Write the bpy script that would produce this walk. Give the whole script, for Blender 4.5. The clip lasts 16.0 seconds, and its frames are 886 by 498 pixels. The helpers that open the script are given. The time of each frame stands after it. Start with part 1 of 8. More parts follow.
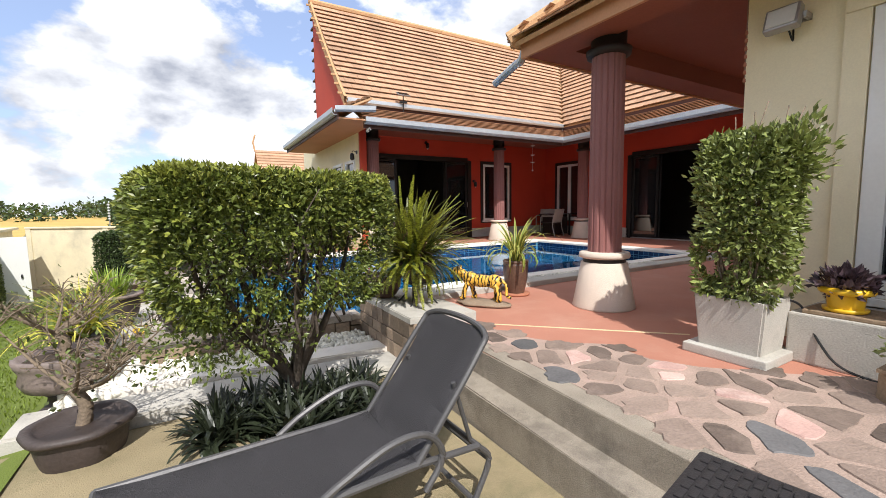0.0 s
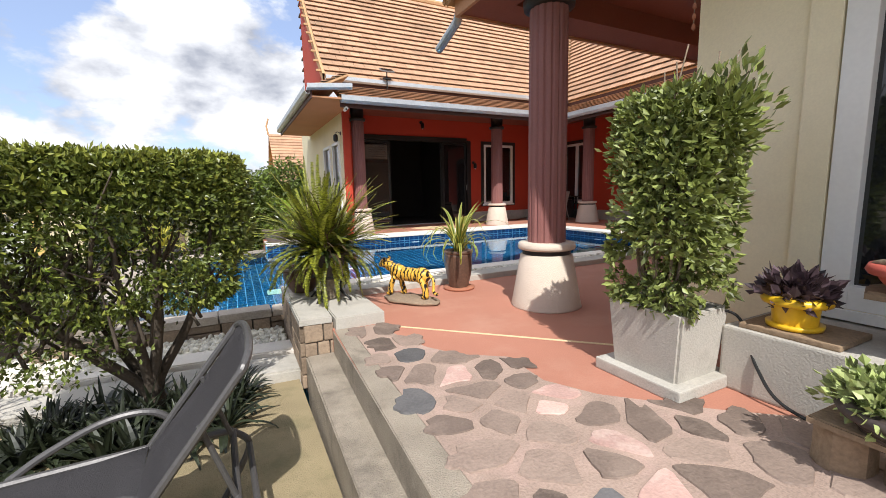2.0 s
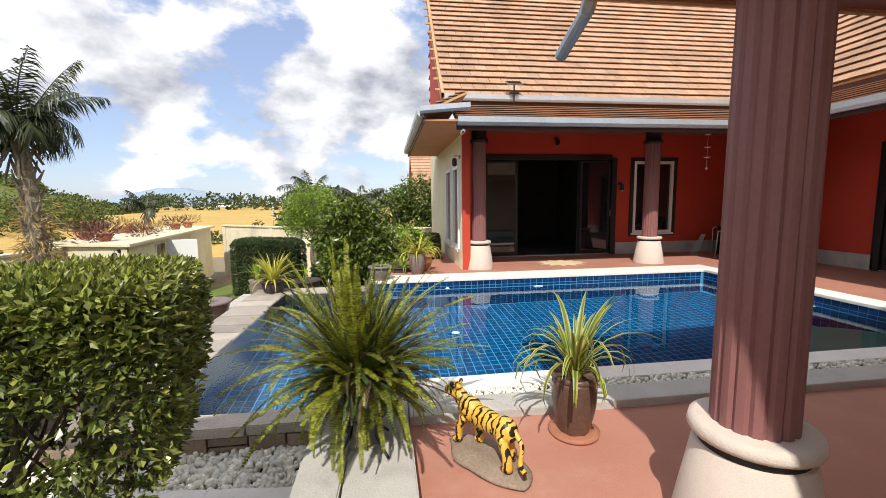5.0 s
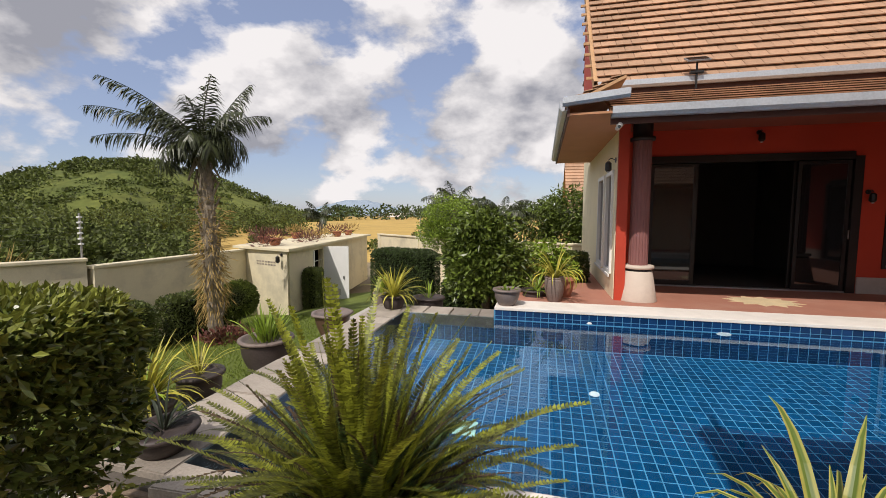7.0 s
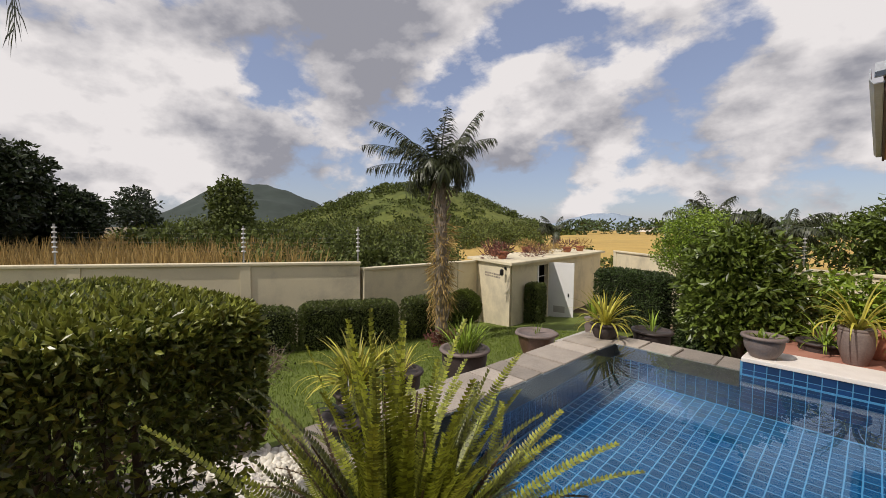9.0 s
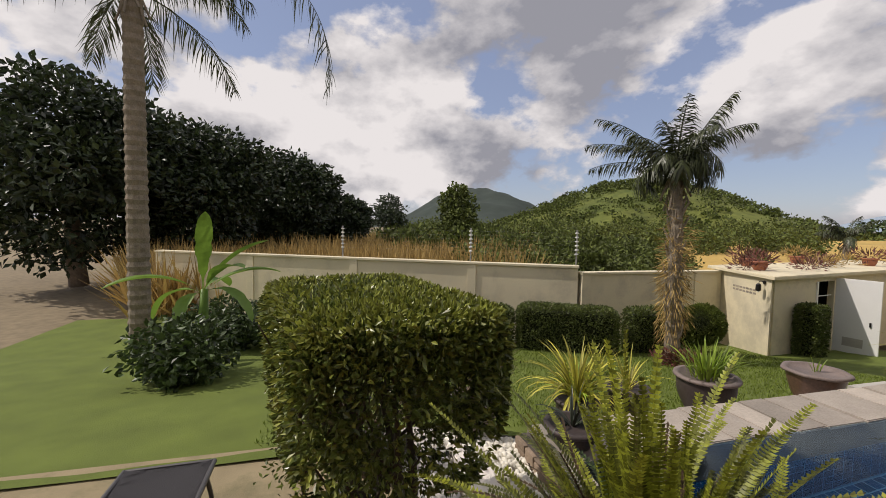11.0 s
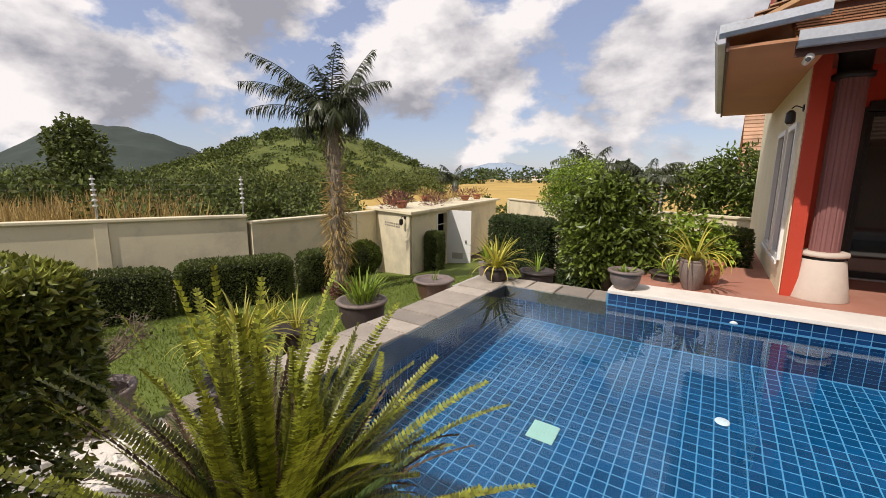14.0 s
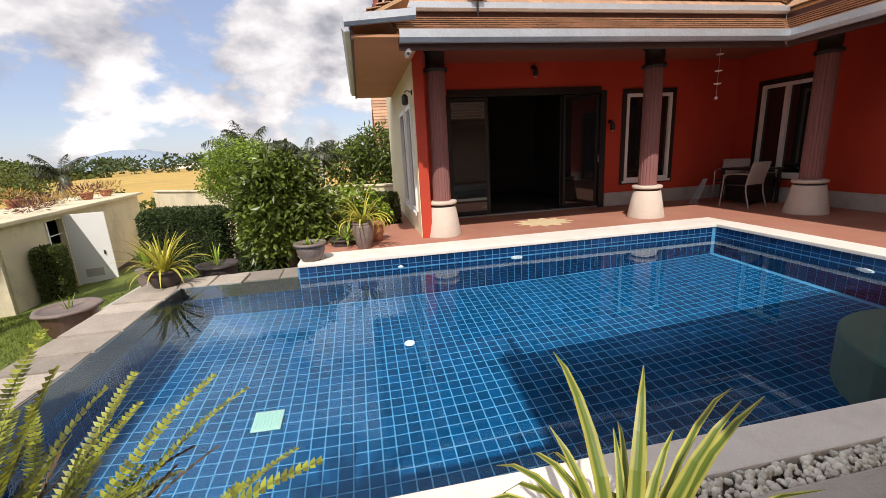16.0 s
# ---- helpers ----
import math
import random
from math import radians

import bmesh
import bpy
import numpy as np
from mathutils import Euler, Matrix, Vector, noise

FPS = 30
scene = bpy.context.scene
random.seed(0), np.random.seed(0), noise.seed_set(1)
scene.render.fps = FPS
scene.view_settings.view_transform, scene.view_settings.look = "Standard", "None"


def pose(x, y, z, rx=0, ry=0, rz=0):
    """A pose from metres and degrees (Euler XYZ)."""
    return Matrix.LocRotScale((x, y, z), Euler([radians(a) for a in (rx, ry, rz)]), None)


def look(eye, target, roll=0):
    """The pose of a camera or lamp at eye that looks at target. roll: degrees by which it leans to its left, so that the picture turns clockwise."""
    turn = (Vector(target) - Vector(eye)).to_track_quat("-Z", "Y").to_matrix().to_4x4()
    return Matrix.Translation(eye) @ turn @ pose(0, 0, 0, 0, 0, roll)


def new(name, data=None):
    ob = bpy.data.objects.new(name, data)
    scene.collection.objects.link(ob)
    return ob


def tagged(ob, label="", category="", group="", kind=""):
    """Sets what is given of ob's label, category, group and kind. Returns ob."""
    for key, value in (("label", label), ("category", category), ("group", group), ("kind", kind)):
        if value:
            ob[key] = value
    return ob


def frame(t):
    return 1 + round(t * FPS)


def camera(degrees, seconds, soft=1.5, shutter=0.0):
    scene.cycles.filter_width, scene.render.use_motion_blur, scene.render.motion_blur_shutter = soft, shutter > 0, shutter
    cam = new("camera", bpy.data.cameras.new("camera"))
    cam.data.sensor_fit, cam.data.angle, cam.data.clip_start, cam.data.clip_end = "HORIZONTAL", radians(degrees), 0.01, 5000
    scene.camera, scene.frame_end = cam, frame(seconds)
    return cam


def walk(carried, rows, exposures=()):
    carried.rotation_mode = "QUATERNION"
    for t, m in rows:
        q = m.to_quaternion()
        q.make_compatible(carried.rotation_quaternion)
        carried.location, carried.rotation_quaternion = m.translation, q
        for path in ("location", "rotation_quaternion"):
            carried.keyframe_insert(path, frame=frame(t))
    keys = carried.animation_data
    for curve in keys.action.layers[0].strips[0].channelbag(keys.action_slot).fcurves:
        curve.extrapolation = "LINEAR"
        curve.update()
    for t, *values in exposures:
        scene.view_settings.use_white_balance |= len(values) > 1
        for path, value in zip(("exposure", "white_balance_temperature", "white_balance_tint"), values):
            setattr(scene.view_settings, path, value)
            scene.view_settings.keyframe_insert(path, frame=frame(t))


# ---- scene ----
cam = camera(94.2, 16.0, soft=0.6)
PATH = [
    (0, (0.149, 0.069, 0.953), (1.161, 1.783, 0.759), -0.9),
    (0.5, (0.375, 0.049, 0.954), (1.583, 1.634, 0.784), 0.3),
    (1, (0.673, -0.011, 0.912), (1.925, 1.536, 0.712), 0.6),
    (1.5, (0.912, -0.057, 0.931), (1.987, 1.61, 0.677), -0.5),
    (2, (1.193, 0.038, 0.945), (2.084, 1.807, 0.672), -1.3),
    (2.5, (1.425, 0.1, 1.011), (2.089, 1.966, 0.735), -0.4),
    (3, (1.575, 0.201, 1.127), (2.072, 2.118, 0.845), 0.8),
    (3.2, (1.656, 0.299, 1.141), (2.116, 2.23, 0.897), -0.4),
    (5.3, (2.058, 1.395, 1.443), (2.226, 3.376, 1.223), -0.9),
    (5.5, (2.095, 1.488, 1.42), (2.169, 3.476, 1.216), -1.2),
    (6, (2.196, 1.751, 1.464), (1.939, 3.721, 1.229), -0.2),
    (6.5, (2.258, 2.069, 1.439), (1.878, 4.024, 1.264), 0.7),
    (7, (2.37, 2.349, 1.424), (1.902, 4.286, 1.259), 0.1),
    (7.5, (2.507, 2.554, 1.462), (1.809, 4.416, 1.248), 1.0),
    (8, (2.571, 2.77, 1.475), (1.7, 4.564, 1.328), 0.8),
    (8.5, (2.601, 2.817, 1.48), (1.342, 4.366, 1.364), 0.7),
    (9, (2.694, 2.831, 1.483), (1.244, 4.204, 1.375), 0.7),
    (9.5, (2.697, 2.834, 1.487), (1.175, 4.126, 1.367), 0.8),
    (10, (2.69, 2.721, 1.533), (0.939, 3.681, 1.412), 1.0),
    (10.2, (2.685, 2.697, 1.542), (0.854, 3.492, 1.421), 1.1),
    (11.2, (2.68, 2.71, 1.53), (0.74, 3.20, 1.41), 0.9),
    (12.3, (2.71, 2.796, 1.502), (0.956, 3.748, 1.367), 0.6),
    (12.5, (2.707, 2.809, 1.489), (1.003, 3.845, 1.336), 0.6),
    (13, (2.691, 2.864, 1.498), (1.163, 4.134, 1.268), 0.5),
    (13.5, (2.694, 2.923, 1.482), (1.382, 4.404, 1.191), 0.5),
    (14, (2.715, 2.962, 1.466), (1.641, 4.614, 1.122), 0.5),
    (14.5, (2.723, 3.017, 1.427), (1.976, 4.829, 1.028), 0.9),
    (15, (2.626, 3.025, 1.415), (2.389, 4.972, 1.023), -1.1),
    (15.5, (2.624, 3.0, 1.433), (2.767, 4.95, 1.009), -1.9),
    (16, (2.635, 2.914, 1.405), (2.989, 4.828, 0.945), -3.1),
]
walk(cam, [(t, look(eye, aim, roll)) for t, eye, aim, roll in PATH], [(0.0, 0.33, 6150, 10), (3.2, 0.25, 6200, 10), (5.5, 0.03, 6300, 11), (6.5, -0.24, 6450, 13), (9.0, -0.53, 6550, 14), (12.5, -0.52, 6600, 15), (14.0, -0.28, 6600, 15), (16.0, -0.03, 6550, 14)])

# ---- world and sun ----
SUN_TO = Vector((-0.91, -3.0, 3.75)).normalized()
world = bpy.data.worlds.new("sky")
scene.world = world
world.use_nodes = True
wn = world.node_tree.nodes
wl = world.node_tree.links
wn.clear()
w_out = wn.new("ShaderNodeOutputWorld")
w_bg = wn.new("ShaderNodeBackground")
w_bg.inputs["Strength"].default_value = 0.128
w_sky = wn.new("ShaderNodeTexSky")
w_sky.sky_type = 'NISHITA'
w_sky.sun_disc = False
w_sky.sun_elevation = math.asin(SUN_TO.z)
w_sky.sun_rotation = math.atan2(SUN_TO.x, SUN_TO.y)
w_sky.air_density = 1.0
w_sky.dust_density = 0.6
w_geo = wn.new("ShaderNodeTexCoord")
# cumulus field on a flat sheet above the place: direction divided by its height
w_sep = wn.new("ShaderNodeSeparateXYZ")
wl.new(w_geo.outputs["Generated"], w_sep.inputs[0])


def wmath(op, a, b=None, clamp=False):
    n = wn.new("ShaderNodeMath")
    n.operation = op
    n.use_clamp = clamp
    for i, v in enumerate((a, b)):
        if v is None:
            continue
        if isinstance(v, (int, float)):
            n.inputs[i].default_value = v
        else:
            wl.new(v, n.inputs[i])
    return n.outputs[0]


w_h = wmath("ADD", wmath("MAXIMUM", w_sep.outputs[2], 0.0), 0.75)
w_comb = wn.new("ShaderNodeCombineXYZ")
wl.new(wmath("DIVIDE", w_sep.outputs[0], w_h), w_comb.inputs[0])
wl.new(wmath("DIVIDE", w_sep.outputs[1], w_h), w_comb.inputs[1])
wl.new(wmath("MULTIPLY", w_sep.outputs[2], 1.1), w_comb.inputs[2])


def wnoise(scale, detail, rough, off):
    m = wn.new("ShaderNodeMapping")
    m.inputs["Location"].default_value = off
    wl.new(w_comb.outputs[0], m.inputs[0])
    n = wn.new("ShaderNodeTexNoise")
    n.inputs["Scale"].default_value = scale
    n.inputs["Detail"].default_value = detail
    n.inputs["Roughness"].default_value = rough
    wl.new(m.outputs[0], n.inputs["Vector"])
    return n.outputs["Fac"]


w_c1 = wnoise(3.1, 13, 0.56, (3.1, 0.7, 0.0))
w_up = wnoise(3.1, 6, 0.5, (3.1 - 0.02, 0.7 + 0.015, 0.085))
w_ramp = wn.new("ShaderNodeValToRGB")
w_ramp.color_ramp.elements[0].position = 0.43
w_ramp.color_ramp.elements[1].position = 0.495
wl.new(w_c1, w_ramp.inputs[0])
# tops that rise out of the cloud are lit, thick parts and undersides are grey
w_lit = wmath("MULTIPLY", wmath("SUBTRACT", w_c1, w_up), 4.5)
w_thick = wmath("MULTIPLY", wmath("SUBTRACT", wnoise(1.5, 5, 0.5, (0.6, 2.2, 0.3)), 0.5), 2.6)
w_f = wmath("SUBTRACT", wmath("ADD", w_lit, 0.56), w_thick, True)
w_ramp2 = wn.new("ShaderNodeValToRGB")
e = w_ramp2.color_ramp.elements
e[0].position, e[0].color = 0.0, (3.4, 3.5, 3.9, 1)
e[1].position, e[1].color = 0.85, (9.0, 8.8, 8.6, 1)
wl.new(w_f, w_ramp2.inputs[0])
w_mix = wn.new("ShaderNodeMix")
w_mix.data_type = 'RGBA'
wl.new(w_ramp.outputs[0], w_mix.inputs[0])
w_haze = wn.new("ShaderNodeMix")
w_haze.data_type = 'RGBA'
w_haze.inputs[0].default_value = 0.42
w_haze.inputs[7].default_value = (4.6, 5.3, 7.6, 1)
wl.new(w_sky.outputs[0], w_haze.inputs[6])
wl.new(w_haze.outputs[2], w_mix.inputs[6])
wl.new(w_ramp2.outputs[0], w_mix.inputs[7])
wl.new(w_mix.outputs[2], w_bg.inputs[0])
wl.new(w_bg.outputs[0], w_out.inputs[0])

sun_data = bpy.data.lights.new("sun", 'SUN')
sun_data.energy = 4.4
sun_data.angle = radians(0.6)
sun_data.color = (1.0, 0.95, 0.86)
sun = new("sun", sun_data)
sun.matrix_world = look((0, 0, 20), Vector((0, 0, 20)) - SUN_TO)


# ---- materials ----
def material(name, color, rough=0.7, metal=0.0, var=0.25, scale=6.0, fine=60.0, bump=0.15, stain=None, stain_amt=0.0, spec=0.4, obj_rand=0.0, island=0.0, trans=0.0):
    """Base colour varied at two scales, with fine relief; stain: a second colour in patches."""
    m = bpy.data.materials.new(name)
    m.use_nodes = True
    nt = m.node_tree
    b = nt.nodes["Principled BSDF"]
    b.inputs["Roughness"].default_value = rough
    b.inputs["Metallic"].default_value = metal
    b.inputs["Specular IOR Level"].default_value = spec
    tc = nt.nodes.new("ShaderNodeTexCoord")
    big = nt.nodes.new("ShaderNodeTexNoise")
    big.inputs["Scale"].default_value = scale
    big.inputs["Detail"].default_value = 5
    nt.links.new(tc.outputs["Object"], big.inputs["Vector"])
    small = nt.nodes.new("ShaderNodeTexNoise")
    small.inputs["Scale"].default_value = fine
    small.inputs["Detail"].default_value = 3
    nt.links.new(tc.outputs["Object"], small.inputs["Vector"])
    add = nt.nodes.new("ShaderNodeMath")
    add.operation = 'ADD'
    nt.links.new(big.outputs["Fac"], add.inputs[0])
    nt.links.new(small.outputs["Fac"], add.inputs[1])
    mr = nt.nodes.new("ShaderNodeMapRange")
    mr.inputs["From Min"].default_value = 0.6
    mr.inputs["From Max"].default_value = 1.4
    mr.inputs["To Min"].default_value = 1 - var
    mr.inputs["To Max"].default_value = 1 + var
    nt.links.new(add.outputs[0], mr.inputs["Value"])
    val = mr.outputs[0]
    if obj_rand or island:
        src = nt.nodes.new("ShaderNodeObjectInfo").outputs["Random"] if obj_rand else nt.nodes.new("ShaderNodeNewGeometry").outputs["Random Per Island"]
        k = obj_rand or island
        r = nt.nodes.new("ShaderNodeMapRange")
        r.inputs["To Min"].default_value = 1 - k
        r.inputs["To Max"].default_value = 1 + k
        nt.links.new(src, r.inputs["Value"])
        mul = nt.nodes.new("ShaderNodeMath")
        mul.operation = 'MULTIPLY'
        nt.links.new(val, mul.inputs[0])
        nt.links.new(r.outputs[0], mul.inputs[1])
        val = mul.outputs[0]
    hsv = nt.nodes.new("ShaderNodeHueSaturation")
    hsv.inputs["Color"].default_value = (*color, 1)
    nt.links.new(val, hsv.inputs["Value"])
    col = hsv.outputs[0]
    if stain:
        sn = nt.nodes.new("ShaderNodeTexNoise")
        sn.inputs["Scale"].default_value = scale * 0.6
        sn.inputs["Detail"].default_value = 8
        sn.inputs["Roughness"].default_value = 0.7
        nt.links.new(tc.outputs["Object"], sn.inputs["Vector"])
        sr = nt.nodes.new("ShaderNodeMapRange")
        sr.inputs["From Min"].default_value = 0.5
        sr.inputs["From Max"].default_value = 0.68
        sr.inputs["To Max"].default_value = stain_amt
        nt.links.new(sn.outputs["Fac"], sr.inputs["Value"])
        mx = nt.nodes.new("ShaderNodeMix")
        mx.data_type = 'RGBA'
        mx.inputs[7].default_value = (*stain, 1)
        nt.links.new(sr.outputs[0], mx.inputs[0])
        nt.links.new(col, mx.inputs[6])
        col = mx.outputs[2]
    nt.links.new(col, b.inputs["Base Color"])
    if bump:
        bp = nt.nodes.new("ShaderNodeBump")
        bp.inputs["Strength"].default_value = bump
        bp.inputs["Distance"].default_value = 0.01
        nt.links.new(add.outputs[0], bp.inputs["Height"])
        nt.links.new(bp.outputs[0], b.inputs["Normal"])
    if trans:
        tr = nt.nodes.new("ShaderNodeBsdfTranslucent")
        nt.links.new(col, tr.inputs["Color"])
        ms = nt.nodes.new("ShaderNodeMixShader")
        ms.inputs[0].default_value = trans
        nt.links.new(b.outputs[0], ms.inputs[1])
        nt.links.new(tr.outputs[0], ms.inputs[2])
        nt.links.new(ms.outputs[0], nt.nodes["Material Output"].inputs["Surface"])
    return m


def leafmat(name, color, var=0.6, rough=0.45, trans=0.17):
    return material(name, color, rough=rough, var=0.15, scale=3.0, fine=25.0, bump=0.0, island=var, trans=trans, spec=0.5)


def glassmat(name, color, rough, ior=1.45):
    m = bpy.data.materials.new(name)
    m.use_nodes = True
    nt = m.node_tree
    nt.nodes.remove(nt.nodes["Principled BSDF"])
    g = nt.nodes.new("ShaderNodeBsdfGlass")
    g.inputs["Color"].default_value = (*color, 1)
    g.inputs["Roughness"].default_value = rough
    g.inputs["IOR"].default_value = ior
    nt.links.new(g.outputs[0], nt.nodes["Material Output"].inputs["Surface"])
    return m, nt, g


M = {}
M["cream"] = material("cream_paint", (0.86, 0.77, 0.54), rough=0.8, var=0.06, scale=1.5, fine=90, bump=0.1, stain=(0.55, 0.47, 0.33), stain_amt=0.25)
M["cream_old"] = material("weathered_cream_paint", (0.70, 0.62, 0.43), rough=0.85, var=0.1, scale=1.2, fine=60, bump=0.15, stain=(0.30, 0.27, 0.21), stain_amt=0.45)
M["red"] = material("red_paint", (0.50, 0.055, 0.025), rough=0.7, var=0.1, scale=1.5, fine=80, bump=0.08)
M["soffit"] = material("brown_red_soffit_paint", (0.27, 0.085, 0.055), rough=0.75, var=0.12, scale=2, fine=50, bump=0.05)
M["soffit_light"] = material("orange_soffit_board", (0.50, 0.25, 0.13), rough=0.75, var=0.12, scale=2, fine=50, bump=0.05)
M["fascia"] = material("dark_brown_fascia", (0.10, 0.045, 0.035), rough=0.6, var=0.2, scale=4, fine=60)
M["roof"] = material("clay_roof_tile", (0.46, 0.275, 0.17), rough=0.85, var=0.16, scale=1.6, fine=40, bump=0.3, stain=(0.20, 0.13, 0.08), stain_amt=0.6, island=0.14)
M["roof_piece"] = material("clay_roof_tile_piece", (0.46, 0.275, 0.17), rough=0.85, var=0.16, scale=1.6, fine=40, bump=0.3, stain=(0.20, 0.13, 0.08), stain_amt=0.5, obj_rand=0.14)
M["ridge"] = material("clay_ridge_cap", (0.52, 0.31, 0.16), rough=0.85, var=0.2, scale=3, fine=40, bump=0.3)
M["gutter"] = material("galvanised_gutter", (0.52, 0.55, 0.58), rough=0.45, metal=0.6, var=0.15, scale=3, fine=40)
M["coping"] = material("white_pool_coping", (0.80, 0.74, 0.66), rough=0.75, var=0.1, scale=3, fine=120, bump=0.25, stain=(0.5, 0.42, 0.34), stain_amt=0.3)
M["terrace"] = material("red_terrace_render", (0.42, 0.185, 0.125), rough=0.72, var=0.1, scale=2.2, fine=110, bump=0.2, stain=(0.50, 0.29, 0.21), stain_amt=0.45)
M["inlay"] = material("cream_inlay", (0.70, 0.55, 0.33), rough=0.75, var=0.15, scale=5, fine=80)
M["conc"] = material("exposed_aggregate", (0.34, 0.29, 0.23), rough=0.9, var=0.3, scale=4, fine=160, bump=0.9, stain=(0.13, 0.11, 0.09), stain_amt=0.75)
M["conc_light"] = material("grey_render", (0.47, 0.44, 0.39), rough=0.88, var=0.15, scale=4, fine=110, bump=0.35, stain=(0.25, 0.23, 0.20), stain_amt=0.5)
M["colbase"] = material("beige_column_base_render", (0.62, 0.52, 0.43), rough=0.85, var=0.1, scale=4, fine=150, bump=0.4, stain=(0.4, 0.33, 0.28), stain_amt=0.3)
M["shaft"] = material("mauve_fluted_plaster", (0.245, 0.105, 0.095), rough=0.6, var=0.1, scale=3, fine=60, bump=0.1)
M["groove"] = material("near_black_trim", (0.02, 0.016, 0.016), rough=0.5, var=0.2)
M["white"] = material("white_frame_paint", (0.80, 0.79, 0.76), rough=0.4, var=0.04, scale=3, fine=50, bump=0.02)
M["black"] = material("dark_bronze_aluminium", (0.016, 0.014, 0.013), rough=0.35, var=0.2, bump=0.02)
# shade of the unlit rooms is put into this near-black colour
M["darkroom"] = material("dim_room_shade", (0.06, 0.05, 0.045), rough=0.9, var=0.15, scale=2)
M["wood"] = material("weathered_wood", (0.27, 0.19, 0.12), rough=0.8, var=0.3, scale=5, fine=70, bump=0.4)
M["bark"] = material("rough_bark", (0.20, 0.15, 0.105), rough=0.95, var=0.35, scale=9, fine=60, bump=0.8)
M["darkbark"] = material("dark_smooth_bark", (0.085, 0.066, 0.05), rough=0.9, var=0.35, scale=9, fine=60, bump=0.6)
M["palmbark"] = material("fibrous_palm_bark", (0.23, 0.19, 0.14), rough=0.95, var=0.4, scale=10, fine=50, bump=0.9)
M["grass"] = material("lawn_soil", (0.12, 0.155, 0.024), rough=0.9, var=0.3, scale=2.0, fine=160, bump=0.7)
M["sand"] = material("mossy_sand", (0.30, 0.24, 0.14), rough=0.95, var=0.22, scale=3, fine=150, bump=0.6, stain=(0.15, 0.14, 0.07), stain_amt=0.8)
M["earth"] = material("dry_earth", (0.23, 0.18, 0.11), rough=0.95, var=0.3, scale=0.1, fine=4.0, bump=0.3, stain=(0.12, 0.15, 0.05), stain_amt=0.7)
M["pebble"] = material("white_pebble", (0.74, 0.70, 0.60), rough=0.7, var=0.12, scale=9, fine=80, island=0.18)
M["flag"] = material("flagstone", (0.215, 0.16, 0.13), rough=0.75, var=0.25, scale=7, fine=70, bump=0.5, stain=(0.40, 0.31, 0.25), stain_amt=0.4, obj_rand=0.5)
M["flag_grey"] = material("slate_flagstone", (0.12, 0.115, 0.115), rough=0.7, var=0.25, scale=9, fine=70, bump=0.4, obj_rand=0.3)
M["flag_pink"] = material("pink_flagstone", (0.56, 0.36, 0.31), rough=0.75, var=0.2, scale=6, fine=70, bump=0.4, stain=(0.7, 0.6, 0.52), stain_amt=0.5, obj_rand=0.2)
M["flagjoint"] = material("pinkish_mortar", (0.36, 0.265, 0.215), rough=0.9, var=0.28, scale=4, fine=110, bump=0.5, stain=(0.55, 0.37, 0.32), stain_amt=0.5)
M["rubble"] = material("rubble_stone", (0.27, 0.20, 0.14), rough=0.85, var=0.3, scale=6, fine=60, bump=0.6, obj_rand=0.4)
M["rubble_mortar"] = material("dark_mortar", (0.10, 0.085, 0.07), rough=0.95, var=0.3, scale=5)
M["rimstone"] = material("pale_rim_stone", (0.37, 0.32, 0.265), rough=0.7, var=0.25, scale=4, fine=60, bump=0.5, obj_rand=0.3)
M["tile"] = material("blue_pool_tile", (0.002, 0.066, 0.165), rough=0.2, var=0.12, scale=1.5, fine=12, bump=0.0, island=0.22, spec=0.6)
M["tile_band"] = material("navy_band_tile", (0.006, 0.035, 0.115), rough=0.15, var=0.15, scale=2, fine=12, bump=0.0, obj_rand=0.3, spec=0.6)
M["tile_wall"] = material("navy_wall_tile", (0.005, 0.028, 0.085), rough=0.2, var=0.15, scale=2, fine=12, bump=0.0, island=0.25, spec=0.6)
M["grout"] = material("pale_blue_grout", (0.085, 0.28, 0.46), rough=0.8, var=0.1, scale=3)
M["brown_glaze"] = material("brown_glazed_clay", (0.115, 0.065, 0.045), rough=0.35, var=0.35, scale=6, fine=40, bump=0.15)
M["grey_clay"] = material("grey_brown_clay", (0.20, 0.155, 0.135), rough=0.6, var=0.25, scale=6, fine=60, bump=0.2)
M["dark_clay"] = material("dark_clay", (0.060, 0.045, 0.040), rough=0.55, var=0.3, scale=6, fine=60, bump=0.2)
M["bluegrey"] = material("blue_grey_glaze", (0.27, 0.31, 0.33), rough=0.5, var=0.15, scale=6, fine=60, bump=0.1)
M["terra"] = material("terracotta", (0.38, 0.15, 0.085), rough=0.75, var=0.2, scale=6, fine=60, bump=0.2)
M["red_clay"] = material("red_painted_clay", (0.48, 0.10, 0.075), rough=0.6, var=0.15, scale=6, fine=60, bump=0.15)
M["yellow"] = material("yellow_glaze", (0.78, 0.47, 0.02), rough=0.35, var=0.08, scale=6, fine=60, bump=0.03)
M["soil"] = material("potting_soil", (0.06, 0.042, 0.03), rough=0.95, var=0.4, scale=15, fine=120, bump=0.9)
M["sling"] = material("grey_sling_mesh", (0.085, 0.08, 0.085), rough=0.65, var=0.1, scale=4, fine=200, bump=0.3)
M["wicker"] = material("dark_woven_resin", (0.028, 0.025, 0.026), rough=0.5, var=0.2, scale=6, fine=120, bump=0.3)
M["tube"] = material("grey_powder_coat_tube", (0.10, 0.095, 0.095), rough=0.4, var=0.15, scale=5, fine=80, bump=0.05, metal=0.3)
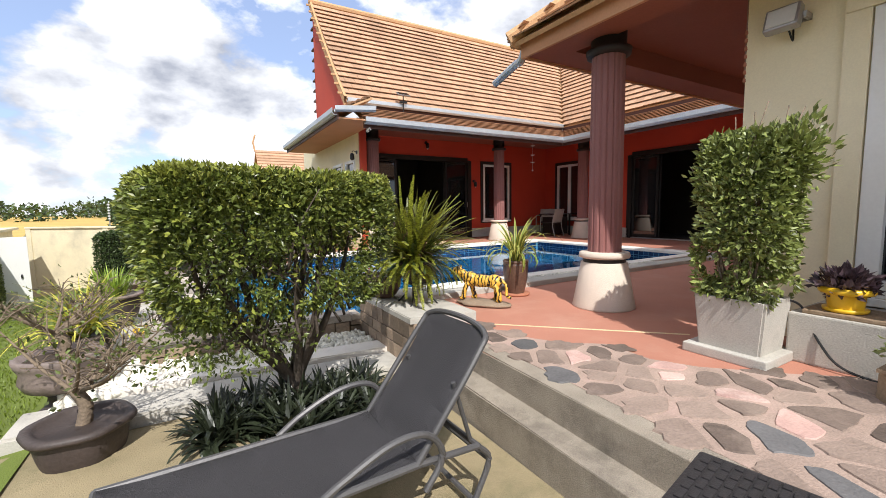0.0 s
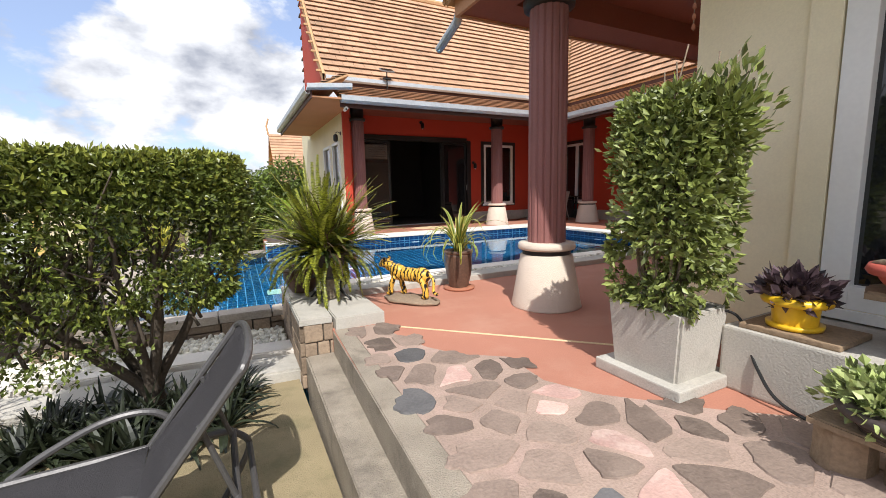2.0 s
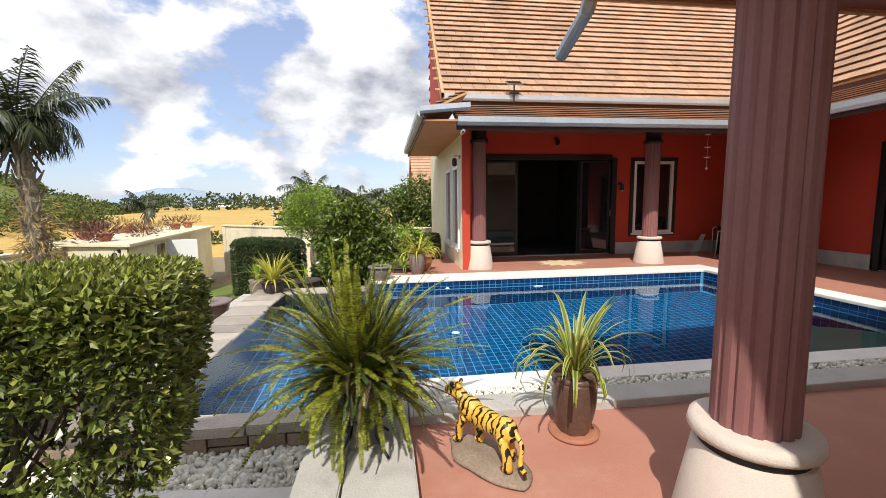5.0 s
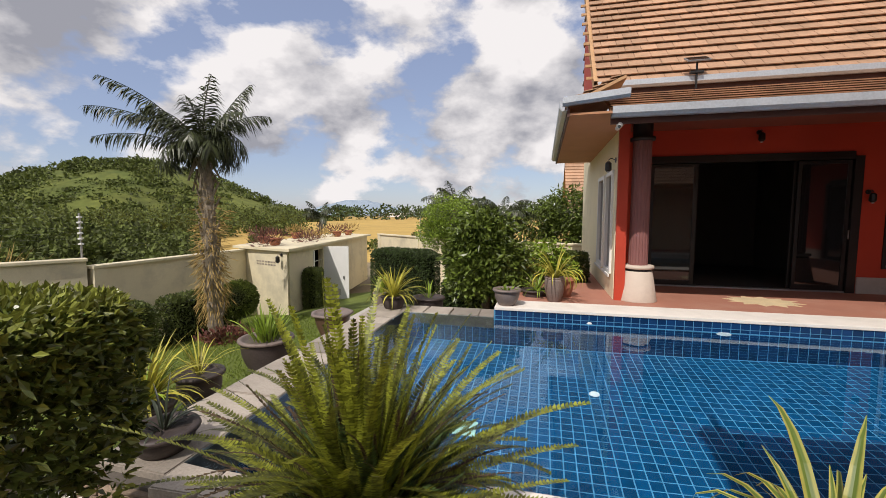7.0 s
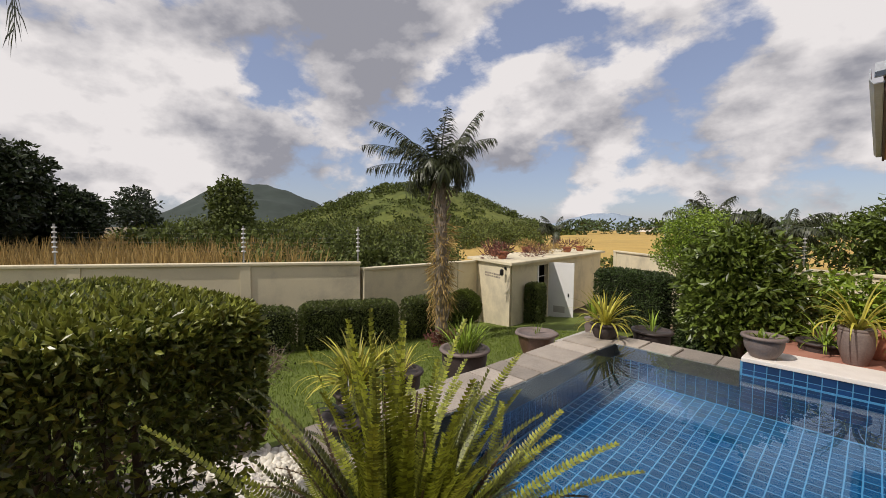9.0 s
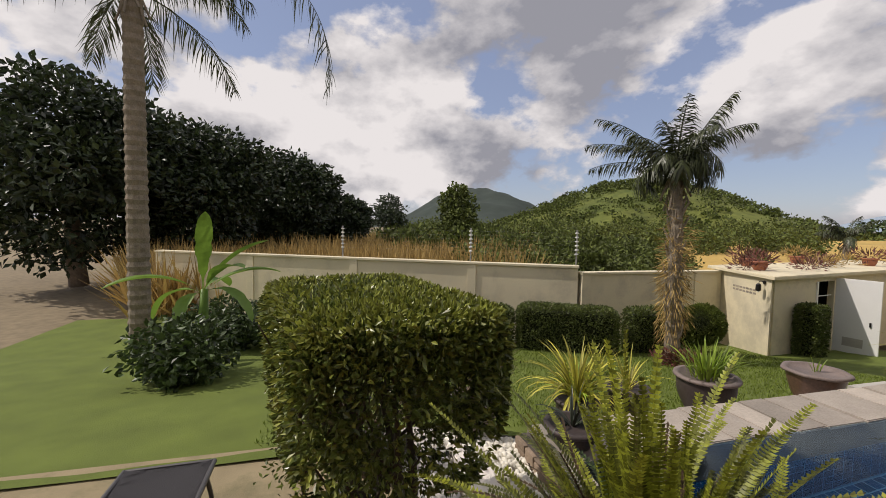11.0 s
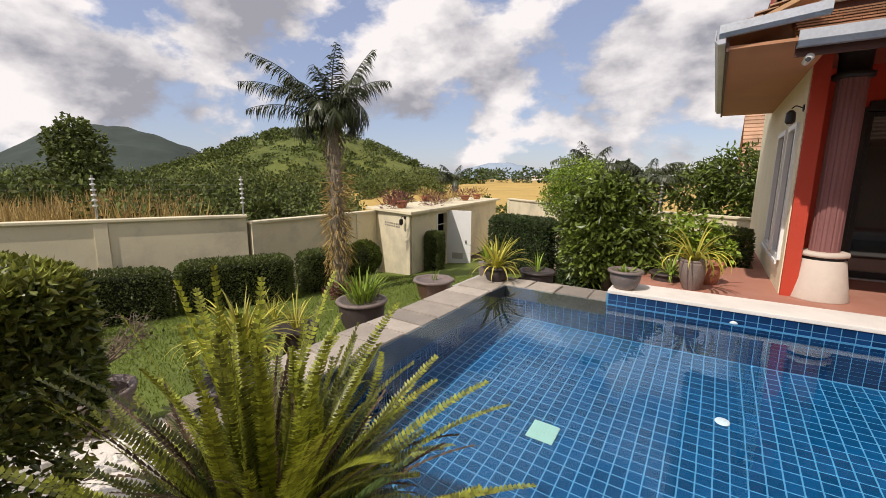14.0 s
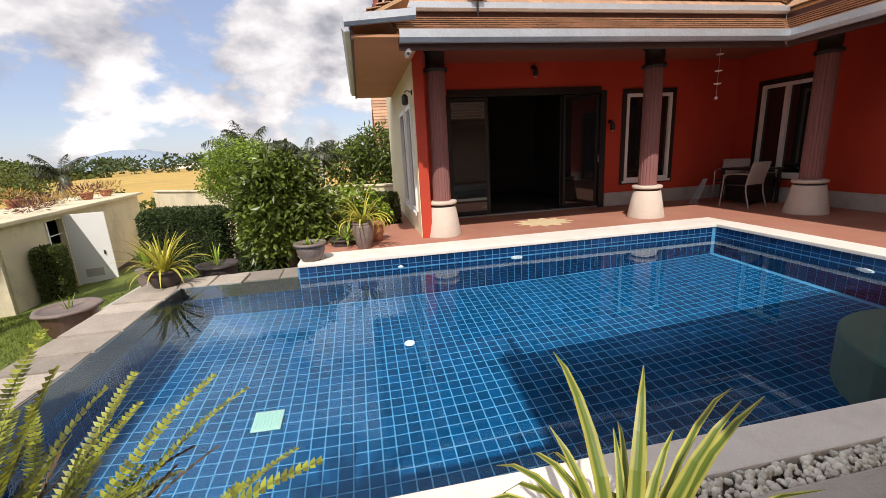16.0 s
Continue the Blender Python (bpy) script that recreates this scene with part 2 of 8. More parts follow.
M["steel"] = material("brushed_steel", (0.5, 0.5, 0.5), rough=0.3, metal=0.9, var=0.1)
M["chrome"] = material("grey_metal_casting", (0.42, 0.42, 0.42), rough=0.4, metal=0.7, var=0.1)
M["rubber"] = material("black_rubber", (0.015, 0.015, 0.015), rough=0.6, var=0.2)
M["lamp_glass"] = material("flood_lamp_glass", (0.72, 0.72, 0.70), rough=0.15, var=0.05, bump=0.0, spec=0.6)
M["greentarp"] = material("green_float_vinyl", (0.16, 0.22, 0.15), rough=0.5, var=0.1, scale=3)
M["hill"] = material("wooded_hill", (0.12, 0.135, 0.026), rough=1.0, var=0.45, scale=0.06, fine=0.5, bump=0.0, stain=(0.06, 0.09, 0.02), stain_amt=0.7)
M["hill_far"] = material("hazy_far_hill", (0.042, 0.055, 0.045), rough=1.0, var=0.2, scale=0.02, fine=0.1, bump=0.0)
# blue of the distant air is mixed into the range's own colour
M["hill_blue"] = material("blue_haze_range", (0.27, 0.33, 0.40), rough=1.0, var=0.08, scale=0.01, fine=0.05, bump=0.0)
M["field"] = material("dry_grass_field", (0.50, 0.33, 0.09), rough=1.0, var=0.2, scale=0.12, fine=2.0, bump=0.1, stain=(0.34, 0.25, 0.08), stain_amt=0.6)
M["drygrass"] = leafmat("dry_grass_blade", (0.42, 0.29, 0.10), var=0.4, rough=0.8)
M["leaf_hedge"] = leafmat("hedge_leaf", (0.095, 0.12, 0.024), rough=0.5)
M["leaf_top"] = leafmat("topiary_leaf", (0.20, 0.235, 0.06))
M["leaf_dark"] = leafmat("dark_leaf", (0.055, 0.085, 0.022))
M["leaf_olive"] = leafmat("dark_strap_leaf", (0.030, 0.038, 0.020), rough=0.4)
M["leaf_mango"] = leafmat("broad_tree_leaf", (0.105, 0.145, 0.022), rough=0.35)
M["leaf_bright"] = leafmat("bright_leaf", (0.21, 0.30, 0.03))
M["leaf_fern"] = leafmat("fern_frond", (0.255, 0.275, 0.027), trans=0.3)
# darker frond colour carries the shade inside the fern
M["leaf_fern_inner"] = leafmat("inner_fern_shade", (0.12, 0.13, 0.018), trans=0.25)
M["drystem"] = leafmat("dry_brown_stem", (0.10, 0.065, 0.035), rough=0.8)
M["leaf_clip"] = leafmat("clipped_tree_leaf", (0.13, 0.162, 0.034), rough=0.32, trans=0.2)
# yellow-green shoots, lightened so the sunlit crown top is in their colour
M["leaf_tip_lit"] = leafmat("lit_yellow_green_shoot", (0.23, 0.25, 0.045), rough=0.35, trans=0.25)
M["leaf_spider"] = leafmat("yellow_green_strap_leaf", (0.50, 0.46, 0.075), trans=0.35)
M["leaf_stripe"] = leafmat("striped_strap_leaf", (0.50, 0.47, 0.10), var=0.25, trans=0.3)
M["leaf_var"] = leafmat("variegated_leaf", (0.36, 0.42, 0.16), var=0.6)
M["leaf_purple"] = leafmat("purple_succulent_leaf", (0.085, 0.055, 0.065))
M["leaf_red"] = leafmat("reddish_leaf", (0.16, 0.06, 0.045))
M["leaf_palm"] = leafmat("palm_leaflet", (0.055, 0.066, 0.024), rough=0.4, trans=0.2)
M["leaf_banana"] = leafmat("banana_leaf", (0.17, 0.28, 0.04), var=0.15, trans=0.4)
M["leaf_far"] = leafmat("woodland_leaf", (0.10, 0.125, 0.024), rough=0.75)
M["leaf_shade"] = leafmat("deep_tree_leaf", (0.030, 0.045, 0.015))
# near-black solid filler: paints the shade between the leaves
M["hedge_core"] = material("hedge_interior_shade", (0.018, 0.022, 0.010), rough=1.0, var=0.4, scale=12, fine=60, bump=0.8)
M["drain"] = material("pale_green_plastic", (0.42, 0.62, 0.50), rough=0.5, var=0.05)
M["grassblade"] = leafmat("lawn_blade", (0.15, 0.20, 0.022), var=0.35)


def tiger_mat():
    m = material("painted_tiger_glaze", (0.72, 0.42, 0.06), rough=0.4, var=0.12, scale=6, fine=60, bump=0.1)
    nt = m.node_tree
    b = nt.nodes["Principled BSDF"]
    src = b.inputs["Base Color"].links[0].from_socket
    tc = nt.nodes.new("ShaderNodeTexCoord")
    wv = nt.nodes.new("ShaderNodeTexWave")
    wv.inputs["Scale"].default_value = 8.0
    wv.inputs["Distortion"].default_value = 6.0
    wv.inputs["Detail"].default_value = 2.0
    wv.inputs["Detail Scale"].default_value = 2.5
    nt.links.new(tc.outputs["Object"], wv.inputs["Vector"])
    rp = nt.nodes.new("ShaderNodeValToRGB")
    rp.color_ramp.elements[0].position = 0.70
    rp.color_ramp.elements[1].position = 0.78
    nt.links.new(wv.outputs["Fac"], rp.inputs[0])
    mx = nt.nodes.new("ShaderNodeMix")
    mx.data_type = 'RGBA'
    mx.inputs[7].default_value = (0.015, 0.012, 0.01, 1)
    nt.links.new(rp.outputs[0], mx.inputs[0])
    nt.links.new(src, mx.inputs[6])
    nt.links.new(mx.outputs[2], b.inputs["Base Color"])
    return m




def stripe_leaf(m):
    """Green middle between pale yellow margins, by the blade's own cross coordinate."""
    nt = m.node_tree
    b = nt.nodes["Principled BSDF"]
    src = b.inputs["Base Color"].links[0].from_socket
    at = nt.nodes.new("ShaderNodeAttribute")
    at.attribute_name = "across"
    rp = nt.nodes.new("ShaderNodeMapRange")
    rp.inputs["From Min"].default_value = 0.38
    rp.inputs["From Max"].default_value = 0.62
    nt.links.new(at.outputs["Fac"], rp.inputs["Value"])
    mx = nt.nodes.new("ShaderNodeMix")
    mx.data_type = 'RGBA'
    mx.inputs[6].default_value = (0.13, 0.19, 0.025, 1)
    nt.links.new(rp.outputs[0], mx.inputs[0])
    nt.links.new(src, mx.inputs[7])
    for link in list(src.links):
        if link.to_node != mx:
            nt.links.new(mx.outputs[2], link.to_socket)


stripe_leaf(M["leaf_stripe"])
M["tiger"] = tiger_mat()
M["water"], wnt, wg = glassmat("pool_water", (0.80, 0.93, 1.0), 0.0, 1.333)
wtc = wnt.nodes.new("ShaderNodeTexCoord")
wno = wnt.nodes.new("ShaderNodeTexNoise")
wno.inputs["Scale"].default_value = 2.2
wno.inputs["Detail"].default_value = 3
wnt.links.new(wtc.outputs["Object"], wno.inputs["Vector"])
wbp = wnt.nodes.new("ShaderNodeBump")
wbp.inputs["Strength"].default_value = 0.03
wbp.inputs["Distance"].default_value = 0.05
wnt.links.new(wno.outputs["Fac"], wbp.inputs["Height"])
wnt.links.new(wbp.outputs[0], wg.inputs["Normal"])
M["glass"] = material("dark_tinted_glass", (0.012, 0.014, 0.016), rough=0.04, var=0.05, bump=0.0, spec=0.9)


# ---- mesh helpers ----
def mesh_from(name, verts, faces, mat, smooth=False):
    me = bpy.data.meshes.new(name)
    me.from_pydata(verts, [], faces)
    me.materials.append(M[mat])
    if smooth:
        me.polygons.foreach_set("use_smooth", [True] * len(me.polygons))
    me.update()
    return me


def part(name, bm, mat, parent=None, label="", smooth=False):
    """Links a bmesh as one mesh object, under parent when given."""
    me = bpy.data.meshes.new(name)
    bmesh.ops.recalc_face_normals(bm, faces=bm.faces)
    bm.to_mesh(me)
    bm.free()
    me.materials.append(M[mat])
    if smooth:
        me.polygons.foreach_set("use_smooth", [True] * len(me.polygons))
    ob = new(name, me)
    if parent:
        ob.parent = parent
    if label:
        ob["label"] = label
    return ob


def data_part(name, me, parent=None, m=None, label=""):
    ob = new(name, me)
    if parent:
        ob.parent = parent
    if m is not None:
        ob.matrix_basis = m
    if label:
        ob["label"] = label
    return ob


def empty(name, m, label, category, group="", kind=""):
    ob = new(name)
    ob.empty_display_size = 0.1
    ob.matrix_basis = m
    return tagged(ob, label, category, group, kind)


def add_box(bm, lo, hi, bev=0.0, m=None):
    (x0, y0, z0), (x1, y1, z1) = lo, hi
    mat = Matrix.Translation(((x0 + x1) / 2, (y0 + y1) / 2, (z0 + z1) / 2)) @ Matrix.Diagonal((x1 - x0, y1 - y0, z1 - z0, 1))
    if m is not None:
        mat = m @ mat
    r = bmesh.ops.create_cube(bm, size=1.0, matrix=mat)
    if bev:
        es = {ed for v in r["verts"] for ed in v.link_edges}
        bmesh.ops.bevel(bm, geom=list(es), offset=bev, segments=2, affect='EDGES', profile=0.6)
    return bm


def boxes(*bs, bev=0.0):
    bm = bmesh.new()
    for lo, hi in bs:
        add_box(bm, lo, hi, bev)
    return bm


def lathe(profile, seg=28, wob=0.0, lobes=0, lobe_amp=0.0, bm=None, m=None):
    """A body turned round z from (radius, height) pairs."""
    bm = bm or bmesh.new()
    m = m or Matrix.Identity(4)
    rings = []
    n = len(profile)
    for i, (r, z) in enumerate(profile):
        ring = []
        for k in range(seg):
            a = 2 * math.pi * k / seg
            rr = r * (1 + lobe_amp * math.cos(lobes * a)) if lobes else r
            rr += wob * noise.noise(Vector((math.cos(a) * 2, math.sin(a) * 2, z * 5)))
            ring.append(bm.verts.new(m @ Vector((rr * math.cos(a), rr * math.sin(a), z))))
        rings.append(ring)
    for a, b in zip(rings, rings[1:]):
        for k in range(seg):
            bm.faces.new((a[k], a[(k + 1) % seg], b[(k + 1) % seg], b[k]))
    if profile[0][0] > 1e-4:
        bm.faces.new(list(reversed(rings[0])))
    if profile[-1][0] > 1e-4:
        bm.faces.new(rings[-1])
    return bm


def tube(points, radius, seg=8, bm=None, radii=None):
    """A round tube along points."""
    bm = bm or bmesh.new()
    pts = [Vector(p) for p in points]
    rings = []
    up = Vector((0.13, 0.2, 1)).normalized()
    for i, p in enumerate(pts):
        d = (pts[min(i + 1, len(pts) - 1)] - pts[max(i - 1, 0)]).normalized()
        s = d.cross(up)
        if s.length < 1e-3:
            s = d.cross(Vector((1, 0, 0)))
        s.normalize()
        t = s.cross(d)
        r = radii[i] if radii else radius
        rings.append([bm.verts.new(p + r * (math.cos(2 * math.pi * k / seg) * s + math.sin(2 * math.pi * k / seg) * t)) for k in range(seg)])
    for a, b in zip(rings, rings[1:]):
        for k in range(seg):
            bm.faces.new((a[k], a[(k + 1) % seg], b[(k + 1) % seg], b[k]))
    bm.faces.new(list(reversed(rings[0])))
    bm.faces.new(rings[-1])
    return bm


def smooth_path(pts, n=8):
    """Catmull-Rom through pts."""
    ps = [Vector(p) for p in pts]
    ps = [2 * ps[0] - ps[1]] + ps + [2 * ps[-1] - ps[-2]]
    out = []
    for i in range(1, len(ps) - 2):
        for k in range(n):
            t = k / n
            a, b, c, d = ps[i - 1], ps[i], ps[i + 1], ps[i + 2]
            out.append(0.5 * ((2 * b) + (c - a) * t + (2 * a - 5 * b + 4 * c - d) * t * t + (3 * b - a - 3 * c + d) * t ** 3))
    out.append(ps[-2])
    return out


def prism(poly, z0, z1, bm=None, bev=0.0):
    bm = bm or bmesh.new()
    lo = [bm.verts.new((x, y, z0)) for x, y in poly]
    hi = [bm.verts.new((x, y, z1)) for x, y in poly]
    n = len(poly)
    top = bm.faces.new(hi)
    bm.faces.new(list(reversed(lo)))
    for k in range(n):
        bm.faces.new((lo[k], lo[(k + 1) % n], hi[(k + 1) % n], hi[k]))
    if bev:
        bmesh.ops.bevel(bm, geom=list(top.edges), offset=bev, segments=2, affect='EDGES')
    return bm


def leaf_mesh(name, pts, dirs, mat, length=0.05, width=0.022, fold=0.25, seed=1, jitter=0.3):
    """Many folded leaves, each at a point and along a direction."""
    rng = np.random.default_rng(seed)
    p = np.asarray(pts, float)
    d = np.asarray(dirs, float)
    n = len(p)
    d = d + rng.normal(0, jitter, (n, 3))
    d /= np.linalg.norm(d, axis=1, keepdims=True) + 1e-9
    r = rng.normal(0, 1, (n, 3))
    s = np.cross(d, r)
    s /= np.linalg.norm(s, axis=1, keepdims=True) + 1e-9
    u = np.cross(s, d)
    L = (length * rng.uniform(0.7, 1.3, n))[:, None]
    W = (width * rng.uniform(0.7, 1.3, n))[:, None]
    mid = p + d * L * 0.5
    v = np.stack([p, mid + s * W + u * W * fold, p + d * L - u * W * fold, mid - s * W + u * W * fold, mid - u * W * 0.15], axis=1).reshape(-1, 3)
    base = np.arange(n)[:, None] * 5
    f = np.concatenate([base + np.array([[0, 1, 4]]), base + np.array([[1, 2, 4]]), base + np.array([[2, 3, 4]]), base + np.array([[3, 0, 4]])]).tolist()
    return mesh_from(name, v.tolist(), f, mat)


def strap_mesh(name, n, mat, length, width, rise, droop, seed, spread=1.0, segs=7, base_r=0.04, curl=0.0):
    """Arching strap leaves from a common base."""
    rng = random.Random(seed)
    verts, faces = [], []
    for i in range(n):
        a = rng.uniform(0, 2 * math.pi)
        L = length * rng.uniform(0.65, 1.2)
        tilt = rng.uniform(0.15, 1.0) * spread
        out = Vector((math.cos(a), math.sin(a), 0))
        side = Vector((-math.sin(a), math.cos(a), 0))
        p = out * base_r * rng.random() + Vector((0, 0, 0))
        ang = math.pi / 2 - tilt * rise
        w0 = width * rng.uniform(0.7, 1.2)
        b0 = len(verts)
        for k in range(segs + 1):
            t = k / segs
            w = w0 * (math.sin(math.pi * min(1, 0.12 + t * 0.88)) ** 0.6) * (1 - t * 0.35)
            if k == segs:
                w = 0.001
            nrm = Vector((-math.sin(ang) * out.x, -math.sin(ang) * out.y, math.cos(ang)))
            for sgn, lift in ((-1, 0.25), (0, 0.0), (1, 0.25)):
                verts.append(p + side * sgn * w + nrm * w * lift)
            p = p + (out * math.cos(ang) + Vector((0, 0, 1)) * math.sin(ang)) * (L / segs)
            ang -= droop * tilt * (0.4 + t) / segs * 2.2
            side = (side + out * curl * rng.uniform(-1, 1)).normalized()
        for k in range(segs):
            q = b0 + 3 * k
            faces += [(q, q + 1, q + 4, q + 3), (q + 1, q + 2, q + 5, q + 4)]
    me = mesh_from(name, verts, faces, mat)
    if mat == "leaf_stripe":
        across = me.attributes.new("across", 'FLOAT', 'POINT')
        across.data.foreach_set("value", [abs(k % 3 - 1) * 1.0 for k in range(len(verts))])
    return me


def blob_pts(rng, n, c, r, inner=0.55, lump=0.12, freq=2.5):
    """Points in the outer part of an uneven ellipsoid."""
    d = rng.normal(0, 1, (n, 3))
    d /= np.linalg.norm(d, axis=1, keepdims=True)
    k = rng.uniform(inner, 1, n) ** 0.5
    lum = np.array([noise.noise(Vector(v * freq) + Vector(c)) for v in d]) * lump * 2 + 1
    p = np.asarray(c) + d * np.asarray(r) * (k * lum)[:, None]
    return p, d


def box_pts(rng, n, lo, hi, depth=0.12, lump=0.04, skip_bottom=True, hole=0.0, hole_freq=5.0):
    """Points in the outer shell of a clipped box with uneven faces."""
    lo, hi = np.asarray(lo, float), np.asarray(hi, float)
    s = hi - lo
    areas = np.array([s[1] * s[2], s[1] * s[2], s[0] * s[2], s[0] * s[2], s[0] * s[1], s[0] * s[1] * (0.35 if skip_bottom else 1)])
    f = rng.choice(6, n, p=areas / areas.sum())
    u = rng.random((n, 3))
    p = lo + u * s
    d = np.zeros((n, 3))
    ax, sg = f // 2, np.where(f % 2 == 0, -1, 1)
    sg = np.where(f == 4, 1, np.where(f == 5, -1, sg))
    ii = np.arange(n)
    d[ii, ax] = sg
    dep = rng.random(n) ** 2 * depth
    lum = np.array([noise.noise(Vector(v * 3.0)) for v in p]) * lump
    p[ii, ax] = np.where(sg > 0, hi[ax], lo[ax]) - sg * dep + sg * lum
    # rounded arrises
    c = (lo + hi) / 2
    rel = (p - c) / (s / 2)
    over = np.clip(np.linalg.norm(np.clip(np.abs(rel) - 0.68, 0, None), axis=1) - 0.32, 0, None)
    p = p - (p - c) * (over * 0.75)[:, None]
    if hole:
        keep = np.array([noise.noise(Vector(v * hole_freq)) + 0.35 * noise.noise(Vector(v * hole_freq * 2.7)) for v in p]) > hole - 0.9 * np.clip(rel[:, 2], -0.2, 1.0)
        p, d, rel = p[keep], d[keep], rel[keep]
    return p, d + 0.5 * rel


# ---- ground ----
def lawn_z(x, y):
    """The garden falls away from the pool towards the boundary wall."""
    s = max(0.0, -0.5 - x)
    z = -0.48 - 0.13 * min(s, 6.5) - 0.045 * max(-3.0, min(y - 6.0, 9.0))
    return z


def build_ground():
    s = [-2500, -900, -400, -200, -110, -60, -30, -15, 0, 15, 30, 60, 110, 200, 400, 900, 2500]
    verts = [(x, y, -1.75 + 0.15 * noise.noise(Vector((x * 0.03, y * 0.03, 0)))) for x in s for y in s]
    n = len(s)
    faces = [(i * n + j, (i + 1) * n + j, (i + 1) * n + j + 1, i * n + j + 1) for i in range(n - 1) for j in range(n - 1)]
    ob = new("ground", mesh_from("ground", verts, faces, "earth"))
    tagged(ob, "dry earth and scrub reaching to the horizon", "ground", kind="structure")


build_ground()


def build_lawn():
    verts, faces = [], []
    nx, ny = 26, 44
    for i in range(nx + 1):
        for j in range(ny + 1):
            x = -10.2 + (9.45) * i / nx
            y = -4 + 19.5 * j / ny
            verts.append((x, y, lawn_z(x, y) + 0.015 + 0.012 * noise.noise(Vector((x * 1.5, y * 1.5, 0)))))
    for i in range(nx):
        for j in range(ny):
            a = i * (ny + 1) + j
            x = -10.2 + 9.45 * (i + 0.5) / nx
            y = -4 + 19.5 * (j + 0.5) / ny
            faces.append((a, a + ny + 1, a + ny + 2, a + 1))
    lawn = tagged(new("lawn", mesh_from("lawn", verts, faces, "grass", True)), "short mown green lawn sloping to the wall", "lawn", kind="structure")
    rng = np.random.default_rng(5)
    n = 52000
    x = rng.uniform(-6.5, -0.95, n)
    y = rng.uniform(2.0, 11.5, n)
    z = np.array([lawn_z(a, b) for a, b in zip(x, y)]) + 0.01
    d = np.tile([0.0, 0.0, 1.0], (n, 1))
    g = new("grass", leaf_mesh("grass", np.stack([x, y, z], 1), d, "grassblade", length=0.045, width=0.005, seed=6, jitter=0.5))
    tagged(g, "fine green lawn grass blades", "grass", kind="stuff")


build_lawn()

# dry field beyond the wall
fm = bmesh.new()
bmesh.ops.create_grid(fm, x_segments=30, y_segments=30, size=1.0, matrix=Matrix.Translation((-70, 170, -1.9)) @ Matrix.Diagonal((110, 145, 1, 1)))
for v in fm.verts:
    v.co.z += 0.15 * noise.noise(v.co * 0.05) + 0.35 * max(0.0, min(1.0, (v.co.y - 26) / 8)) + 0.006 * max(0.0, v.co.y - 60)
field = part("field", fm, "field")
tagged(field, "dry golden grass field beyond the garden wall", "field", kind="structure")

# sunken planting bed between the steps and the pool
bed = part("planting_bed", prism([(-0.95, -4), (1.52, -4), (1.52, 3.16), (-0.95, 3.16)], -1.2, -0.38), "sand")
tagged(bed, "mossy sand bed between the steps and pool", "ground", kind="structure")
path = part("garden_path", boxes(((-0.95, 3.16, -1.2), (-0.30, 8.9, -0.46)), ((-0.95, 8.9, -1.2), (3.38, 10.0, -0.40))), "conc_light")
tagged(path, "weathered grey concrete strip beside the pool", "path", kind="structure")

# ---- terrace, steps ----
terr = part("terrace", prism([(1.60, -4), (12.6, -4), (12.6, 3.82), (1.76, 3.82), (1.75, 2.9), (1.66, 0.5)], -0.6, 0.0), "terrace")
tagged(terr, "red rendered terrace beside the pool", "terrace", kind="structure")
kerb = part("terrace_kerb", prism([(1.58, -4), (1.72, -4), (1.79, 0.5), (1.87, 2.88), (1.745, 2.88), (1.645, 0.5)], -0.25, 0.006, bev=0.012), "conc")
tagged(kerb, "exposed aggregate nosing of the terrace edge", "kerb", kind="structure")
step = part("garden_step", prism([(1.44, -4), (1.62, -4), (1.68, 0.5), (1.76, 2.93), (1.56, 2.93), (1.50, 0.5)], -0.6, -0.17, bev=0.012), "conc")
tagged(step, "worn exposed aggregate step down to the garden", "step", kind="structure")
jo = part("screed_joint", prism([(2.08, 2.81), (2.085, 2.83), (3.22, 1.705), (3.205, 1.69)], 0.0, 0.003), "inlay")
tagged(jo, "thin pale joint line across the red terrace", "trim", kind="structure")
FLAG_POLY = [(1.60, -4), (3.25, -4), (3.22, 0.75), (2.95, 0.98), (2.62, 1.32), (2.50, 1.55), (2.52, 1.88), (2.30, 2.05), (2.18, 2.25), (2.10, 2.55), (2.05, 2.84), (1.86, 2.84), (1.79, 0.5), (1.70, -4)]
fp = part("flagstone_paving", prism(FLAG_POLY, -0.05, 0.008), "flagjoint")
tagged(fp, "pinkish crazy paving of mixed flagstones", "paving", kind="structure")

# far terrace round the pool
ft = part("pool_deck", boxes(((1.72, 8.86, -0.6), (8.48, 11.4, 0.0)), ((8.48, 3.82, -0.6), (12.6, 11.4, 0.0)), ((3.4, 11.4, -0.6), (12.6, 16.0, 0.0))), "terrace")
tagged(ft, "red rendered pool deck before the house", "terrace", kind="structure")
ftv = []
for k in range(24):
    a = 2 * math.pi * k / 24
    r = 0.36 if k % 2 else 0.25
    ftv.append((5.95 + r * 1.6 * math.cos(a), 10.15 + r * 1.25 * math.sin(a)))
inl = part("floor_inlay", prism(ftv, 0.0, 0.004), "inlay")
tagged(inl, "cream star-shaped inlay in the red deck", "inlay", kind="structure")

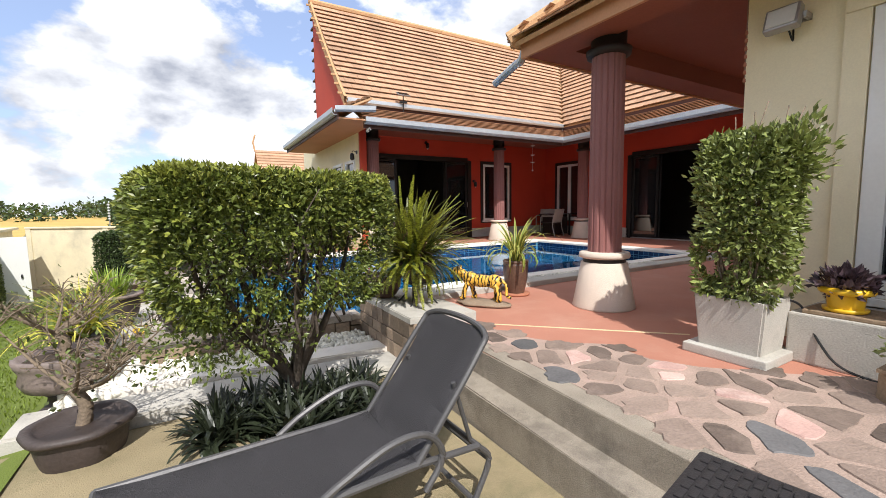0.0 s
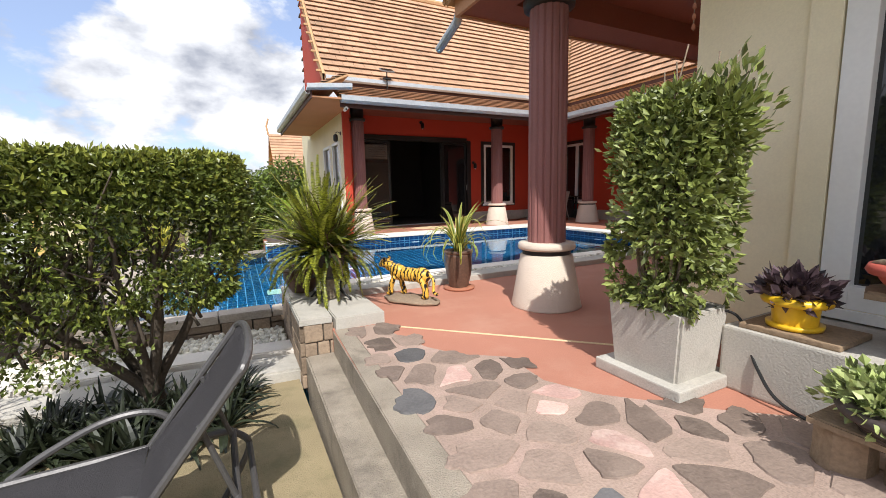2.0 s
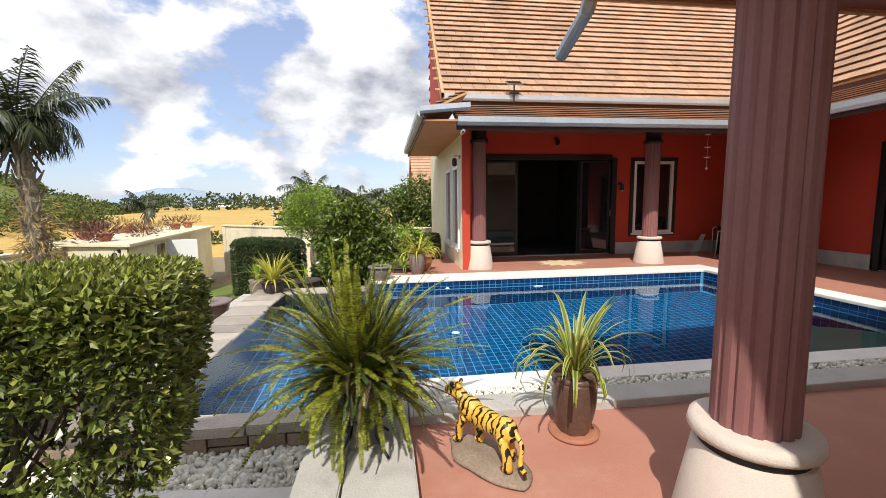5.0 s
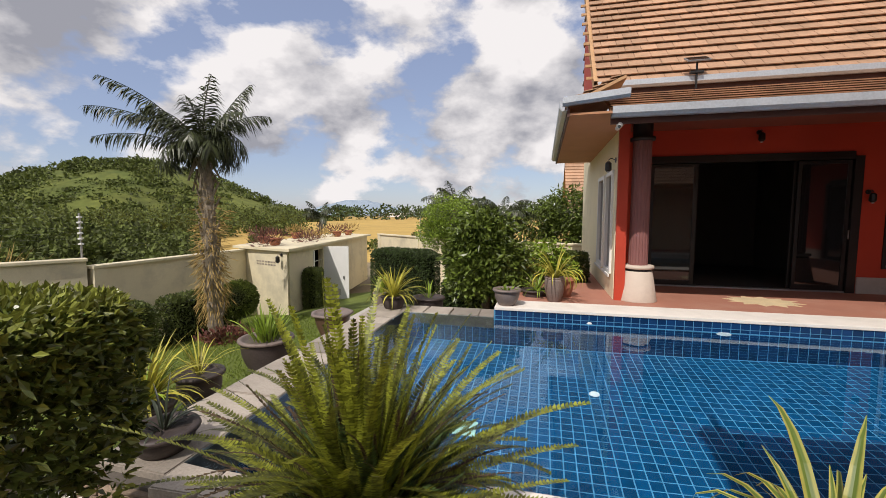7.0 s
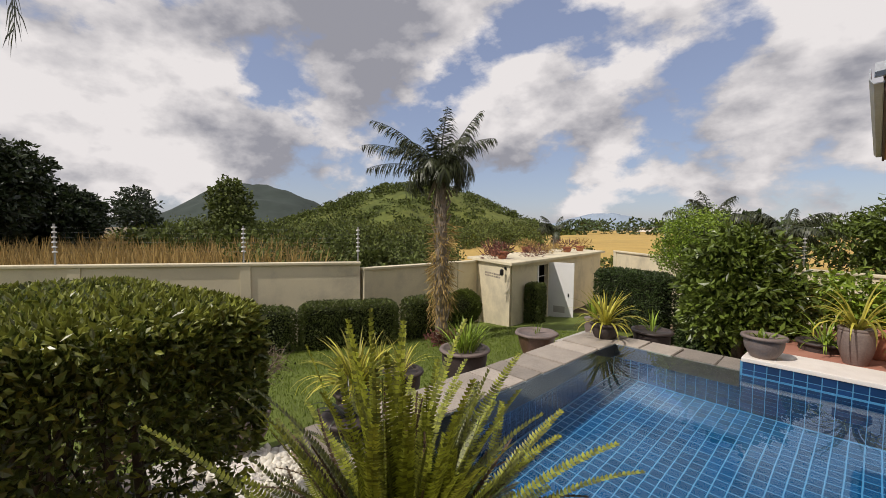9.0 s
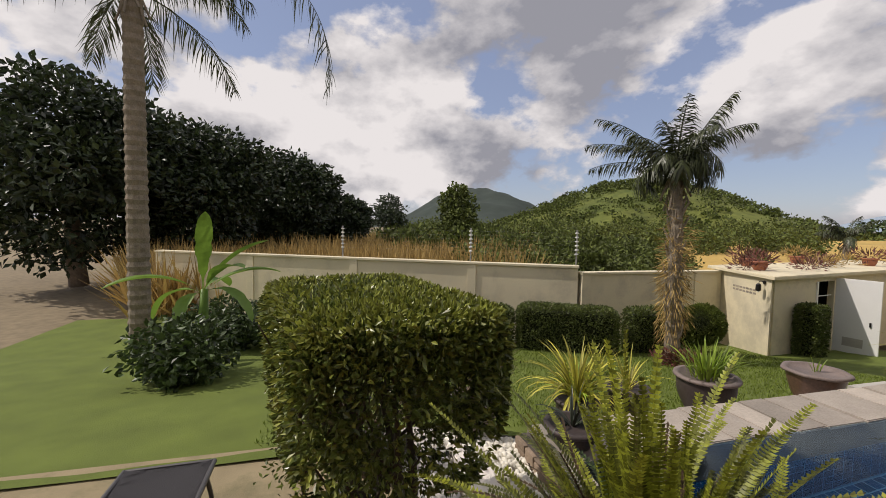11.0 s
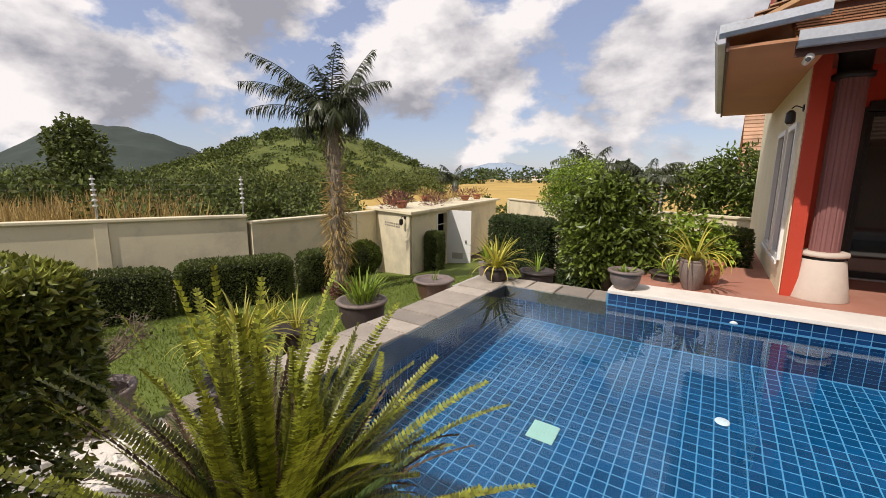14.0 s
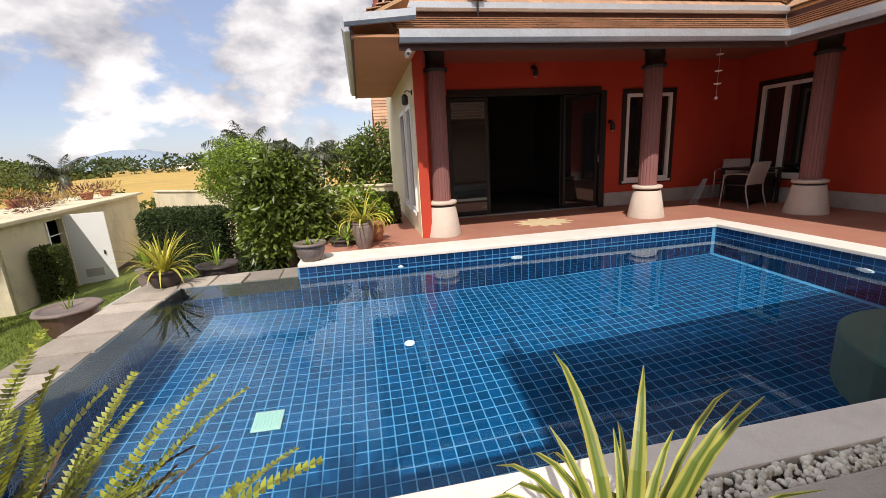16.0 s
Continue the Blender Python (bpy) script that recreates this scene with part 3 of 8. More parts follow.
# ---- pool ----
PX0, PX1, PY0, PY1, PZ, WZ = 0.24, 8.14, 4.33, 8.47, -1.40, -0.115
shell = part("pool_shell", boxes(
    ((PX0 - 0.12, PY0 - 0.1, PZ - 0.2), (PX1 + 0.2, PY1 + 0.2, PZ - 0.012)),
    ((PX0 - 0.3, PY0 - 0.1, PZ - 0.01), (PX0 - 0.008, PY1 + 0.2, -0.16)),
    ((PX1 + 0.008, PY0, PZ - 0.01), (PX1 + 0.3, PY1 + 0.2, -0.0)),
    ((PX0, PY1 + 0.008, PZ - 0.01), (1.68, PY1 + 0.2, -0.16)),
    ((1.68, PY1 + 0.008, PZ - 0.01), (PX1, PY1 + 0.2, -0.0)),
    ((PX0, PY0 - 0.1, PZ - 0.01), (1.56, PY0 - 0.008, -0.16)),
    ((1.56, PY0 - 0.1, PZ - 0.01), (PX1, PY0 - 0.008, -0.0))), "grout")
tagged(shell, "pale grouted swimming pool shell", "pool", kind="structure")
T = 0.112


def tile_geo(us, vs, org, ua, va, nrm, g=0.006, h=0.006):
    """Tiles on a lattice: raised slabs with open joints, as lists of corners and faces."""
    verts, faces = [], []
    for u in us:
        for v in vs:
            b = len(verts)
            for hh in (0.0, h):
                for du, dv in ((g, g), (T - g, g), (T - g, T - g), (g, T - g)):
                    p = org + ua * (u + du) + va * (v + dv) + nrm * hh
                    verts.append(tuple(p))
            faces += [(b + 4, b + 5, b + 6, b + 7), (b, b + 1, b + 5, b + 4), (b + 1, b + 2, b + 6, b + 5), (b + 2, b + 3, b + 7, b + 6), (b + 3, b, b + 4, b + 7)]
    return verts, faces


X, Y, Z = Vector((1, 0, 0)), Vector((0, 1, 0)), Vector((0, 0, 1))
nxt = int((PX1 - PX0) / T)
nyt = int((PY1 - PY0) / T) + 1
v, f = tile_geo([i * T for i in range(nxt)], [j * T for j in range(nyt)], Vector((PX0, PY0, PZ - 0.012)), X, Y, Z, h=0.003)
tl = data_part("floor_tiles", mesh_from("floor_tiles", v, f, "tile"), shell)
tagged(tl, "glossy blue square pool floor tiles", kind="stuff")
wv, wf = [], []
zs = [PZ - 0.1 + j * T for j in range(1, 11)]
for org, ua, us, nrm in ((Vector((PX0, PY1 + 0.006, 0)), X, nxt, -Y), (Vector((PX1 + 0.006, PY0, 0)), Y, nyt, -X), (Vector((PX0 - 0.006, PY0, 0)), Y, nyt, X), (Vector((PX0, PY0 - 0.006, 0)), X, nxt, Y)):
    v, f = tile_geo([i * T for i in range(us)], zs, org - nrm * 0.002, ua, Z, nrm, g=0.0035, h=0.003)
    o = len(wv)
    wv += v
    wf += [tuple(i + o for i in q) for q in f]
wt = data_part("wall_tiles", mesh_from("wall_tiles", wv, wf, "tile_wall"), shell)
tagged(wt, "navy square pool wall tiles", kind="stuff")
# waterline bands, single tiles
bv, bf = tile_geo([0.0], [0.0], Vector((0, 0, 0)), X, Z, -Y, g=0.0045, h=0.004)
band = mesh_from("band_tile", bv, bf, "tile_band")
for k in range(int((PX1 - 1.7) / T)):
    for j in range(2):
        data_part("tile", band, shell, Matrix.Translation((1.70 + k * T, PY1 + 0.008, -0.2 + j * T)))
for k in range(nyt - 1):
    for j in range(2):
        data_part("tile", band, shell, pose(PX1 + 0.008, PY1 - k * T, -0.2 + j * T, 0, 0, -90))
water = new("water", mesh_from("water", [(PX0 - 0.01, PY0 - 0.01, WZ), (PX1 + 0.01, PY0 - 0.01, WZ), (PX1 + 0.01, PY1 + 0.01, WZ), (PX0 - 0.01, PY1 + 0.01, WZ)], [(0, 1, 2, 3)], "water"))
water.visible_shadow = False
tagged(water, "clear still pool water reflecting the sky", "water", kind="structure")
cop = part("pool_coping", boxes(
    ((1.69, PY1 - 0.012, -0.0), (8.50, 9.02, 0.05)), ((PX1 - 0.012, 4.1, -0.0), (8.51, PY1 - 0.014, 0.05)),
    ((2.12, 4.12, -0.15), (PX1 - 0.014, PY0 + 0.008, 0.055)), bev=0.01), "coping")
tagged(cop, "white washed concrete pool coping", "coping", kind="structure")
kb = part("pool_kerb", boxes(((2.12, 3.76, -0.3), (8.50, 3.99, 0.06)), bev=0.012), "conc_light")
tagged(kb, "pale concrete kerb along the terrace", "kerb", kind="structure")
tr = part("pebble_trough", boxes(((2.12, 3.99, -0.3), (8.12, 4.12, 0.012))), "rubble_mortar")
tagged(tr, "narrow pebble drain beside the pool", "drain", kind="structure")
# spill rim: base wall and single slabs
rimb = part("spill_rim", boxes(((-0.30, 4.14, -0.7), (PX0 - 0.001, 8.95, -0.15)), ((PX0, PY1 + 0.001, -0.7), (1.68, 8.95, -0.15)), ((PX0, 4.14, -0.7), (1.55, PY0 - 0.001, -0.15))), "rubble_mortar")
tagged(rimb, "rough stone spill rim of the pool", "pool rim", kind="structure")
rr = random.Random(11)


def slab(parent, x0, y0, x1, y1, z0, z1, mat, name="stone"):
    j = [rr.uniform(-0.015, 0.015) for _ in range(8)]
    bm = prism([(x0 + 0.006 + j[0], y0 + 0.006 + j[1]), (x1 - 0.006 + j[2], y0 + 0.006 + j[3]), (x1 - 0.006 + j[4], y1 - 0.006 + j[5]), (x0 + 0.006 + j[6], y1 - 0.006 + j[7])], z0, z1 + rr.uniform(-0.006, 0.004), bev=0.008)
    return part(name, bm, mat, parent)


y = 4.2
while y < 8.9:
    L = min(rr.uniform(0.3, 0.55), 8.95 - y)
    slab(rimb, -0.34, y, PX0 + 0.0, y + L, -0.17, -0.105, "rimstone")
    y += L
x = PX0
while x < 1.6:
    L = min(rr.uniform(0.3, 0.5), 1.68 - x)
    slab(rimb, x, PY1 - 0.0, x + L, 8.95, -0.17, -0.105, "rimstone")
    slab(rimb, x, 4.10, min(x + L, 1.55), PY0 + 0.0, -0.17, -0.105, "rimstone")
    x += L

# stone-clad low wall under the near rim
cl = random.Random(4)
for (ax, a0, a1) in (("x", -0.33, 1.54), ("y", 4.14, 8.9)):
    a = a0
    while a < a1 - 0.05:
        w = min(cl.uniform(0.14, 0.3), a1 - a)
        z = -0.46
        while z < -0.19:
            h = min(cl.uniform(0.09, 0.17), -0.17 - z)
            bm = bmesh.new()
            if ax == "x":
                add_box(bm, (a + 0.006, 4.105, z + 0.006), (a + w - 0.006, 4.15, z + h - 0.004), 0.01)
            else:
                add_box(bm, (-0.335, a + 0.006, z + 0.006), (-0.29, a + w - 0.006, z + h - 0.004), 0.01)
            part("stone", bm, "rubble", rimb)
            z += h
        a += w
# kerbs of the pebble channel
wk = part("white_kerb", prism([(-0.58, 3.62), (1.54, 3.42), (1.54, 3.66), (-0.5, 3.86)], -0.6, -0.27, bev=0.01), "coping")
tagged(wk, "white painted kerb before the pebble channel", "kerb", kind="structure")
lk = part("stone_ledge", prism([(-0.9, 3.22), (1.54, 3.06), (1.54, 3.40), (-0.9, 3.60)], -0.6, -0.30, bev=0.015), "conc_light")
tagged(lk, "weathered grey stone ledge edging the bed", "kerb", kind="structure")
pc = part("pebble_channel", boxes(((-0.62, 3.6, -0.6), (1.54, 4.17, -0.33))), "rubble_mortar")
tagged(pc, "channel filled with white pebbles", "drain", kind="structure")
# pedestal by the steps
ped = part("pedestal", boxes(((1.56, 2.95, -0.45), (1.765, 4.12, 0.06))), "rubble_mortar")
tagged(ped, "stone-clad garden pedestal with a pale slab top", "pedestal", kind="structure")
for (x0, y0, x1, y1) in ((1.53, 2.92, 1.765, 3.5), (1.53, 3.5, 1.765, 4.15)):
    slab(ped, x0, y0, x1, y1, 0.05, 0.10, "conc_light", "slab")
for (x0, y0, x1, y1) in ((1.77, 2.86, 2.12, 3.42), (1.77, 3.42, 2.12, 4.15)):
    slab(ped, x0, y0, x1, y1, 0.0, 0.092, "conc_light", "slab")
z = -0.42
while z < 0.03:
    h = min(cl.uniform(0.10, 0.18), 0.05 - z)
    a = 1.555
    while a < 1.755:
        w = min(cl.uniform(0.07, 0.14), 1.765 - a)
        bm = bmesh.new()
        add_box(bm, (a + 0.004, 2.925, z + 0.004), (a + w - 0.004, 2.965, z + h - 0.004), 0.008)
        part("stone", bm, "rubble", ped)
        a += w
    a = 2.95
    while a < 4.1:
        w = min(cl.uniform(0.12, 0.22), 4.12 - a)
        bm = bmesh.new()
        add_box(bm, (1.53, a + 0.004, z + 0.004), (1.57, a + w - 0.004, z + h - 0.004), 0.008)
        part("stone", bm, "rubble", ped)
        a += w
    z += h

# ---- far house ----
WY, HX0, HX1, EAVE_Y, EX, EZ = 11.4, 3.55, 11.3, 8.5, 9.10, 2.83
wall_n = part("wall_north", boxes(
    ((3.73, WY, 0.0), (4.40, WY + 0.2, 3.15)), ((4.40, WY, 2.50), (7.86, WY + 0.2, 3.15)), ((7.86, WY, 0.0), (8.43, WY + 0.2, 3.15)),
    ((8.43, WY, 0.0), (9.55, WY + 0.2, 0.54)), ((8.43, WY, 2.41), (9.55, WY + 0.2, 3.15)), ((9.55, WY, 0.0), (HX1, WY + 0.2, 3.15))), "red")
tagged(wall_n, "deep red painted house wall under the veranda", "wall", kind="structure")
wall_w = part("wall_west", boxes(
    ((HX0, 9.74, 0.0), (3.73, 10.0, 3.15)), ((HX0, 10.0, 0.0), (3.73, 10.75, 0.4)), ((HX0, 10.0, 2.2), (3.73, 10.75, 3.15)), ((HX0, 10.75, 0.0), (3.73, 11.0, 3.15)),
    ((HX0, 11.0, 0.0), (3.73, 11.85, 0.4)), ((HX0, 11.0, 2.2), (3.73, 11.85, 3.15)), ((HX0, 11.85, 0.0), (3.73, 15.6, 3.15))), "cream")
tagged(wall_w, "cream painted end wall of the house", "wall", kind="structure")
pil = part("red_pilaster", boxes(((3.56, 9.66, 0.0), (3.72, 9.737, 3.08)), bev=0.004), "red")
tagged(pil, "red painted pilaster at the house corner", "pilaster", kind="structure")
RW = 11.3
wall_e = part("wall_east", boxes(
    ((RW, 10.8, 0.0), (RW + 0.2, 11.4, 3.15)), ((RW, 9.7, 0.0), (RW + 0.2, 10.8, 0.54)), ((RW, 9.7, 2.41), (RW + 0.2, 10.8, 3.15)), ((RW, 7.9, 0.0), (RW + 0.2, 9.7, 3.15)),
    ((RW, 4.6, 2.45), (RW + 0.2, 7.9, 3.15)), ((RW, 2.0, 0.0), (RW + 0.2, 4.6, 3.15))), "red")
tagged(wall_e, "deep red wall of the side wing", "wall", kind="structure")
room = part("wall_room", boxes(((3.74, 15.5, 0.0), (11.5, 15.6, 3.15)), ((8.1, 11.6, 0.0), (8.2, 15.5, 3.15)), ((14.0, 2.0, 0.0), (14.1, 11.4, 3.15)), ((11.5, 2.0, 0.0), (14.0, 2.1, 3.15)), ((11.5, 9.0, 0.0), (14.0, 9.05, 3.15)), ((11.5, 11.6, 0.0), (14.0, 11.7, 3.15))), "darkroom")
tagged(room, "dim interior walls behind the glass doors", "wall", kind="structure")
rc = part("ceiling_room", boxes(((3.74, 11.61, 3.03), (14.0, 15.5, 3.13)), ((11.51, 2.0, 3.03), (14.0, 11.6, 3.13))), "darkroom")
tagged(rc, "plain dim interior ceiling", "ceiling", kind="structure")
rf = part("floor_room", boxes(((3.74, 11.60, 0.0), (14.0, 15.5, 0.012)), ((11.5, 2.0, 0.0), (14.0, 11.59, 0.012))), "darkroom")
tagged(rf, "interior floor with the room shade in its colour", "floor", kind="structure")
pln = part("baseboard", boxes(((7.97, WY - 0.03, 0.0), (RW - 0.03, WY - 0.001, 0.30)), ((RW - 0.03, 7.95, 0.0), (RW - 0.001, WY, 0.30)), ((RW - 0.03, 2.0, 0.0), (RW - 0.001, 4.5, 0.30)), bev=0.004), "conc_light")
tagged(pln, "grey rendered plinth along the red wall", "plinth", kind="structure")
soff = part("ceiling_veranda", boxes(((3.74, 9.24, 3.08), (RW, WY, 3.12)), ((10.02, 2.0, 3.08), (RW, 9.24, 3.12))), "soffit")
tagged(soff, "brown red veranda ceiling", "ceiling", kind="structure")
soffl = part("ceiling_west_eave", boxes(((2.70, 8.42, 2.80), (HX0, 13.9, 2.83))), "soffit_light")
tagged(soffl, "orange boarded soffit of the end eave", "ceiling", kind="structure")
bmv = part("veranda_beam", boxes(((3.73, 9.69, 2.98), (10.47, 9.93, 3.08)), ((10.23, 2.0, 2.98), (10.47, 9.69, 3.08))), "fascia")
tagged(bmv, "dark red beam on the veranda columns", "beam", kind="structure")


def roof_plane(name, p0, p1, up, depth, step, tw, label, parent=None, lift=0.05, single=0, trim0=None, trim1=None, cat="roof"):
    """Overlapping flat clay tiles in courses from the eave p0-p1 up along up."""
    p0, p1 = Vector(p0), Vector(p1)
    along = (p1 - p0).normalized()
    L = (p1 - p0).length
    up = Vector(up).normalized()
    nrm = along.cross(up).normalized()
    if nrm.z < 0:
        nrm = -nrm
    bm = bmesh.new()
    a, b = (trim0 or (0, 0)), (trim1 or (0, 0))
    q = [p0, p1, p1 + along * b[1] + up * depth, p0 + along * a[1] + up * depth]
    lo = [bm.verts.new(v - nrm * 0.04) for v in q]
    hi = [bm.verts.new(v) for v in q]
    bm.faces.new(hi)
    bm.faces.new(list(reversed(lo)))
    for k in range(4):
        bm.faces.new((lo[k], lo[(k + 1) % 4], hi[(k + 1) % 4], hi[k]))
    base = part(name, bm, "ridge", parent)
    rnd = random.Random(sum(ord(ch) for ch in name))
    verts, faces = [], []
    courses = int(depth / step)
    made = 0
    for c in range(courses):
        s0, s1 = c * step, min((c + 1) * step + 0.05, depth)
        lo_u = a[1] * (c * step / depth)
        hi_u = L + b[1] * (c * step / depth)
        u = lo_u - (tw / 2 if c % 2 else 0)
        while u < hi_u:
            u0, u1 = max(u, lo_u), min(u + tw, hi_u)
            u += tw
            if u1 - u0 < 0.04:
                continue
            j = rnd.uniform(-0.004, 0.004)
            g = 0.003
            c8 = []
            for hh in (0.0, 0.016):
                c8 += [p0 + along * (u0 + g) + up * (s0 + j) + nrm * (lift + hh), p0 + along * (u1 - g) + up * (s0 + j) + nrm * (lift + hh),
                       p0 + along * (u1 - g) + up * s1 + nrm * (0.004 + hh * 0.6), p0 + along * (u0 + g) + up * s1 + nrm * (0.004 + hh * 0.6)]
            fs = [(4, 5, 6, 7), (0, 1, 5, 4), (1, 2, 6, 5), (3, 0, 4, 7)]
            if made < single:
                me = mesh_from("roof_tile", [tuple(v) for v in c8], fs, "roof_piece")
                data_part("roof_tile", me, base)
                made += 1
            else:
                o = len(verts)
                verts += [tuple(v) for v in c8]
                faces += [tuple(i + o for i in q4) for q4 in fs]
    if verts:
        rt = data_part("roof_tiles", mesh_from("roof_tiles", verts, faces, "roof"), base)
        tagged(rt, "weathered orange clay roof tiles in courses", kind="stuff")
    return tagged(base, label, cat, kind="structure")


RIDGE_Y, RIDGE_Z, UE_Y, UE_Z = 12.0, 6.58, 9.25, 3.38
RXV = 9.85                      # upper eave of the side wing
slope = Vector((0, RIDGE_Y - UE_Y, RIDGE_Z - UE_Z))
DEP = slope.length
roof_plane("roof_main", (3.14, UE_Y, UE_Z), (RXV + 0.0, UE_Y, UE_Z), slope, DEP, 0.215, 0.24, "steep clay tiled main roof, weather stained", single=70, trim1=(0, RIDGE_Y - UE_Y))
roof_plane("roof_main_back", (5.2, 14.72, UE_Z), (12.2, 14.72, UE_Z), Vector((0, -slope.y, slope.z)), DEP, 0.43, 0.48, "back slope of the clay tiled roof")
roof_plane("roof_wing", (RXV, 2.0, UE_Z), (RXV, UE_Y, UE_Z), Vector((slope.y, 0, slope.z)), DEP, 0.215, 0.24, "steep clay tiled roof of the side wing", trim1=(0, RIDGE_Y - UE_Y))
sk = Vector((0, UE_Y + 0.1 - EAVE_Y, 0.44))
roof_plane("roof_skirt", (3.25, EAVE_Y - 0.02, EZ), (EX, EAVE_Y - 0.02, EZ), sk, sk.length, 0.125, 0.24, "low clay tiled skirt roof over the veranda", single=60, trim1=(0, 0.88))
roof_plane("roof_skirt_wing", (EX, 2.0, EZ), (EX, EAVE_Y - 0.02, EZ), Vector((sk.y, 0, sk.z)), sk.length, 0.125, 0.24, "low clay tiled skirt roof of the wing", trim1=(0, 0.88))
roof_plane("roof_skirt_west", (2.68, 13.9, 2.95), (2.68, 8.40, 2.95), Vector((0.9, 0, 0.42)), 0.80, 0.125, 0.24, "clay tiled skirt roof over the end wall")
# fascia boards and gutters
fas = part("fascia", boxes(((3.25, EAVE_Y + 0.01, 2.67), (EX, EAVE_Y + 0.05, EZ - 0.01)), ((EX + 0.01, 2.0, 2.67), (EX + 0.05, EAVE_Y + 0.01, EZ - 0.01)),
                           ((3.16, UE_Y + 0.02, 3.22), (RXV + 0.05, UE_Y + 0.06, 3.39)), ((RXV + 0.03, 2.0, 3.22), (RXV + 0.07, UE_Y, 3.39)), ((2.67, 8.41, 2.78), (2.70, 13.9, 2.95))), "fascia")
tagged(fas, "dark brown fascia board under the eaves", "fascia", kind="structure")


def gutter(p0, p1, out, r=0.055, name="gutter"):
    """Half-round gutter between two points; out points away from the eave."""
    p0, p1, out = Vector(p0), Vector(p1), Vector(out)
    bm = bmesh.new()
    prof = [(-r, 0.0), (-r, -0.8 * r), (-0.5 * r, -1.5 * r), (0.5 * r, -1.5 * r), (r, -0.7 * r), (r, 0.05), (r + 0.012, 0.05), (r + 0.012, -0.8 * r), (0.6 * r, -1.7 * r), (-0.6 * r, -1.7 * r), (-r - 0.012, -0.9 * r), (-r - 0.012, 0.0)]
    rows = []
    for p in (p0, p1):
        rows.append([bm.verts.new(p + out * u + Vector((0, 0, w))) for u, w in prof])
    n = len(prof)
    for k in range(n):
        bm.faces.new((rows[0][k], rows[0][(k + 1) % n], rows[1][(k + 1) % n], rows[1][k]))
    bm.faces.new(rows[0])
    bm.faces.new(list(reversed(rows[1])))
    ob = part(name, bm, "gutter")
    return tagged(ob, "grey galvanised roof gutter along the eave", "gutter", group="roof gutters", kind="structure")


gutter((3.25, EAVE_Y - 0.07, EZ), (EX - 0.05, EAVE_Y - 0.07, EZ), (0, -1, 0))
gutter((EX - 0.07, 2.0, EZ), (EX - 0.07, EAVE_Y - 0.08, EZ), (-1, 0, 0))
gutter((3.14, UE_Y - 0.05, 3.39), (RXV - 0.02, UE_Y - 0.05, 3.39), (0, -1, 0), 0.035)
gutter((2.63, 8.42, 2.95), (2.63, 13.9, 2.95), (-1, 0, 0))
gutter((2.60, 8.36, 2.97), (3.46, 8.36, 3.05), (0, -1, 0), 0.04)

# red gable with comb-like verge
gab = bmesh.new()
gp = [(3.18, 9.42, 3.2), (3.18, 12.06, 3.2), (3.18, 12.06, 6.55)]
f1 = [gab.verts.new(p) for p in gp]
f2 = [gab.verts.new((p[0] + 0.12, p[1], p[2])) for p in gp]
gab.faces.new(f1)
gab.faces.new(list(reversed(f2)))
for k in range(3):
    gab.faces.new((f1[k], f1[(k + 1) % 3], f2[(k + 1) % 3], f2[k]))
tagged(part("wall_gable", gab, "red"), "red boarded gable end under the roof", "wall", kind="structure")
verge = empty("verge_board", Matrix.Translation((3.12, UE_Y, UE_Z)), "carved red verge board with projecting pegs", "verge", kind="structure")
vb = bmesh.new()
n8 = 16
prev = None
for side, sg in ((0, 1),):
    prev = None
    for k in range(n8 + 1):
        t = k / n8
        yy = slope.y * t if sg > 0 else 2 * slope.y - slope.y * t
        zz = slope.z * t - 0.10 * math.sin(math.pi * t)
        ring = [vb.verts.new((dx, yy, zz + dz)) for dx, dz in ((-0.03, -0.13), (0.03, -0.13), (0.03, 0.10), (-0.03, 0.10))]
        if prev:
            for q in range(4):
                vb.faces.new((prev[q], prev[(q + 1) % 4], ring[(q + 1) % 4], ring[q]))
        prev = ring
part("board", vb, "ridge", verge)
for k in range(12):
    t = (k + 0.7) / 12.2
    pb = boxes(((-0.13, slope.y * t - 0.018, slope.z * t - 0.01), (-0.031, slope.y * t + 0.018, slope.z * t + 0.035)), bev=0.006)
    part("peg", pb, "ridge", verge)
    zz = 0.1 + 3.05 * k / 11
    pb = boxes(((0.05, slope.y + 0.061, zz - 0.02), (0.16, slope.y + 0.30, zz + 0.025)), bev=0.006)
    part("peg", pb, "fascia", verge)
fin = bmesh.new()
tube(smooth_path([(0, slope.y, slope.z), (0, slope.y - 0.05, slope.z + 0.25), (0, slope.y + 0.05, slope.z + 0.6), (0, slope.y, slope.z + 0.95)]), 0.05, 8, fin, None)
part("finial", fin, "ridge", verge)
rdg = part("ridge_cap", tube([(3.09, RIDGE_Y, RIDGE_Z + 0.02), (12.2, RIDGE_Y, RIDGE_Z + 0.02)], 0.09, 8), "ridge")
tagged(rdg, "rounded clay ridge cap", "ridge", kind="structure")

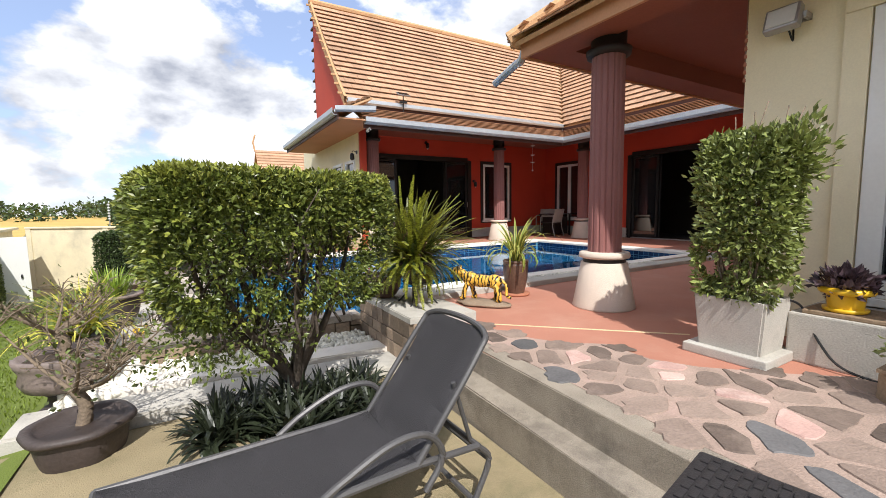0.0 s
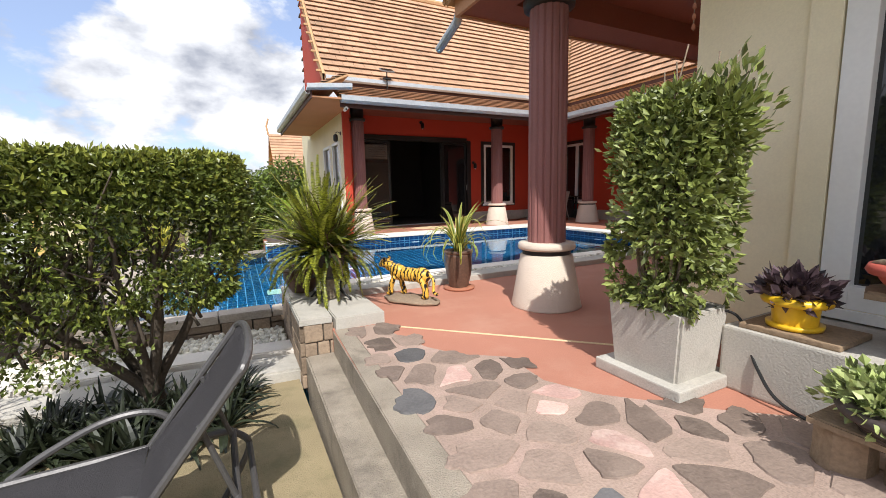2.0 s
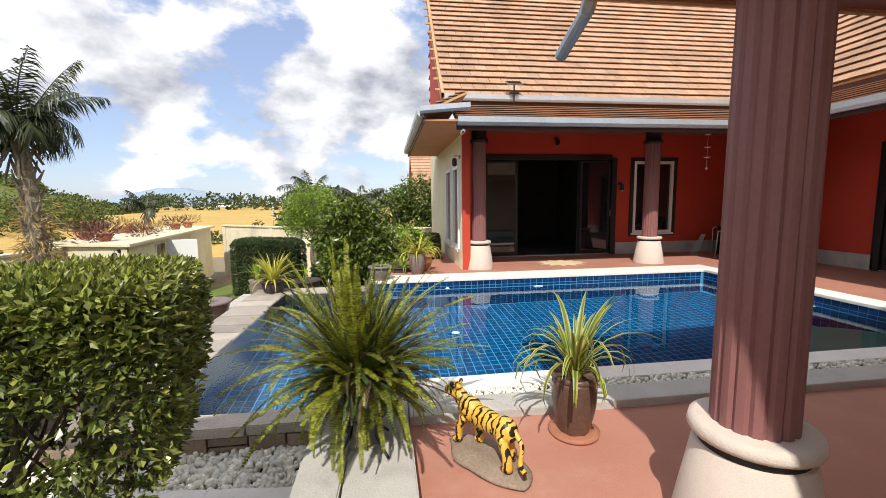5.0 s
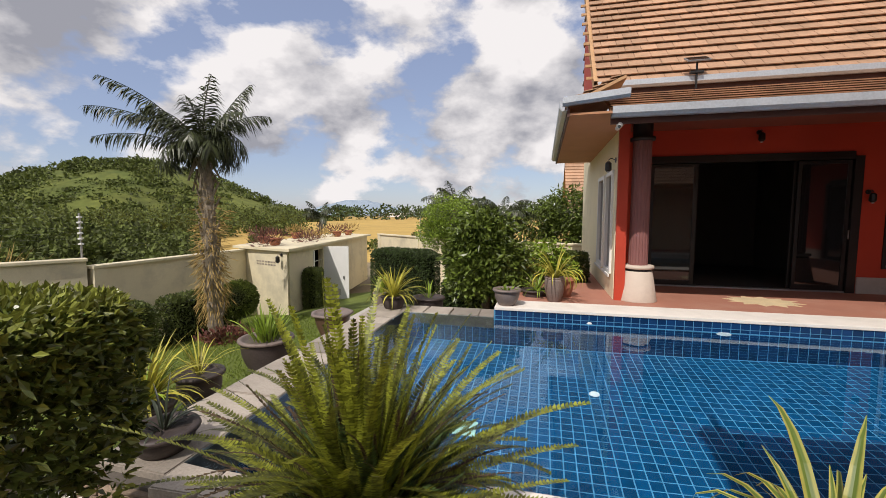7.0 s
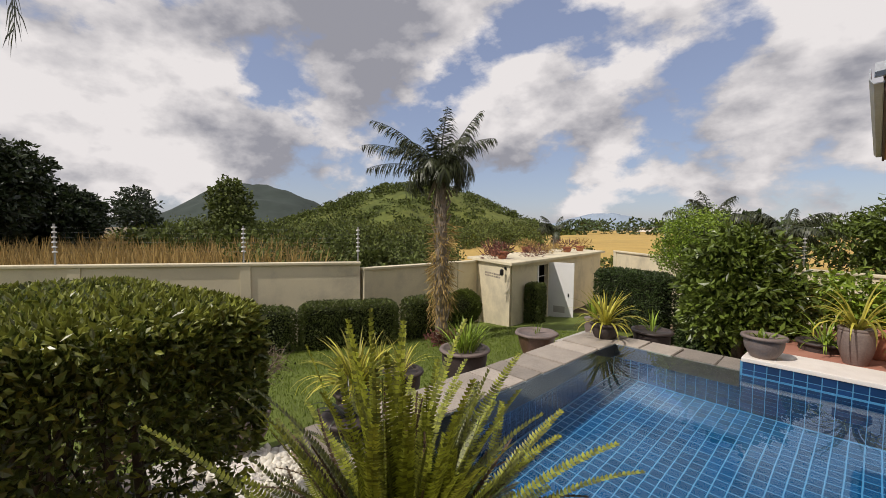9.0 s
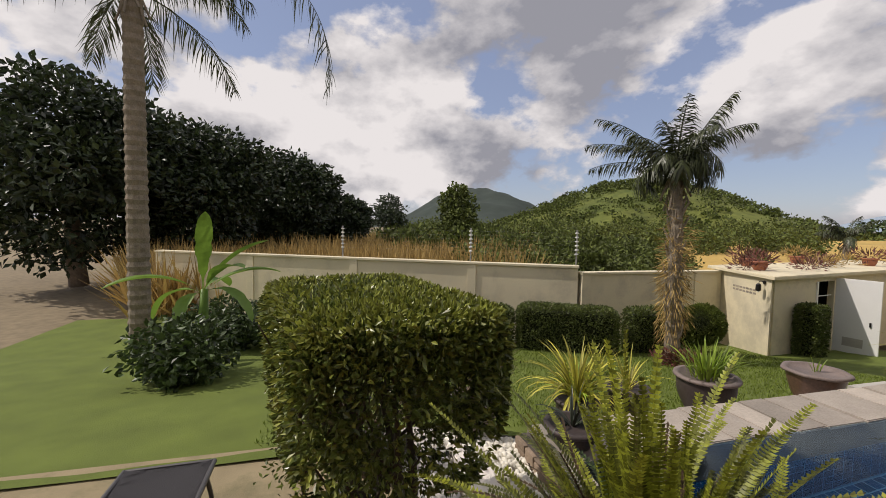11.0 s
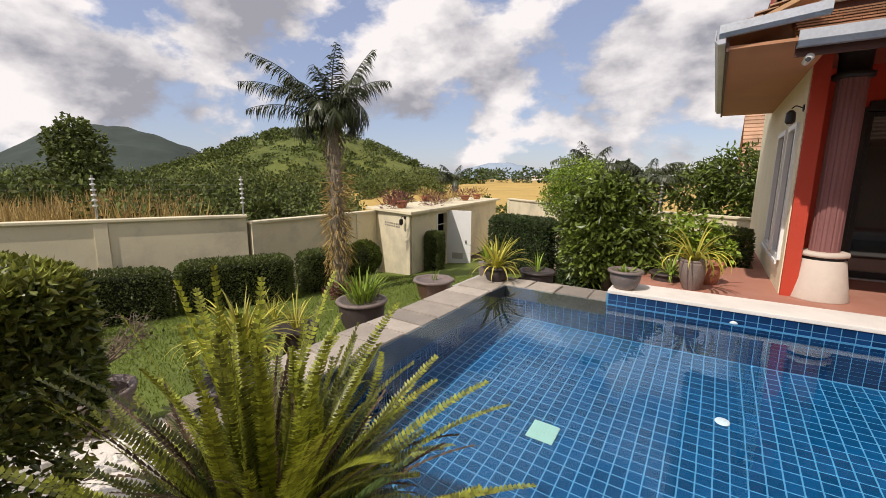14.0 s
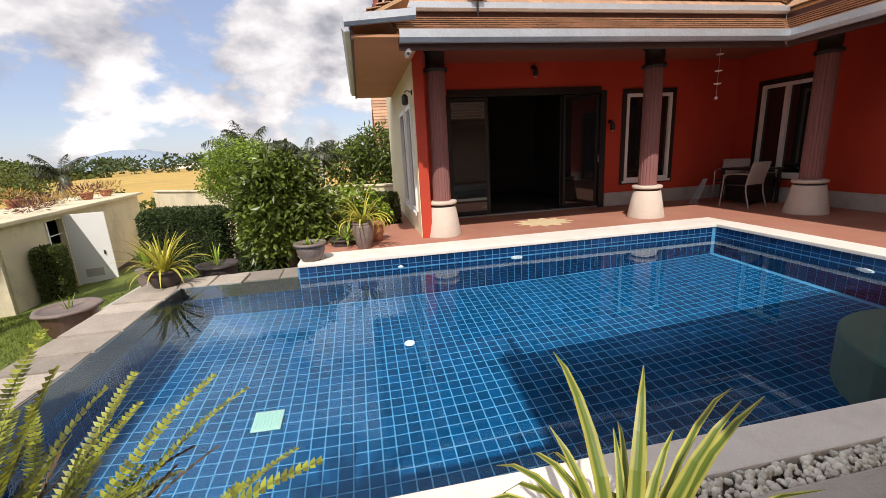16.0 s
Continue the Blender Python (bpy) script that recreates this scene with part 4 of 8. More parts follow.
# ---- near house ----
NW = 3.75
wall_near = part("wall_near", boxes(
    ((NW, 0.97, 0.0), (NW + 0.2, 1.66, 2.9)), ((NW, -1.23, 0.0), (NW + 0.2, 0.97, 0.36)), ((NW, -1.23, 2.12), (NW + 0.2, 0.97, 2.9)), ((NW, -4.0, 0.0), (NW + 0.2, -1.23, 2.9)),
    ((NW + 0.2, 1.46, 0.0), (9.0, 1.66, 2.9))), "cream")
tagged(wall_near, "smooth cream painted wall of the near wing", "wall", kind="structure")
pl2 = part("near_pilaster", boxes(((NW - 0.03, 0.98, 0.33), (NW - 0.001, 1.11, 2.13)), ((NW - 0.03, -1.36, 2.13), (NW - 0.001, 1.11, 2.26)), bev=0.01), "cream")
tagged(pl2, "raised cream window surround", "trim", kind="structure")
ledge = part("wall_ledge", boxes(((3.20, -4.0, 0.0), (NW - 0.001, 1.12, 0.30)), bev=0.012), "conc_light")
tagged(ledge, "low grey rendered ledge under the window", "ledge", kind="structure")
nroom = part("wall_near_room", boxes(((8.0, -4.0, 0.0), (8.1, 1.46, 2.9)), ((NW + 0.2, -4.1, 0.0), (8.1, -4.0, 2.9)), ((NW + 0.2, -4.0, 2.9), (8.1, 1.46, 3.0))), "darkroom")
tagged(nroom, "dim room behind the tinted glass", "wall", kind="structure")
NEX, NEY, NEZ = 3.02, 3.34, 2.45
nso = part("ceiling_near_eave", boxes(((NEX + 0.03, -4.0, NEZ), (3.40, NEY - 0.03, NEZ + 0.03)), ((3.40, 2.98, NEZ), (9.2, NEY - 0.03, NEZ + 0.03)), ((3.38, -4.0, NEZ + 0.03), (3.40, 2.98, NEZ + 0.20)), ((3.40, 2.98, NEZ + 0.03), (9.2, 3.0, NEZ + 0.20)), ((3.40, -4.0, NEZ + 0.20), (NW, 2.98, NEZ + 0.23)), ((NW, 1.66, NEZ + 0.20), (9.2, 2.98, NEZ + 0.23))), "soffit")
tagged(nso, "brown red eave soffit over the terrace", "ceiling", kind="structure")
nfa = part("near_fascia", boxes(((NEX, -4.0, NEZ - 0.02), (NEX + 0.03, NEY, NEZ + 0.12)), ((NEX + 0.03, NEY - 0.03, NEZ - 0.02), (9.2, NEY, NEZ + 0.12))), "soffit_light")
tagged(nfa, "orange brown fascia of the near eave", "fascia", kind="structure")
roof_plane("roof_near_west", (NEX - 0.08, NEY + 0.08, NEZ + 0.12), (NEX - 0.08, -4.0, NEZ + 0.12), Vector((1, 0, 0.75)), 2.6, 0.215, 0.24, "clay tiled roof of the near wing", single=40, trim0=(0, 2.08))
roof_plane("roof_near_north", (NEX - 0.08, NEY + 0.08, NEZ + 0.12), (9.2, NEY + 0.08, NEZ + 0.12), Vector((0, -1, 0.75)), 2.6, 0.215, 0.24, "clay tiled north slope of the near wing", trim0=(0, 2.08))
hip = part("hip_cap", tube([(NEX - 0.08, NEY + 0.08, NEZ + 0.16), (NEX + 2.0, NEY - 2.0, NEZ + 1.72)], 0.09, 8), "ridge")
tagged(hip, "rounded clay hip cap", "ridge", kind="structure")
spout = part("gutter_spout", tube(smooth_path([(3.09, NEY + 0.02, NEZ + 0.09), (3.10, NEY + 0.10, NEZ + 0.0), (3.14, 3.56, NEZ + 0.01), (3.17, 3.95, NEZ - 0.08)]), 0.04, 10), "gutter")
tagged(spout, "grey drain spout hanging from the eave corner", "drain pipe", kind="structure")


# ---- columns ----
def column(x, y, top, base_h=0.52, br=0.30, cr=0.225, sr=0.145, label="", grp="veranda columns"):
    c = empty("column", Matrix.Translation((x, y, 0)), label, "column", grp, "structure")
    part("base", lathe([(br, 0.0), (br, 0.01), (br * 0.97, 0.05), (cr * 0.93, base_h - 0.035), (cr * 0.9, base_h - 0.03)], 36, wob=0.004), "colbase", c, "beige tapered column base", True)
    # shadow of the groove below the collar, painted as a near-black ring
    part("groove_ring", lathe([(cr * 0.86, base_h - 0.03), (cr * 0.86, base_h + 0.005)], 32), "groove", c, "dark ring painted as the groove shadow")
    part("collar", lathe([(cr * 0.9, base_h + 0.005), (cr, base_h + 0.012), (cr * 1.03, base_h + 0.03), (cr, base_h + 0.062), (cr * 0.9, base_h + 0.068)], 36), "colbase", c, "beige rounded collar", True)
    # fluted shaft
    bm = bmesh.new()
    nf, rings = 16, []
    for z in (base_h + 0.06, base_h + 0.6, base_h + 1.2, top - 0.34):
        ring = []
        for k in range(nf * 4):
            a = 2 * math.pi * k / (nf * 4)
            r = sr * (1.0 if k % 4 in (0, 1, 2) else 0.925) * (1.0 - 0.05 * (z - base_h) / (top - base_h))
            ring.append(bm.verts.new((r * math.cos(a), r * math.sin(a), z)))
        rings.append(ring)
    for p, q in zip(rings, rings[1:]):
        m = len(p)
        for k in range(m):
            bm.faces.new((p[k], p[(k + 1) % m], q[(k + 1) % m], q[k]))
    part("shaft", bm, "shaft", c, "mauve fluted shaft")
    part("capital", lathe([(sr * 0.96, top - 0.35), (sr * 1.25, top - 0.34), (sr * 1.3, top - 0.29), (sr * 1.0, top - 0.27), (sr * 1.02, top - 0.06), (sr * 1.3, top)], 32), "groove", c, "dark moulded capital", True)
    return c


column(3.46, 2.65, NEZ + 0.20, base_h=0.46, br=0.285, cr=0.225, sr=0.152, label="mauve fluted column on a beige tapered base")
column(3.94, 9.81, 2.98, 0.53, 0.31, 0.245, 0.15, label="mauve fluted veranda column by the red pilaster")
column(7.86, 9.81, 2.98, 0.53, 0.33, 0.255, 0.16, label="mauve fluted veranda column before the window")
column(10.35, 8.85, 2.98, 0.53, 0.33, 0.255, 0.16, label="mauve fluted column at the deck corner")


# ---- house joinery ----
def casement(name, m, w, h, label, mull=1, mat="white", depth=0.08, ft=0.07, surround="groove", sill=True):
    """A framed window in the x-z plane of m, seen from -y, its lower left corner at the origin."""
    wdw = empty(name, m, label, "window", kind="structure")
    if surround:
        part("surround", boxes(((-0.10, -0.03, -0.08), (0.0, -0.002, h + 0.10)), ((w, -0.03, -0.08), (w + 0.10, -0.002, h + 0.10)), ((0, -0.03, h), (w, -0.002, h + 0.10)), ((0, -0.035, -0.08), (w, -0.002, 0)), bev=0.004), surround, wdw, "dark moulded surround")
    part("window_frame", boxes(((0, -0.035, 0), (ft, depth, h)), ((w - ft, -0.035, 0), (w, depth, h)), ((ft, -0.035, 0), (w - ft, depth, ft)), ((ft, -0.035, h - ft), (w - ft, depth, h)), bev=0.004), mat, wdw)
    n = mull + 1
    for k in range(1, n):
        c = w * k / n
        part("mullion", boxes(((c - ft * 0.7, -0.03, ft + 0.001), (c + ft * 0.7, depth, h - ft - 0.001)), bev=0.004), mat, wdw)
    for k in range(n):
        part("pane", boxes(((w * k / n + ft * 0.6, 0.02, ft * 0.6), (w * (k + 1) / n - ft * 0.6, 0.028, h - ft * 0.6))), "glass", wdw)
    if sill:
        part("window_sill", boxes(((-0.05, -0.06, -0.05), (w + 0.05, -0.036, 0.0)), bev=0.005), mat, wdw)
    return wdw


casement("window_1", Matrix.Translation((8.43, WY, 0.54)), 1.12, 1.87, "white double casement window in a dark surround")
casement("window_2", pose(RW, 10.8, 0.54, 0, 0, -90), 1.1, 1.87, "white double casement in the side wing wall")
casement("window_3", pose(HX0, 10.75, 0.4, 0, 0, -90), 0.75, 1.8, "white narrow window in the cream end wall", mull=0, surround=None)
casement("window_4", pose(HX0, 11.85, 0.4, 0, 0, -90), 0.85, 1.8, "white narrow window in the cream end wall", mull=0, surround=None)
casement("window_5", pose(NW, 0.97, 0.36, 0, 0, -90), 2.20, 1.76, "tall white framed window with dark tinted glass", mull=3, surround=None, ft=0.11)


def sliding_door(name, m, w, h, label):
    """An open aluminium sliding door: outer frame, two parked leaves each side."""
    d = empty(name, m, label, "door", kind="structure")
    part("door_frame", boxes(((-0.09, -0.03, 0), (0.05, 0.16, h)), ((w - 0.05, -0.03, 0), (w + 0.09, 0.16, h)), ((0.05, -0.03, h - 0.06), (w - 0.05, 0.16, h + 0.08)), bev=0.006), "black", d)
    part("track", boxes(((0.05, 0.0, 0.0), (w - 0.05, 0.14, 0.025))), "chrome", d, "dull metal floor track")
    lw = w * 0.24
    for x0, yy in ((0.06, 0.02), (w - 0.06 - lw, 0.02), (0.10, 0.09), (w - 0.10 - lw, 0.09)):
        leaf = part("door_leaf", boxes(((x0, yy, 0.03), (x0 + 0.06, yy + 0.04, h - 0.07)), ((x0 + lw - 0.06, yy, 0.03), (x0 + lw, yy + 0.04, h - 0.07)), ((x0 + 0.06, yy, 0.03), (x0 + lw - 0.06, yy + 0.04, 0.13)), ((x0 + 0.06, yy, h - 0.13), (x0 + lw - 0.06, yy + 0.04, h - 0.07)), bev=0.004), "black", d)
        part("pane", boxes(((x0 + 0.05, yy + 0.016, 0.12), (x0 + lw - 0.05, yy + 0.022, h - 0.12))), "glass", leaf)
    part("handle", boxes(((w - 0.09, -0.045, 1.0), (w - 0.07, -0.03, 1.16)), bev=0.004), "steel", d, "bright metal handle")
    return d


sliding_door("door_1", Matrix.Translation((4.40, WY, 0.0)), 3.46, 2.50, "open dark bronze sliding door to a dim room")
sliding_door("door_2", pose(RW, 7.9, 0.0, 0, 0, -90), 3.3, 2.45, "dark bronze sliding door of the side wing")


def wall_lamp(m, label):
    l = empty("wall_lamp", m, label, "lamp", "wall lamps")
    part("back_plate", lathe([(0.045, 0.0), (0.04, 0.015), (0.0, 0.016)], 16, m=Matrix.Rotation(radians(90), 4, 'X')), "black", l)
    part("bracket", tube(smooth_path([(0, -0.01, 0), (0, -0.08, 0.03), (0, -0.12, 0.0)], 5), 0.008, 6), "black", l)
    part("shade", lathe([(0.02, -0.02), (0.05, -0.05), (0.055, -0.16), (0.03, -0.19), (0.0, -0.19)], 16, m=Matrix.Translation((0, -0.12, 0))), "black", l, "dark metal lantern")
    part("bulb", lathe([(0.0, -0.215), (0.025, -0.205), (0.02, -0.19)], 12, m=Matrix.Translation((0, -0.12, 0))), "lamp_glass", l, "pale glass")


wall_lamp(Matrix.Translation((6.28, WY, 2.98)), "small dark lantern on the red wall above the door")
wall_lamp(Matrix.Translation((8.05, WY, 1.85)), "small dark lantern on the red wall beside the door")
wall_lamp(pose(HX0, 9.87, 2.35, 0, 0, -90), "small dark lantern on the cream end wall")

# hanging shell mobile
mob = empty("wind_chime", Matrix.Translation((9.18, 9.81, 2.10)), "hanging white shell mobile under the veranda beam", "wind chime")
part("string", tube([(0, 0, 0.0), (0, 0, 0.88)], 0.003, 5), "white", mob)
for k, z in enumerate((0.24, 0.46, 0.74)):
    w = lathe([(0.0, z - 0.012), (0.05, z), (0.07, z + 0.014), (0.05, z + 0.012), (0.0, z + 0.006)], 10)
    part("shell", w, "white", mob)
part("bead", lathe([(0.0, -0.03), (0.02, -0.02), (0.028, 0.0), (0.02, 0.02), (0.0, 0.03)], 10), "white", mob)

# security camera under the gutter corner
cc = empty("security_camera", Matrix.Translation((3.36, 8.55, 2.68)), "small white security camera under the eave corner", "camera")
part("mount", boxes(((-0.03, -0.02, -0.02), (0.03, 0.04, 0.02)), bev=0.004), "white", cc)
part("housing", lathe([(0.0, -0.07), (0.032, -0.068), (0.035, 0.05), (0.0, 0.06)], 14, m=pose(0, -0.03, -0.04, 75, 0, 10)), "white", cc, smooth=True)
part("lens", lathe([(0.0, 0.0), (0.022, 0.001), (0.022, 0.01), (0.0, 0.012)], 12, m=pose(-0.01, -0.10, -0.06, 75, 0, 10)), "rubber", cc, "black lens")

# solar lamp on the roof
sl = empty("solar_lamp", Matrix.Translation((4.47, 9.12, 3.25)), "small solar lamp on a pole at the roof edge", "solar lamp")
part("pole", tube([(0, 0, 0), (0, 0, 0.38)], 0.014, 8), "black", sl)
part("lamp_head", boxes(((-0.09, -0.03, 0.20), (0.09, 0.03, 0.235)), bev=0.008), "black", sl)
part("panel_frame", add_box(bmesh.new(), (-0.15, -0.11, -0.012), (0.15, 0.11, 0.012), 0.004, pose(0, 0, 0.40, 28, 0, 0)), "chrome", sl)
part("solar_panel", add_box(bmesh.new(), (-0.135, -0.095, 0.012), (0.135, 0.095, 0.016), 0.0, pose(0, 0, 0.40, 28, 0, 0)), "glass", sl, "dark glossy solar cells")

# flood lamp and hanging chain on the near wall
fl = empty("flood_lamp", pose(NW, 1.40, 2.19, 0, 0, -90), "grey metal flood lamp on the cream wall", "flood lamp")
part("bracket", boxes(((-0.12, -0.10, -0.02), (-0.10, 0.0, 0.02)), ((0.10, -0.10, -0.02), (0.12, 0.0, 0.02)), ((-0.12, -0.02, -0.02), (0.12, 0.0, 0.02)), bev=0.003), "chrome", fl)
hs = part("housing", add_box(bmesh.new(), (-0.10, -0.04, -0.08), (0.10, 0.03, 0.08), 0.014, pose(0, -0.11, 0, -18, 0, 0)), "chrome", fl)
part("lens", add_box(bmesh.new(), (-0.082, -0.046, -0.062), (0.082, -0.041, 0.062), 0.0, pose(0, -0.11, 0, -18, 0, 0)), "lamp_glass", fl, "pale reflector glass")
part("cable", tube(smooth_path([(0.02, -0.07, -0.07), (0.03, -0.03, -0.13), (0.02, -0.005, -0.05)], 6), 0.006, 6), "rubber", fl)
ch = empty("hanging_ornament", Matrix.Translation((3.60, 1.60, 1.82)), "rusty hanging chain ornament below the eave", "ornament")
part("cord", tube([(0, 0, 0), (0, 0, 0.905)], 0.003, 5), "bark", ch)
for k in range(7):
    part("bead", lathe([(0.0, k * 0.055), (0.011, k * 0.055 + 0.012), (0.009, k * 0.055 + 0.03), (0.0, k * 0.055 + 0.042)], 8), "terra", ch)


# ---- furniture on the deck ----
def deck_chair(m):
    c = empty("deck_chair", m, "grey metal armchair with a pale woven back", "chair", "deck chairs")
    part("seat", boxes(((-0.24, -0.22, 0.42), (0.24, 0.24, 0.45)), bev=0.012), "wicker", c, "dark woven seat")
    part("backrest", add_box(bmesh.new(), (-0.25, -0.012, 0.0), (0.25, 0.012, 0.45), 0.01, pose(0, 0.24, 0.45, -12, 0, 0)), "conc_light", c, "pale woven backrest")
    for sx in (-1, 1):
        part("leg", tube(smooth_path([(sx * 0.27, -0.24, 0.0), (sx * 0.26, -0.22, 0.35), (sx * 0.27, -0.20, 0.63)], 4), 0.014, 8), "chrome", c)
        part("leg", tube(smooth_path([(sx * 0.26, 0.34, 0.0), (sx * 0.25, 0.24, 0.42), (sx * 0.25, 0.34, 0.88)], 4), 0.014, 8), "chrome", c)
        part("armrest", tube(smooth_path([(sx * 0.27, -0.20, 0.63), (sx * 0.28, 0.0, 0.67), (sx * 0.26, 0.28, 0.66)], 4), 0.018, 8), "chrome", c)
    return c


deck_chair(pose(10.22, 10.05, 0.0, 0, 0, 190))
deck_chair(pose(10.85, 10.95, 0.0, 0, 0, -60))
dt = empty("deck_table", Matrix.Translation((10.72, 10.35, 0)), "dark square deck table in the veranda corner", "table")
part("tabletop", boxes(((-0.38, -0.38, 0.70), (0.38, 0.38, 0.735)), bev=0.01), "black", dt)
for sx in (-1, 1):
    for sy in (-1, 1):
        part("leg", boxes(((sx * 0.34 - 0.025, sy * 0.34 - 0.025, 0.0), (sx * 0.34 + 0.025, sy * 0.34 + 0.025, 0.70)), bev=0.004), "black", dt)
part("panel", boxes(((-0.30, -0.30, 0.05), (0.30, 0.30, 0.62)), bev=0.02), "black", dt, "dark boxed core")
bk = empty("folded_drying_rack", Matrix.Translation((9.85, 10.75, 0.0)), "small folded metal rack on the deck", "rack")
for k in range(4):
    part("rod", tube([(-0.2 + 0.06 * k, 0.0, 0.0), (0.15 + 0.03 * k, 0.05, 0.52)], 0.009, 6), "chrome", bk)
part("crossbar", tube([(-0.1, 0.02, 0.22), (0.22, 0.04, 0.26)], 0.009, 6), "chrome", bk)


# ---- pots ----
def pot_body(parent, r, h, mat, rim=0.0, foot=0.62, bulge=0.12, lip=0.03, wavy=0, rim_mat=None):
    """A thick-walled pot with soil: body, rim and soil as parts."""
    prof = [(r * foot, 0.0), (r * foot * 1.02, 0.01)]
    for k in range(1, 8):
        t = k / 8
        prof.append((r * (foot + (1 - foot) * t + bulge * math.sin(math.pi * t)), h * t))
    prof += [(r, h - 0.02), (r * 0.93, h - 0.02), (r * 0.88, h * 0.8), (r * 0.80, h * 0.7)]
    part("pot", lathe(prof, 32, wob=0.006, lobes=wavy, lobe_amp=0.02 if wavy else 0), mat, parent, smooth=True)
    part("rim", lathe([(r * 0.93, h - 0.022), (r + lip, h - 0.022), (r + lip + 0.008, h - 0.008), (r + lip, h + 0.012), (r * 0.93, h + 0.012), (r * 0.90, h - 0.01)], 32, lobes=wavy, lobe_amp=0.03 if wavy else 0), rim_mat or mat, parent, smooth=True)
    part("soil", lathe([(r * 0.89, h - 0.06), (r * 0.9, h - 0.045), (0.0, h - 0.035)], 20, wob=0.01), "soil", parent, "dark soil")


POTS = {}


def pot(x, y, z, r, h, mat, label, group="garden pots", name="plant_pot", **kw):
    p = empty(name, pose(x, y, z, 0, 0, (x * 77 + y * 131) % 360), label, "plant pot", group)
    pot_body(p, r, h, mat, **kw)
    POTS[(round(x, 2), round(y, 2))] = p
    return p


def adopt(ob, x, y):
    """A plant that grows in a pot becomes a part of it."""
    p = POTS.get((round(x, 2), round(y, 2)))
    if p:
        ob.matrix_basis = p.matrix_basis.inverted() @ ob.matrix_basis
        ob.parent = p
        ob.name = "leaves"
        if "category" in ob:
            del ob["category"]
    return ob


def strap_plant(x, y, z, n, length, width, mat, label, rise=1.2, droop=1.6, seed=1, base_r=0.05, name="potted_plant", cat="plant", spread=1.0):
    ob = new(name, strap_mesh(name, n, mat, length, width, rise, droop, seed, spread, base_r=base_r, curl=0.15))
    ob.matrix_basis = Matrix.Translation((x, y, z))
    return adopt(tagged(ob, label, cat), x, y)


# striped strap plant in a tall glazed vase by the pool
vs = pot(3.12, 3.53, 0.012, 0.135, 0.36, "brown_glaze", "tall brown glazed vase on a saucer beside the kerb", name="vase", foot=0.66, bulge=0.12, lip=0.0)
part("saucer", lathe([(0.11, -0.012), (0.15, -0.01), (0.155, 0.01), (0.12, 0.012)], 28), "terra", vs, "terracotta saucer", True)
strap_plant(3.12, 3.53, 0.35, 34, 0.62, 0.019, "leaf_stripe", "arching yellow green striped strap leaf plant", rise=0.6, droop=2.3, seed=21, spread=1.2)
strap_plant(3.12, 3.53, 0.36, 16, 0.50, 0.017, "leaf_stripe", "fresh green inner leaves of the strap plant", rise=0.4, droop=2.6, seed=22, spread=0.9)

# bowl and fern stand on the pedestal
pot(1.69, 3.82, 0.10, 0.155, 0.21, "brown_glaze", "round brown glazed bowl on the pedestal slab", name="bowl_pot", foot=0.6, bulge=0.2)
st = empty("plant_stand", Matrix.Translation((1.85, 3.43, 0.095)), "low black iron plant stand with splayed legs", "plant stand")
part("ring", tube([(0.13 * math.cos(a * math.pi / 10), 0.13 * math.sin(a * math.pi / 10), 0.20) for a in range(21)], 0.008, 6), "rubber", st)
for k in range(4):
    a = math.pi / 4 + k * math.pi / 2
    part("leg", tube(smooth_path([(0.13 * math.cos(a), 0.13 * math.sin(a), 0.20), (0.10 * math.cos(a), 0.10 * math.sin(a), 0.10), (0.19 * math.cos(a), 0.19 * math.sin(a), 0.0)], 5), 0.008, 6), "rubber", st)
pot(1.85, 3.43, 0.27, 0.13, 0.20, "dark_clay", "dark clay pot on the iron stand", foot=0.7, bulge=0.1)
part("root_bundle", tube(smooth_path([(1.85, 3.43, 0.10), (1.84, 3.43, 0.18), (1.855, 3.43, 0.27)], 4), 0.045, 8), "palmbark", None)
tagged(bpy.data.objects["root_bundle"], "dry fibrous roots hanging under the fern pot", "roots")


